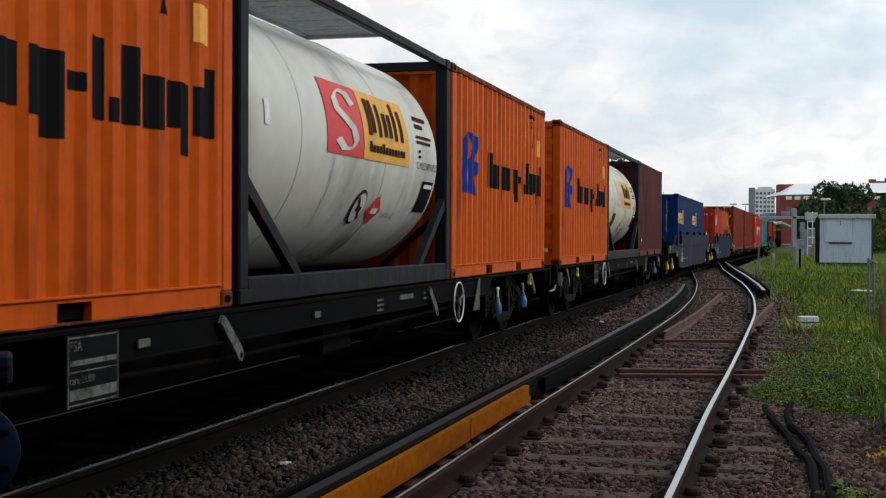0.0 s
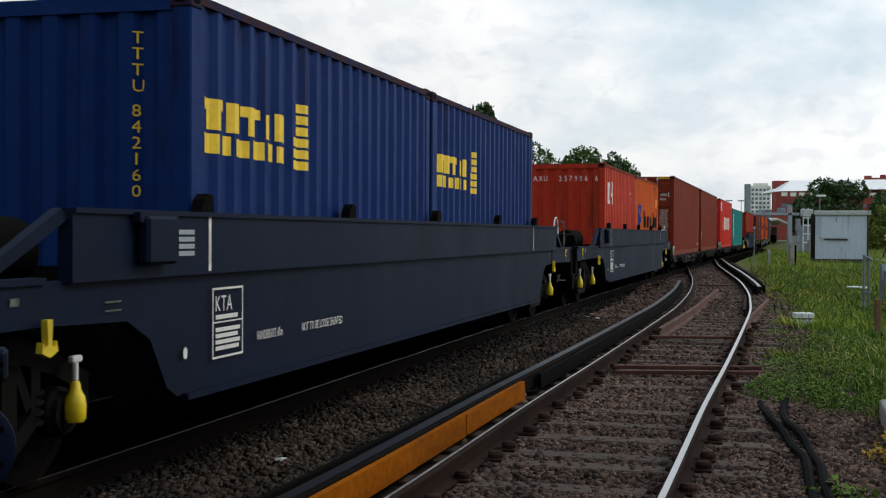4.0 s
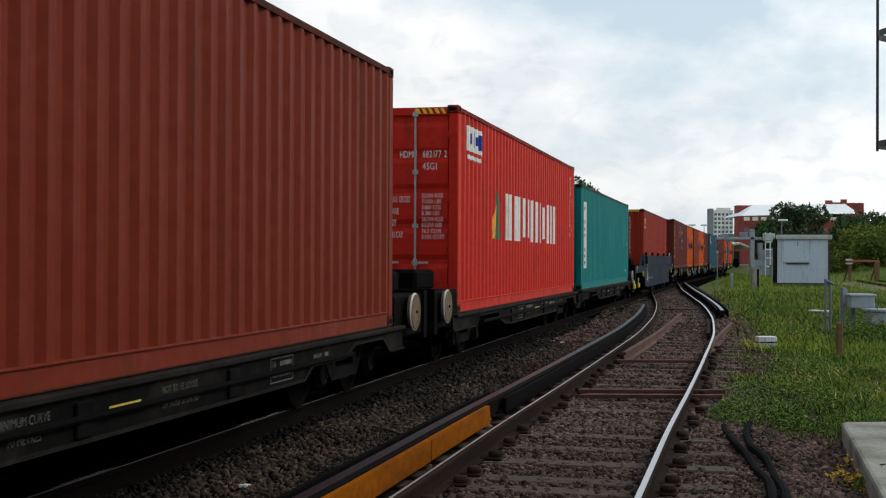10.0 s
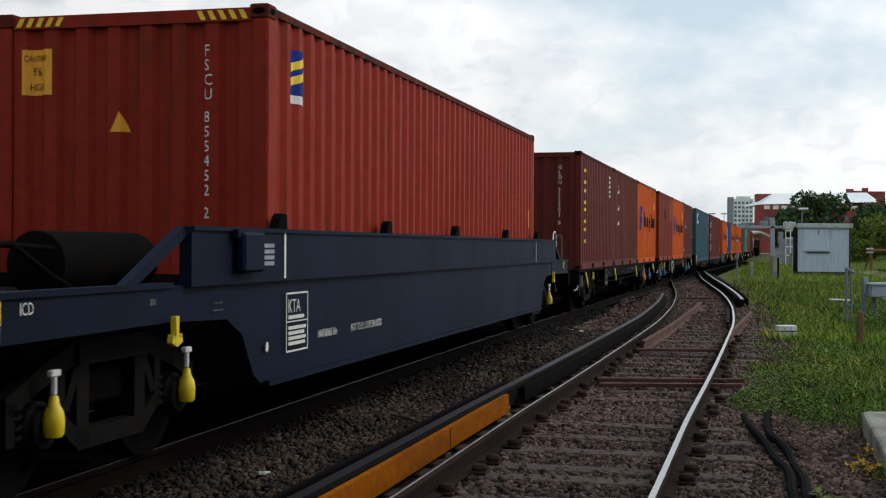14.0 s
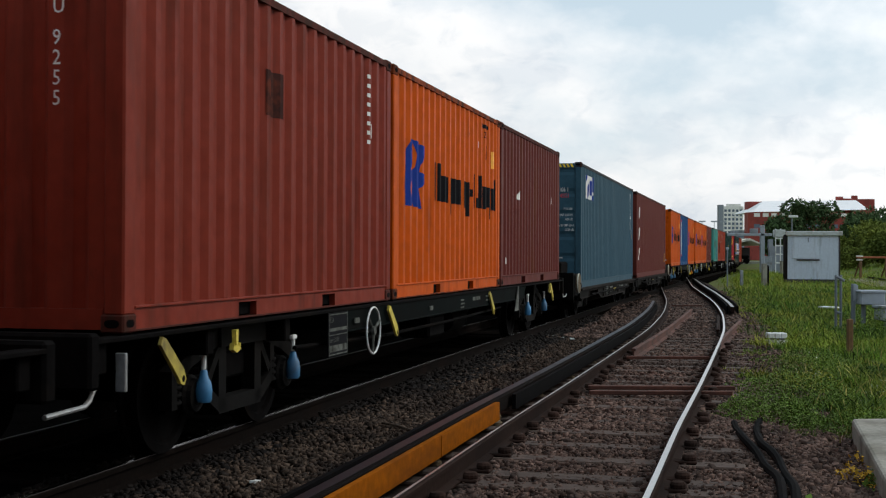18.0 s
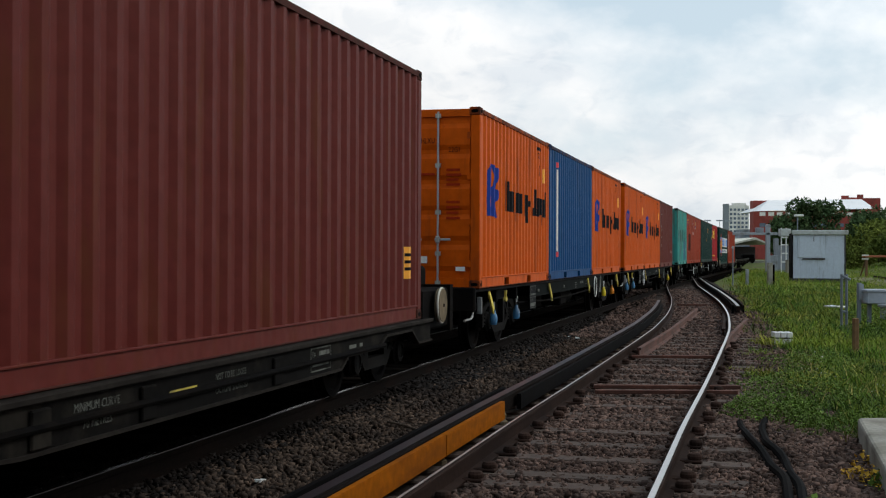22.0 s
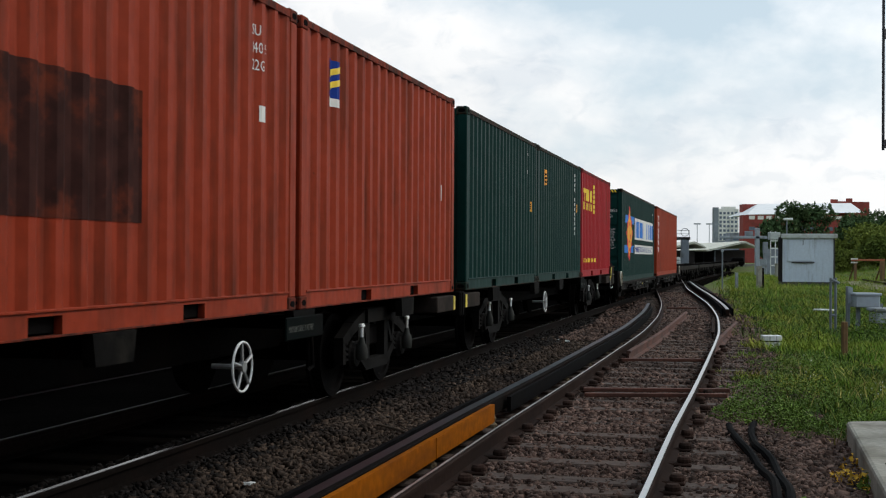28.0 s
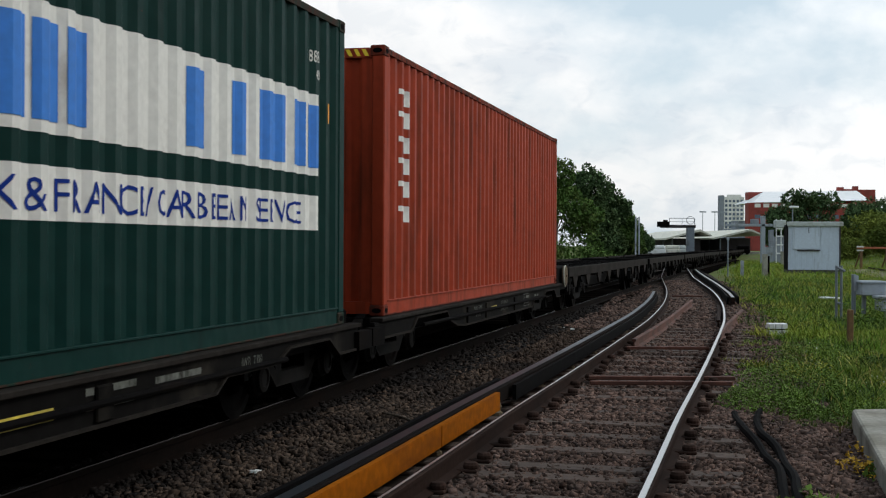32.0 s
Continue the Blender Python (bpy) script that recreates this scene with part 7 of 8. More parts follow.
for fl in range(4):
    part("window_band", lambda: Form().box(0, 10, -0.1, 0.05, 0, 1.4), M_PANE, low_block, at=(164, 0, 1.5 + fl * 3.3), key="band")

red = thing("brick_office_building", "red brick building with broad white sloping roofs", "building", at=Matrix.Translation((0, 450, 0)) @ Matrix.Diagonal((1, 0.25, 1, 1)))
part("wall", Form().box(109, 154.3, 0, 22, -2, 16.9), M_BRICK, red)
part("gable", Form().box(113.1, 119.0, 70, 90, 10, 21.5), M_BRICK, red, "raised brick end block")
part("gable", Form().box(152.6, 160.2, 70, 90, -2, 22.6), M_BRICK, red, "raised brick end block")
part("parapet", Form().box(145.5, 148.0, 64, 68, 15, 23.4).box(148.0, 151.3, 64, 68, 15, 22.7).box(151.3, 153.4, 64, 68, 15, 23.8), M_BRICK, red, "stepped brick plant room")
part("roof", Form().add([(110.4, -0.8, 17.0), (152.2, -0.8, 18.0), (152.4, 60, 22.05), (118.2, 60, 21.5), (110.4, 120, 17.0), (152.2, 120, 18.0)], [(0, 1, 2, 3), (3, 2, 5, 4), (0, 3, 4), (1, 5, 2)]), M_ROOFWHITE, red, "white sheet roof")
for i in range(13):
    part("window", lambda: Form().box(-1.05, 1.05, -0.15, 0.05, 0, 1.3), M_RENDER, red, at=(112.2 + i * 3.1, 0, 15.3), key="red_window")
    part("window", lambda: None, M_PANE, red, at=(112.2 + i * 3.1, 0, 11.4), key="red_window")

house_label = "low house with a red clay tiled roof behind the train"
for hx, hy, hw, hz in ((-25.5, 85, 9.5, 5.7), (-15.2, 88, 9.0, 6.3)):
    h = thing("house", house_label, "house", at=Matrix.Translation((hx, hy, -0.2)))
    part("wall", Form().box(-hw / 2, hw / 2, 0, 7, 0, hz - 2.0), M_BRICK, h)
    part("roof", Form().add([(-hw / 2 - .4, -.4, hz - 2.1), (hw / 2 + .4, -.4, hz - 2.1), (hw / 2 + .4, 7.4, hz - 2.1), (-hw / 2 - .4, 7.4, hz - 2.1), (-hw / 2 + 2.6, 3.5, hz), (hw / 2 - 2.6, 3.5, hz)],
                            [(0, 1, 5, 4), (1, 2, 5), (2, 3, 4, 5), (3, 0, 4), (3, 2, 1, 0)]), M_ROOFTILE, h, "red clay tiled roof")
    for dx in (-2.4, 2.4):
        part("window", lambda: Form().box(-0.6, 0.6, -0.06, 0.05, 1.2, 2.5), M_PANE, h, at=(dx, 0, 0), key="house_window")

# station beyond the turnout
for cx, cy, wd, z in ((37.0, 190, 7.0, 2.6), (44.5, 190, 7.6, 2.7)):
    can = thing("platform_canopy", "pale pitched station platform canopy on posts", "canopy", at=Matrix.Translation((cx, cy, 0)))
    part("roof", Form().plate([(-wd / 2, z), (wd * 0.25, z + 1.35), (wd / 2, z + 0.5), (wd / 2, z + 0.3), (wd * 0.25, z + 1.05), (-wd / 2, z - 0.25)], 0, 40), M_CANOPY, can, "pale canopy roof")
    part("back_wall", Form().box(-wd * 0.2, wd * 0.4, 5, 35, 0.6, z), M_SHADOWWALL, can, "dark waiting room wall")
    for i in range(5):
        part("post", lambda: Form().tube((0, 0, 0.6), (0, 0, 2.7), 0.1, 8), M_GANTRY, can, at=(-wd * 0.3, 2 + i * 8, 0), key="canopy_post")
    part("platform", Form().box(-wd / 2, wd / 2, -4, 60, -0.4, 0.6), M_CONC, can)

gantry = thing("signal_gantry", "grey steel signal gantry arm with a railed walkway", "railway signal", at=Matrix.Translation((0, 130, 0)))
part("mast", Form().cham(25.1, 25.87, -0.3, 0.3, -0.3, 3.5, 0.04), M_GANTRY, gantry)
part("arm", Form().cham(22.4, 26.0, -0.3, 0.3, 3.3, 3.62, 0.03), M_SHADOWWALL, gantry)
part("signal_head", Form().cham(22.0, 23.3, -0.35, -0.3, 3.4, 3.95, 0.03).box(22.7, 23.1, -0.3, 0.2, 3.6, 4.12), M_DARK, gantry)
part("handrail", Form().pipe([(23.3, -0.2, 3.6), (23.3, -0.2, 4.3), (25.9, -0.2, 4.3), (25.9, -0.2, 3.6)], 0.03).tube((23.3, -0.2, 3.95), (25.9, -0.2, 3.95), 0.02).tube((24.6, -0.2, 3.6), (24.6, -0.2, 4.3), 0.02), M_GANTRY, gantry)
part("cage_hoop", Form().ring((25.5, 0, 4.1), (0, 1, 0), 0.4, 0.03, 20, 6), M_GANTRY, gantry)

gantry2 = thing("signal_gantry", "grey steel signal post with arm and white ladder frame", "railway signal", at=Matrix.Translation((0, 118, 0)))
part("mast", Form().cham(29.72, 30.12, -0.2, 0.2, -0.3, 4.3, 0.04), M_GREYBOX, gantry2)
part("arm", Form().cham(26.4, 30.8, -0.2, 0.2, 3.3, 3.55, 0.03), M_GREYBOX, gantry2)
part("cabinet", Form().cham(28.8, 29.5, -0.2, 0.3, 3.55, 4.0, 0.03), M_GREYWALL, gantry2)
part("cabinet", Form().cham(30.5, 30.9, -0.2, 0.3, 1.9, 3.0, 0.03), M_GREYWALL, gantry2)
for dx in (31.1, 31.55):
    part("ladder_stile", lambda: Form().tube((0, 0, -0.2), (0, 0, 4.0), 0.05, 8), M_PLASTIC, gantry2, at=(dx, -0.3, 0), key="g2stile")
for z in (0.8, 1.6, 2.4, 3.1, 3.7):
    part("ladder_rung", lambda: Form().cham(31.05, 31.75, -0.33, -0.27, -0.06, 0.06, 0.02), M_PLASTIC, gantry2, at=(0, 0, z), key="g2rung")
part("platform_box", Form().cham(31.0, 32.0, -0.4, 0.4, 3.2, 3.9, 0.05), M_HUTTRIM, gantry2)

for x, y, h, w, m, lab in ((31.4, 122, 1.6, 0.8, M_GREYBOX, "grey lineside equipment cabinet"),
                           (33.2, 124, 2.6, 2.2, M_GREYWALL, "grey lineside equipment building"), (30.3, 112, 1.2, 0.5, M_CONC, "pale concrete lineside cabinet")):
    cb = thing("lineside_cabinet", lab, "cabinet", at=Matrix.Translation((x, y, -0.25)))
    part("body", Form().cham(-w / 2, w / 2, -0.3, 0.3, 0, h, 0.03), m, cb)
    part("roof", Form().cham(-w / 2 - 0.05, w / 2 + 0.05, -0.36, 0.36, h - 0.02, h + 0.06, 0.02), m, cb)
for x, y, h in ((16.8, 110, 4.2), (17.25, 111, 4.2)):
    tagged(part("lineside_mast", Form().tube((0, 0, 0), (0, 0, h), 0.07, 10), M_GREYBOX, at=(x, y, -0.2)), "thin pale lineside mast", "mast")
for x, y in ((38.6, 300), (40.4, 300), (42.0, 302)):
    fm = thing("floodlight_mast", "thin distant floodlight mast", "mast", at=Matrix.Translation((x * 1.6, y, 0)))
    part("pole", Form().tube((0, 0, 0), (0, 0, 9.5), 0.08, 6), M_GREYBOX, fm)
    part("lamp_bar", Form().box(-0.8, 0.8, -0.1, 0.1, 9.4, 9.7), M_GREYBOX, fm)
car_label = "small distant parked van seen between the trees"
for x, y, m in ((25.3, 150, M_PLASTIC), (27.4, 152, M_CANOPY), (23.9, 158, M_BRICK), (29.3, 158, M_HUTTRIM), (42.6, 180, M_DARK)):
    van = thing("parked_van", car_label, "van", at=Matrix.Translation((x, y, 0.2)) @ Matrix.Scale(0.7, 4))
    part("body", Form().cham(-1.6, 1.6, -0.9, 0.9, 0.35, 1.2, 0.15).cham(-0.9, 1.5, -0.85, 0.85, 1.15, 1.9, 0.2), m, van)
    for wx in (-1.0, 1.0):
        part("wheel", lambda: Form().turned([(-0.95, 0.3), (-0.7, 0.3)], (0, 0, 0.3), "y", 14), M_RUBBER, van, at=(wx, 0, 0), key="van_wheel")

# plain unseen brick walls added behind and beside the camera to block sky light
wall = thing("shade_wall_south", "unseen plain brick wall added behind the camera to block sky light", "wall", kind="structure")
part("wall", Form().box(-3.5, 45, -9.6, -9.2, -0.4, 6.5), M_BRICK, wall)
part("coping", Form().cham(-3.55, 45.05, -9.7, -9.1, 6.5, 6.65, 0.03), M_CONC, wall)
# also added out of view: keeps low sky light off the train's side
wall = thing("shade_wall_east", "unseen plain brick wall added beside the camera to block sky light", "wall", kind="structure")
part("wall", Form().box(7.0, 7.4, -9.2, 6.2, -0.4, 6.5), M_BRICK, wall)
part("coping", Form().cham(6.9, 7.5, -9.1, 6.25, 6.5, 6.65, 0.03), M_CONC, wall)


# ================= the train, front to back =================
BROWN = "dark red-brown corrugated steel container"
TWENTY, FORTY, HIGH = 6.058, 12.192, 2.896


def code_down(c, L, txt, x, z, size=0.1, material=M_WHITE, side=False):
    (on_side if side else on_end)(c, L, "container_number", words(txt, x, z, size, 0.9, down=True), material, "white container number")


def caution(c, L, x, z, w=0.2, h=0.34, side=True):
    kn, place = (side_knots(L), side_place(-1)) if side else (END_KNOTS, end_place(L))
    painted("caution_label", rect(x, x + w, z, z + h), kn, place, M_AMBER, c, "yellow caution label")
    painted("caution_text", smudge_lines(x + w * .2, z + h * .7, [w * .6] * 3, h * .1, 2.2), kn, place, M_BLACK, c, proud=0.008)


def triangle(c, L, x, z, s=0.2, side=True):
    (on_side if side else on_end)(c, L, "warning_triangle", [[(x, z), (x + s, z), (x + s / 2, z + s)]], M_AMBER, "yellow warning triangle")


def low_load(u, paint, label, near, base=0.708, H=HIGH):
    return container(u, FORTY, H, base, paint, near, label=label)


def door_data(c, L, H, code, number, lines=True, material=M_WHITE, weights=(), names=("MAX GROSS", "TARE", "NET", "CU CAP")):
    on_door(c, L, "container_number", words(code, 0.37, 2.17, 0.10, 0.62) + words(number, 0.70, 2.17, 0.10, 0.66) + words("45G1", 0.70, 2.0, 0.10, 0.72), material, "white container number")
    if lines:
        t = []
        for k, name in enumerate(names):
            z = 1.72 - 0.205 * k
            if weights:
                z = 1.545 - 0.165 * k
                t += words(name, 0.23, z, 0.092, 0.40) + words(weights[k][0], 0.69, z + 0.065, 0.060, 0.74) + words(weights[k][1], 0.69, z - 0.016, 0.060, 0.74)
            else:
                t += words(name, 0.27, z, 0.055, 0.58)
                for x, a, b in ((0.70, 0.08, 0.08), (0.80, 0.07, 0.09), (0.91, 0.08, 0.06)):
                    t += smudge_lines(x, z + 0.045, [a, b], 0.035, 2.1)
        on_door(c, L, "data_text", t, material)


# two flat wagons of orange boxes and tanks
flat_wagon(3.46, 12.41, lever=M_DATA, colours=(M_BOTTLE_BLUE, None, M_BOTTLE_BLUE, M_BOTTLE_BLUE))
orange_box(3.46)
tank(9.63)
orange_box(15.80)
flat_wagon(23.33, 5.18, lever=M_DATA, colours=(None, None, None, M_BOTTLE_BLUE))
orange_box(23.33, "door")
tank(29.50, second=True)
c = plain_box(35.67, "wine", "maroon corrugated steel container with worn corner posts")
on_side(c, TWENTY, "marking", rect(2.3, 2.36, 1.46, 1.58) + rect(-2.38, -2.32, 0.40, 0.48) + rect(-2.40, -2.34, 0.28, 0.36) + smudge_lines(2.05, 2.0, [0.06] * 4, 0.05, 2), M_WHITE)

# pocket wagons
pocket_wagon(47.48)
LOGO_BARS = [(0, .36, 1.22, 1.5), (.1, .26, .72, 1.22), (.42, .6, .72, 1.5), (.66, 1.0, 1.22, 1.5), (.75, .92, .72, 1.22), (1.06, 1.2, .72, 1.4), (1.28, 1.5, .72, 1.5),
             (0, .24, .12, .62), (.3, .46, .12, .62), (.52, .76, .12, .58), (.82, 1.04, .12, .62), (1.1, 1.26, .12, .62), (1.3, 1.5, .12, .58)] + [(1.62, 2.0, .34 * k, .34 * k + .26) for k in range(3)] + [(1.68, 1.94, .34 * k, .34 * k + .26) for k in range(3, 6)]
for k, u in enumerate((47.48, 53.65)):
    c = plain_box(u, "navy", "navy blue corrugated container with yellow logo strokes", base=0.5)
    on_side(c, TWENTY, "logo", bars(LOGO_BARS, -2.8, 1.49, 1.02, 0.275), M_YELLOW, "yellow logo strokes")
    code_down(c, TWENTY, "TTTU 842160", 0.77, 2.25, 0.085, M_YELLOW)
pocket_wagon(68.23)
c = plain_box(68.23, "coral", "coral red corrugated container with white logo blocks", base=0.5)
on_side(c, TWENTY, "logo", bars([(0, .28, 0, 1.4), (.28, .6, 1.15, 1.4), (.28, .6, 0, .25), (.7, .95, .5, 1.5), (.95, 1.2, .5, .75), (1.1, 1.35, 0, 1.5)], -2.4, 1.68, 0.6, 0.35), M_WHITE, "white logo blocks")
on_end(c, TWENTY, "container_number", sum((words(ch, -0.55 + 0.118 * k, 2.18, 0.125, 0.8) for k, ch in enumerate("CAXU  257906 6") if ch != " "), []), M_WHITE, "white container number")
on_side(c, TWENTY, "container_number", words("U 579 5", 1.75, 2.0, 0.1, 0.8) + words("22G1", 2.0, 1.86, 0.08, 0.8) + rect(1.8, 1.86, 1.5, 1.6), M_WHITE)
orange_box(74.40, base=0.5, label="orange steel container half sunk in a pocket wagon", name_z=1.17)

# low-deck twins
low_wagon(86.22, True)
c = low_load(86.22, "brown", "red-brown high container with grey lock rods on its doors", "door")
door_data(c, FORTY, HIGH, "TCLU", "165321 9", weights=(("32.500 KGS", "71.650 LBS"), ("3.840 KGS", "8.460 LBS"), ("28.660 KGS", "63.190 LBS"), ("76.4 CU.M", "2.700 CU.FT")))
on_door(c, FORTY, "check_frame", rect(1.0, 1.008, 2.14, 2.31) + rect(1.078, 1.086, 2.14, 2.31) + rect(1.0, 1.086, 2.14, 2.15) + rect(1.0, 1.086, 2.30, 2.31), M_WHITE)
on_door(c, FORTY, "logo", rect(-0.55, -0.22, 2.03, 2.36), M_REDPAINT, "red logo plate")
on_door(c, FORTY, "logo_strip", rect(-0.55, -0.22, 1.98, 2.03), M_WHITE)
on_door(c, FORTY, "notice", rect(0.76, 0.92, 0.75, 0.95), M_WHITE)
painted("logo_mark", bars([(.2, .5, 0, 1), (1.0, 1.24, 0, .9), (1.6, 1.84, 0, .9), (2.1, 2.34, 0, 1)], -0.53, 2.13, 0.105, 0.12), None, lambda a, d, z: (-FORTY / 2 + 0.018 + d, -a, z), M_WHITE, c)
on_door(c, FORTY, "warning_triangle", [[(-0.48, 1.23), (-0.27, 1.23), (-0.37, 1.43)]], M_AMBER)
on_door(c, FORTY, "round_mark", [[(-0.78 + 0.07 * math.cos(a * .5236), 2.44 + 0.09 * math.sin(a * .5236)) for a in range(12)]], M_GREYBOX)
caution(c, FORTY, 5.62, 0.62, 0.16, 0.3)
caution(c, FORTY, 5.62, 1.9, 0.14, 0.22)
triangle(c, FORTY, 5.6, 1.3, 0.24)
on_side(c, FORTY, "container_number", words("TCLU 165321 9", 5.32, 2.5, 0.10, 0.9, down=True), M_WHITE)
on_side(c, FORTY, "notice", rect(5.2, 5.3, 0.3, 0.4), M_WHITE)
low_wagon(99.76, False)
c = low_load(99.76, "brown", "red-brown high container with a blank corrugated end", "panel")
code_down(c, FORTY, "TCLU 663434 0", 0.73, 2.5, 0.085)
caution(c, FORTY, -5.8, 0.58, 0.16, 0.3)
low_wagon(115.34, True)
c = low_load(115.34, "red", "bright red high container with white lettering and green emblem", "door")
door_data(c, FORTY, HIGH, "HDMU", "682177 2", weights=(("32.500 KGS", "71.650 LBS"), ("3.800 KGS", "8.380 LBS"), ("28.700 KGS", "63.270 LBS"), ("76.3 CU.M", "2.695 CU.FT")))
on_side(c, FORTY, "lettering", bars([(0, .24, 0, 1), (.48, .72, 0, 1), (.95, 1.24, 0, 1), (1.4, 1.68, 0, 1), (1.9, 2.14, .1, 1), (2.43, 2.67, .1, 1),
                                     (2.9, 3.14, 0, 1), (3.48, 3.72, 0, 1), (3.95, 4.19, 0, 1), (4.48, 4.72, .1, .9), (6.0, 6.24, 0, 1)], -2.5, 1.07, 0.914, 0.78)
        + rect(2.04, 2.30, 1.07, 1.85) + rect(2.48, 2.74, 1.07, 1.85), M_WHITE, "white lettering")
on_side(c, FORTY, "emblem", [[(-3.42, 1.08), (-2.86, 1.08), (-3.0, 1.6), (-3.22, 1.92), (-3.34, 1.5)]], M_GREENPAINT, "green emblem")
on_top(c, FORTY, "emblem_flash", [[(-3.66, 1.08), (-3.42, 1.08), (-3.34, 1.5), (-3.26, 1.75), (-3.48, 1.4)]], M_AMBER)
on_side(c, FORTY, "sticker", rect(-5.42, -4.30, 2.32, 2.68), M_WHITE, "white sticker")
on_top(c, FORTY, "sticker_mark", bars([(0, .35, .2, .8), (.5, .75, 0, .9), (.95, 1.3, .2, .7), (1.5, 1.8, 0, .9)], -5.28, 2.38, 0.46, 0.26), M_BLUE)
on_side(c, FORTY, "sticker_text", smudge_lines(-5.4, 2.2, [0.9], 0.06), M_WHITE)
on_side(c, FORTY, "container_number", words("HDMU 682177 2", 5.5, 2.55, 0.09, 0.9, down=True), M_WHITE)
triangle(c, FORTY, 5.6, 1.4, 0.24)
caution(c, FORTY, 5.62, 1.9, 0.14, 0.22)
low_wagon(128.88, False)
c = container(128.88, FORTY, 2.591, 0.708, "teal", "panel", label="teal green corrugated container with a white name strip")
on_side(c, FORTY, "name_strip", rect(-5.48, -5.06, 0.53, 2.18), M_WHITE, "white vertical name strip")
on_side(c, FORTY, "name_mark", sum((rect(-5.40, -5.16, 1.98 - 0.17 * k, 2.06 - 0.17 * k) + rect(-5.34, -5.26, 1.94 - 0.17 * k, 2.06 - 0.17 * k) for k in range(9) if k not in (1, 5)), []), M_BLACK)
code_down(c, FORTY, "DFSU 426110 3", 0.73, 2.2, 0.08)
on_side(c, FORTY, "notice", rect(5.2, 5.28, 0.32, 0.42) + rect(5.3, 5.36, 1.2, 1.3) + rect(5.7, 5.74, 2.2, 2.4), M_WHITE)
triangle(c, FORTY, 5.6, 1.2, 0.22)

pocket_wagon(147.15)
c = container(147.15, FORTY, HIGH, 0.5, "oxide", "panel", label="oxide red high container in a pocket wagon")
code_down(c, FORTY, "FSCU 855452 2", 0.65, 2.5, 0.092)
on_end(c, FORTY, "caution_label", rect(-0.99, -0.71, 2.22, 2.60), M_AMBER, "yellow caution label")
painted("caution_text", words("CAUTION", -0.97, 2.50, 0.055, 0.58) + words("9'6", -0.91, 2.38, 0.08, 0.6) + words("HIGH", -0.93, 2.26, 0.06, 0.7), END_KNOTS, end_place(FORTY), M_BLACK, c, proud=0.008)
triangle(c, FORTY, -0.18, 1.9, 0.17, side=False)
on_side(c, FORTY, "sticker", rect(-5.54, -5.20, 2.24, 2.62), M_BLUE, "blue and yellow sticker")
on_top(c, FORTY, "sticker_flash", [[(-5.54, 2.42), (-5.20, 2.52), (-5.20, 2.59), (-5.54, 2.49)], [(-5.54, 2.30), (-5.20, 2.40), (-5.20, 2.47), (-5.54, 2.37)]], M_YELLOW)
on_side(c, FORTY, "sticker_base", rect(-5.54, -5.20, 2.17, 2.24), M_WHITE)
caution(c, FORTY, 5.6, 1.3, 0.16, 0.3)
on_side(c, FORTY, "notice", rect(5.55, 5.7, 0.7, 1.05), M_WHITE)

# two flat wagons of twenties
flat_wagon(165.08, None, colours=(None, None, M_BOTTLE_ORANGE, M_BOTTLE_BLUE))
c = plain_box(165.08, "maroon", "maroon corrugated container with tall yellow strokes")
on_side(c, TWENTY, "name_mark", sum((rect(-2.43, -2.07, z, z + .07) + rect(-2.43, -2.07, z + .26, z + .33) for z in (1.91, 1.46, 1.04, 0.60)), []), M_YELLOW, "tall yellow strokes")
code_down(c, TWENTY, "GLDU 355501 0", 0.71, 2.2, 0.085)
on_side(c, TWENTY, "container_number", smudge_lines(1.95, 2.25, [0.28] * 5, 0.06, 2.0), M_WHITE)
c = plain_box(171.25, "maroon", "maroon corrugated container with broken white strokes")
on_side(c, TWENTY, "name_mark", sum(([[(-2.12, z), (-1.8, z), (-1.9, z + .2)]] for z in (1.95, 1.5, 1.1)), []) + rect(-2.25, -2.2, 2.1, 2.2) + rect(2.3, 2.36, 0.4, 0.52), M_WHITE)
orange_box(177.42, label="orange steel container with rust along its base")
flat_wagon(184.91, 5.18, colours=(M_BOTTLE_BLUE,) * 4)
c = plain_box(184.91, "russet", "faded red-brown corrugated container with a dark repair patch")
on_side(c, TWENTY, "repair_patch", rect(-0.62, -0.2, 1.62, 1.99), M_PATCH)
code_down(c, TWENTY, "GSTU 9255", 0.7, 2.4, 0.1)
on_side(c, TWENTY, "marking", rect(2.35, 2.43, 1.7, 1.85) + smudge_lines(2.2, 2.3, [0.07] * 8, 0.04, 2.4), M_WHITE)
orange_box(191.08)
c = plain_box(197.25, "maroon", "faded maroon corrugated container with a torn white label")
on_side(c, TWENTY, "torn_label", [[(-1.62, 1.44), (-1.34, 1.42), (-1.36, 1.6), (-1.46, 1.54)]], M_WHITE)
on_side(c, TWENTY, "marking", rect(2.1, 2.18, 1.5, 1.62) + rect(-2.6, -2.55, 0.35, 0.45), M_WHITE)

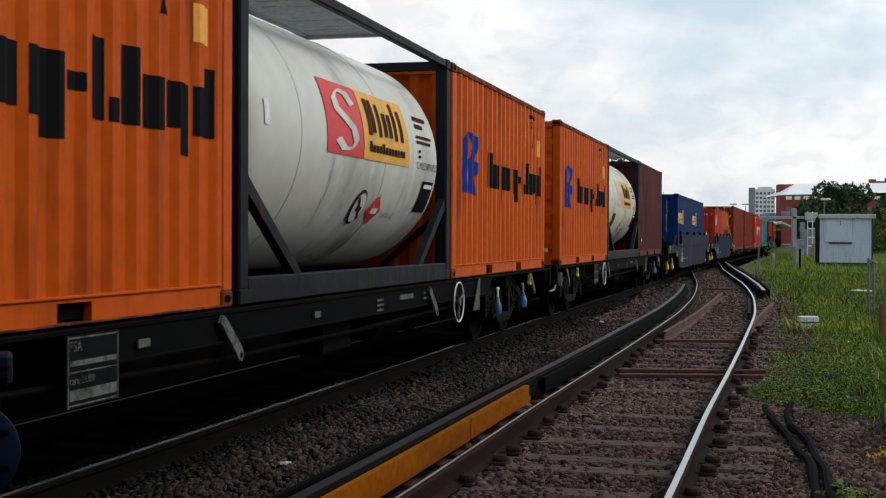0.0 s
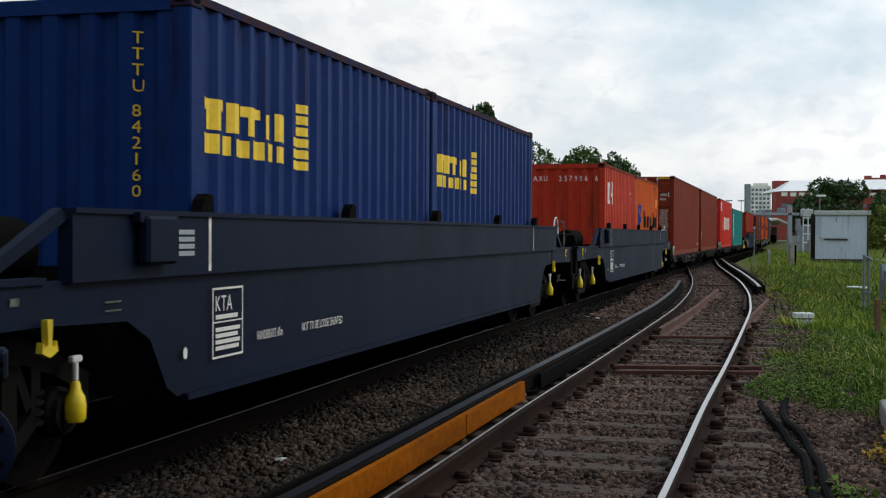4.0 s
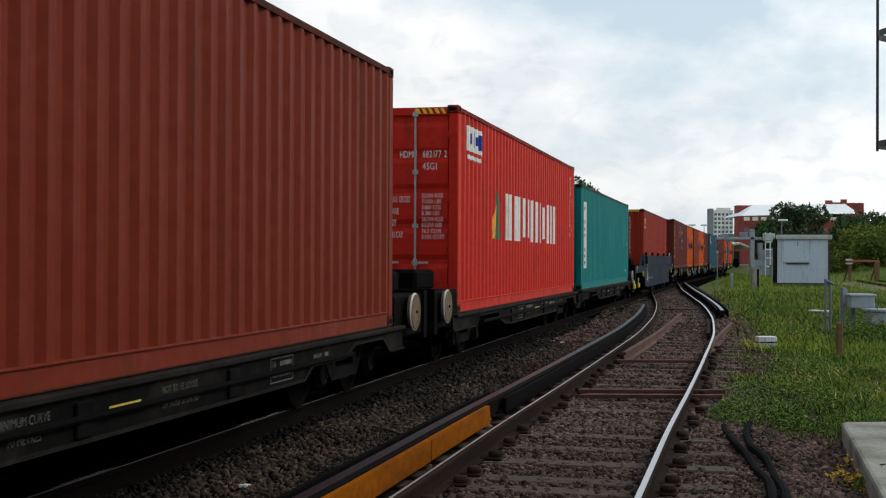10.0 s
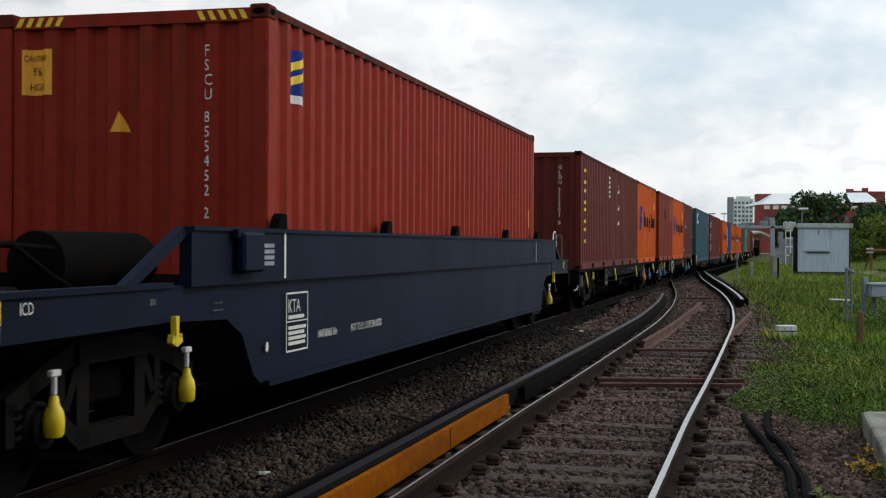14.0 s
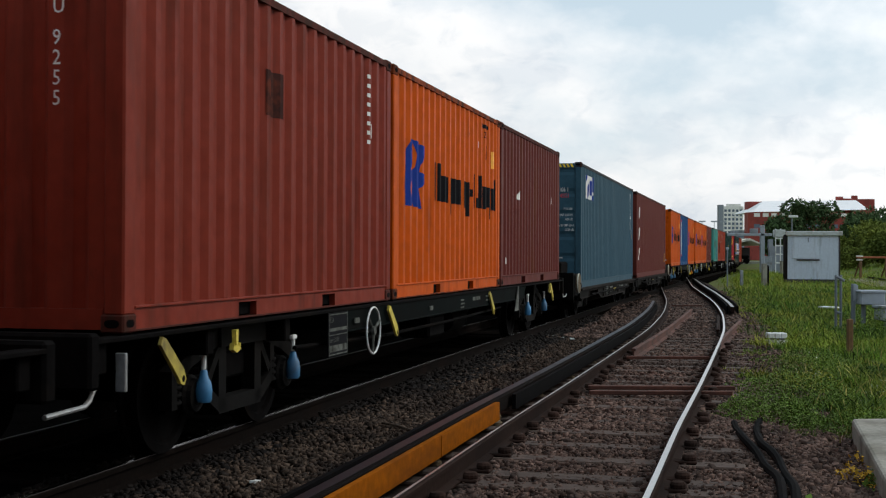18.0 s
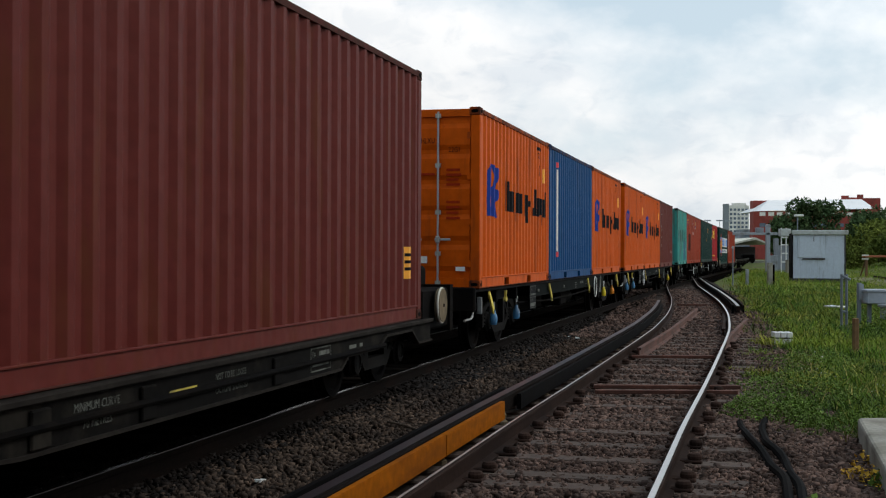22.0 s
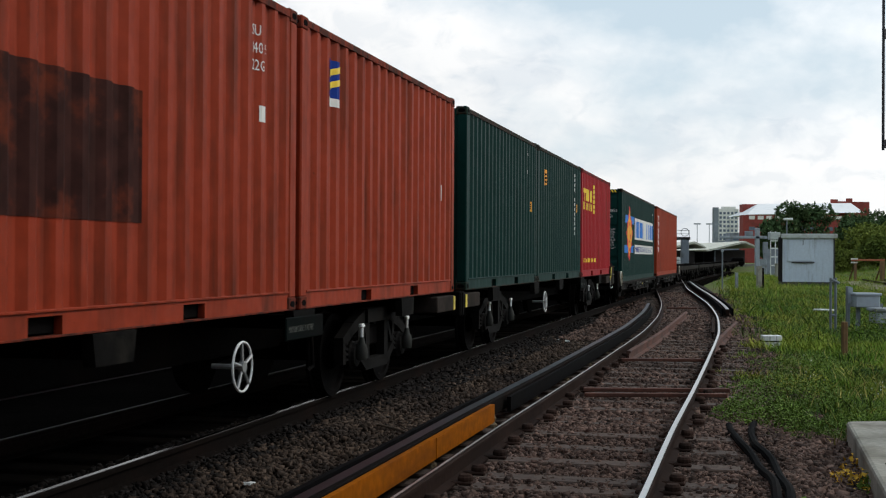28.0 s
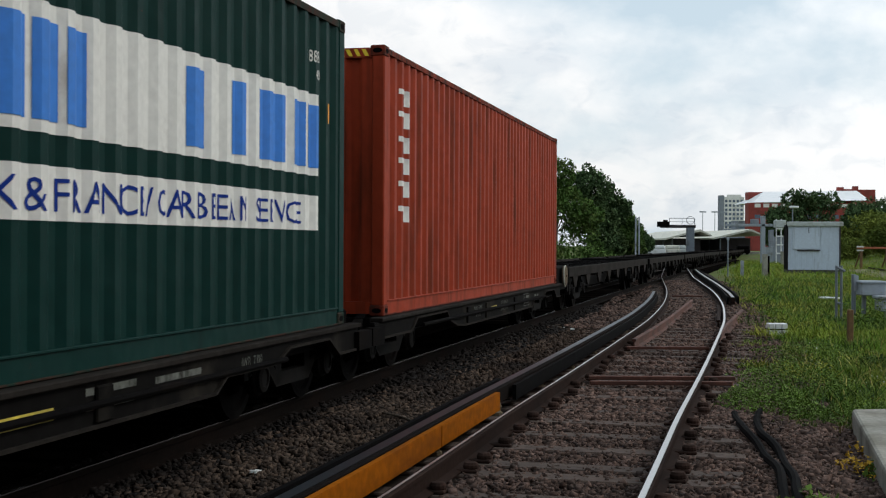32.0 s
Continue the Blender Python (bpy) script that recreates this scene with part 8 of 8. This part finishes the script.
low_wagon(206.60, True)
c = low_load(206.60, "slate", "slate blue-grey high container with lock rods and logo plate", "door")
on_door(c, FORTY, "container_number", words("MOTU", 0.42, 2.36, 0.10, 0.62) + words("142", 0.46, 2.22, 0.10, 0.62) + words("106 1", 0.72, 2.22, 0.10, 0.66), M_WHITE, "white container number")
on_door(c, FORTY, "size_code", words("45G1", 0.72, 2.08, 0.10, 0.70), M_REDPAINT, "red size code")
on_door(c, FORTY, "data_text", words("77.160 LBS", 0.80, 1.80, 0.052, 0.62) + words("TARE WGT", 0.60, 1.66, 0.052, 0.58) + words("3.760 KG", 0.84, 1.66, 0.052, 0.62) + words("8.290 LBS", 0.84, 1.56, 0.052, 0.62)
        + words("MAX CARGO WGT", 0.56, 1.42, 0.052, 0.52) + words("29.740 KG", 0.84, 1.42, 0.052, 0.62) + words("65.560 LBS", 0.84, 1.32, 0.052, 0.62), M_WHITE, "white weight markings")
on_door(c, FORTY, "round_label", [[(-0.72 + 0.18 * math.cos(a * .5236), 2.2 + 0.2 * math.sin(a * .5236)) for a in range(12)]], M_REDPAINT)
on_door(c, FORTY, "round_label_core", [[(-0.72 + 0.12 * math.cos(a * .5236), 2.2 + 0.14 * math.sin(a * .5236)) for a in range(12)]], M_WHITE)
on_side(c, FORTY, "logo_plate", rect(-5.13, -3.87, 2.1, 2.66), M_WHITE, "white and blue logo plate")
on_top(c, FORTY, "logo_mark", [[(-5.13, 2.5), (-5.0, 2.66), (-5.13, 2.66)], [(-5.0, 2.1), (-4.85, 2.1), (-4.7, 2.4), (-4.8, 2.5)], [(-4.55, 2.2), (-4.42, 2.2), (-4.42, 2.56), (-4.55, 2.56)], [(-4.3, 2.2), (-4.2, 2.2), (-4.2, 2.56), (-4.3, 2.56)], [(-4.05, 2.1), (-3.87, 2.1), (-3.87, 2.25), (-4.05, 2.2)], [(-4.0, 2.3), (-3.87, 2.3), (-3.87, 2.66), (-4.0, 2.66)]], M_BLUE)
code_down(c, FORTY, "MOTU 142106 1", 5.27, 2.62, 0.085, side=True)
on_side(c, FORTY, "notice", rect(5.5, 5.56, 1.9, 2.0) + rect(5.6, 5.66, 1.5, 1.6), M_WHITE)
triangle(c, FORTY, 5.6, 1.3, 0.24)
low_wagon(220.15, False)
c = low_load(220.15, "maroon", "dark maroon high container with torn white strokes", "panel")
on_side(c, FORTY, "name_mark", [[(-5.36, 1.98), (-5.12, 2.0), (-4.98, 2.40), (-5.28, 2.40)], [(-5.40, 1.29), (-5.14, 1.29), (-5.0, 1.70), (-5.26, 1.70)], [(-5.44, 0.60), (-5.18, 0.60), (-5.02, 1.0), (-5.24, 1.0), (-5.34, 0.85)]], M_WHITE, "torn white strokes")
code_down(c, FORTY, "ETU 501678 4", 0.74, 2.5, 0.095)
caution(c, FORTY, 0.56, 0.5, 0.27, 0.34, side=False)
caution(c, FORTY, 5.46, 0.48, 0.22, 0.36)

flat_wagon(235.58, 12.4, colours=(M_BOTTLE_BLUE, M_BOTTLE_BLUE, M_BOTTLE_YELLOW, M_BOTTLE_ORANGE))
orange_box(235.58, "door", label="orange steel container with its doors towards the next wagon")
c = plain_box(241.75, "azure", "mid blue corrugated container with thin vertical markings")
on_side(c, TWENTY, "marking", rect(-2.06, -2.0, 0.55, 2.16) + rect(2.35, 2.42, 1.35, 1.45), M_WHITE)
on_side(c, TWENTY, "marking_ends", rect(-2.12, -1.94, 2.2, 2.3) + rect(-2.08, -1.9, 0.44, 0.54), M_REDPAINT)
orange_box(247.92)
flat_wagon(255.09, 5.18, colours=(M_BOTTLE_BLUE, M_BOTTLE_BLUE, None, M_BOTTLE_YELLOW))
orange_box(255.09)
orange_box(261.26)
c = plain_box(267.43, "maroon", "maroon corrugated container with broken white strokes")
on_side(c, TWENTY, "name_mark", [[(-2.3, 2.05), (-2.1, 2.05), (-2.1, 2.1), (-2.3, 2.1)], [(-2.3, 1.4), (-2.05, 1.5), (-2.1, 1.65), (-2.25, 1.62)], [(-2.3, 0.8), (-2.05, 0.8), (-2.15, 1.0)], [(-2.28, 1.1), (-2.05, 1.2), (-2.2, 1.24)], [(-2.1, 1.8), (-2.06, 1.8), (-2.15, 1.9)]], M_WHITE, "broken white strokes")
on_side(c, TWENTY, "notice", rect(2.4, 2.5, 0.55, 0.65), M_WHITE)

# spine wagons
spine_wagon(276.63, 10.95)
c = plain_box(276.63, "aqua", "weathered aqua green container with faded dark lettering", base=1.0)
on_side(c, TWENTY, "faded_lettering", bars([(x, x + .24, 0, 1.5) for x in (0, .4, .9, 1.35, 1.8, 2.25, 2.75, 3.2, 3.7, 4.2, 4.8, 5.3, 5.75)], -0.2, 1.10, 0.385, 0.37)
        + bars([(x, x + .25, 0, 1.4) for x in (0, .5, 1.0, 1.5, 2.0, 2.6, 3.05, 3.6, 4.2)], -2.35, 1.10, 0.42, 0.37), M_GHOST, "faded dark lettering")
on_side(c, TWENTY, "repainted_patch", rect(0.8, 2.28, 0.2, 1.12), M_PALEPATCH)
on_side(c, TWENTY, "marking", rect(1.1, 1.26, 0.58, 0.74) + rect(2.15, 2.26, 0.66, 0.76), M_WHITE)
code_down(c, TWENTY, "CSQU 304785", 0.3, 2.25, 0.1)
c = plain_box(282.80, "rustred", "faded rust-red container with a large dark painted-over square", base=1.0)
on_side(c, TWENTY, "painted_over_square", rect(-1.61, 0.2, 0.68, 1.54), M_PATCH, "dark painted-over square")
on_side(c, TWENTY, "sticker", rect(-2.2, -1.84, 1.98, 2.33), M_BLUE)
on_top(c, TWENTY, "sticker_flash", [[(-2.2, 2.15), (-1.84, 2.24), (-1.84, 2.30), (-2.2, 2.21)], [(-2.2, 2.03), (-1.84, 2.12), (-1.84, 2.18), (-2.2, 2.09)]], M_YELLOW)
on_side(c, TWENTY, "container_number", words("SU", 2.1, 2.24, 0.09, 0.8) + words("140 9", 2.1, 2.1, 0.09, 0.8) + words("22G", 2.1, 1.96, 0.09, 0.8) + rect(2.2, 2.3, 1.55, 1.68), M_WHITE)
c = plain_box(288.97, "rustred", "rust-red corrugated container with a blue and yellow sticker", base=1.0)
on_side(c, TWENTY, "sticker", rect(-2.24, -1.88, 1.97, 2.33), M_BLUE)
on_top(c, TWENTY, "sticker_flash", [[(-2.24, 2.15), (-1.88, 2.24), (-1.88, 2.30), (-2.24, 2.21)], [(-2.24, 2.03), (-1.88, 2.12), (-1.88, 2.18), (-2.24, 2.09)]], M_YELLOW)
on_side(c, TWENTY, "sticker_base", rect(-2.24, -1.88, 1.89, 1.97) + rect(2.4, 2.45, 1.2, 1.4), M_WHITE)
spine_wagon(295.81, 6.72, True)
c = plain_box(295.81, "bottle", "bottle green corrugated container with vertical white code", base=1.0)
code_down(c, TWENTY, "GEEU 208718 5", 2.1, 2.3, 0.09, side=True)
caution(c, TWENTY, 2.4, 1.3, 0.1, 0.18)
c = plain_box(301.98, "bottle", "bottle green corrugated container with a yellow label", base=1.0)
on_side(c, TWENTY, "label_plate", rect(-2.25, -1.93, 1.88, 2.18), M_AMBER, "yellow label plate")
on_top(c, TWENTY, "label_text", smudge_lines(-2.18, 2.07, [0.18] * 3, 0.04, 1.8), M_BLACK)
on_side(c, TWENTY, "container_number", sum((rect(2.14, 2.20, 2.3 - 0.11 * k, 2.37 - 0.11 * k) for k in range(13) if k != 4), []), M_WHITE, "white container number")
caution(c, TWENTY, 2.4, 1.5, 0.1, 0.18)
c = plain_box(308.28, "crimson", "crimson corrugated container with yellow logo strokes", base=1.0)
on_side(c, TWENTY, "logo", bars(LOGO_BARS, -2.61, 1.58, 1.09, 0.37) + bars([(0, .2, 0, 1), (.3, .6, 0, 1), (.75, .95, 0, 1), (1.1, 1.4, 0, .8), (1.55, 1.8, 0, 1), (1.95, 2.3, 0, 1), (2.5, 2.7, 0, 1), (2.85, 3.2, 0, 1), (3.4, 3.6, 0, 1), (3.75, 4.1, 0, .9), (4.3, 4.55, 0, 1), (4.7, 5.0, 0, 1), (5.2, 5.5, 0, 1)], -2.59, 0.35, 0.425, 0.10), M_YELLOW, "yellow logo strokes")

low_wagon(317.68, True)
c = low_load(317.68, "bottle", "bottle green high container with flame emblem and white panels", "door")
door_data(c, FORTY, HIGH, "VICU", "888085 0", weights=(("30.480 KGS", "67.200 LBS"), ("3.760 KGS", "8.290 LBS"), ("26.720 KGS", "58.910 LBS"), ("76.3 CU.M", "2.694 CU.FT")), names=("MAX GROSS", "TARE", "PAYLOAD", "CUB CAP"))
on_door(c, FORTY, "label_plate", rect(-0.95, -0.71, 1.90, 2.22), M_YELLOW)
on_door(c, FORTY, "round_emblem", [[(-0.37 + 0.085 * math.cos(a * .3927), 2.02 + 0.085 * math.sin(a * .3927)) for a in range(16)]], M_STEEL, "round blue-grey emblem")
on_door(c, FORTY, "lower_label", rect(-0.95, -0.74, 0.42, 0.68), M_GREYBOX, "grey notice plate")
on_side(c, FORTY, "band", [[(-5.12, 1.88), (-2.24, 1.88), (-2.24, 2.13), (-5.0, 2.13)], [(-5.18, 0.92), (-2.4, 0.92), (-2.28, 1.16), (-5.18, 1.16)]], M_SKYBLUE, "light blue bands")
painted("flame", [[(-3.8, 0.61), (-3.5, 0.82), (-3.3, 1.05), (-2.95, 1.2), (-2.98, 1.42), (-2.66, 1.56), (-2.96, 1.74), (-3.1, 1.98), (-3.45, 2.12), (-3.6, 2.3), (-3.74, 2.46), (-3.9, 2.26), (-4.08, 2.08), (-4.3, 1.92), (-4.3, 1.74), (-4.66, 1.56), (-4.4, 1.38), (-4.34, 1.16), (-4.1, 0.98), (-4.0, 0.78)]], side_knots(FORTY), side_place(-1), M_REDPAINT, c, "red and yellow flame emblem", proud=0.008)
painted("flame_core", [[(-3.79, 0.75), (-3.6, 0.9), (-3.4, 1.1), (-3.12, 1.3), (-2.9, 1.56), (-3.15, 1.78), (-3.4, 2.0), (-3.66, 2.16), (-3.74, 2.33), (-3.9, 2.14), (-4.1, 1.9), (-4.42, 1.58), (-4.22, 1.3), (-4.05, 1.05), (-3.95, 0.88)]], side_knots(FORTY), side_place(-1), M_AMBER, c, proud=0.012)
painted("flame_line", [[(-3.95, 1.9), (-3.75, 1.94), (-3.5, 1.82), (-3.7, 1.8)], [(-4.0, 1.33), (-3.75, 1.36), (-3.6, 1.24), (-3.82, 1.26)], [(-3.5, 1.55), (-3.38, 1.5), (-3.62, 0.92), (-3.95, 1.12), (-3.66, 1.05)]], side_knots(FORTY), side_place(-1), M_REDPAINT, c, proud=0.016)
on_side(c, FORTY, "name_panel", rect(-2.0, 5.36, 1.38, 2.11), M_WHITE, "white name panel")
strokes = []
for x in (-1.72, -1.0, -0.3, 0.42, 1.08, 2.7, 3.5, 3.98, 4.75):
    strokes += bars([(0, .34, 0, 1)] if x in (1.08, 3.5) else [(0, .40, 0, 1)] if x == 2.7 else [(0, .38, 0, 1), (.46, .84, 0, 1)], x, 1.45, 0.72, 0.56)
painted("name_mark", strokes, side_knots(FORTY), side_place(-1), M_SKYBLUE, c, proud=0.008)
on_side(c, FORTY, "service_panel", rect(-2.0, 5.36, 0.89, 1.20), M_WHITE, "white service panel")
painted("service_text", words("YOUR DIRECT UK & FRANCE/CARIBBEAN SERVICE", -1.85, 0.945, 0.20, 1.04), side_knots(FORTY), side_place(-1), M_BLUE, c, proud=0.008)
on_side(c, FORTY, "container_number", words("U 888", 5.1, 2.4, 0.11, 0.7) + words("45G1", 5.3, 2.25, 0.09, 0.7), M_WHITE)
on_side(c, FORTY, "label_plate", rect(5.62, 5.72, 1.88, 2.06), M_AMBER)
low_wagon(331.23, False)
c = low_load(331.23, "rustred", "rust-red high container with broken white strokes", "panel")
on_side(c, FORTY, "name_mark", sum(([[(-5.2, z), (-5.06, z), (-5.06, z + .18), (-5.2, z + .18)], [(-5.42, z + .12), (-5.06, z + .12), (-5.06, z + .18), (-5.42, z + .18)]] for z in (2.33, 2.08, 1.80, 1.56, 1.30, 1.02)), []), M_WHITE, "broken white strokes")

# empty wagons behind
for k in range(9):
    flat_wagon(345.4 + 20.1 * k, None, loaded=False, label="empty dark flat container wagon")


def motions():
    """The train rolls past."""
    times = [i * 0.5 for i in range(65)]
    for ob, u, length, z in MOVERS:
        walk(ob, [(t, ride(u, length, z, t)) for t in times])
    for wheel, R in WHEELS:
        k = 2 if R > 0.4 else 1
        place = Matrix.Translation(wheel.matrix_basis.translation)
        walk(wheel, [(i * k / FPS, place @ Matrix.Rotation(-gone(i * k / FPS) / R, 4, "Y")) for i in range(32 * FPS // k + 1)])


motions()
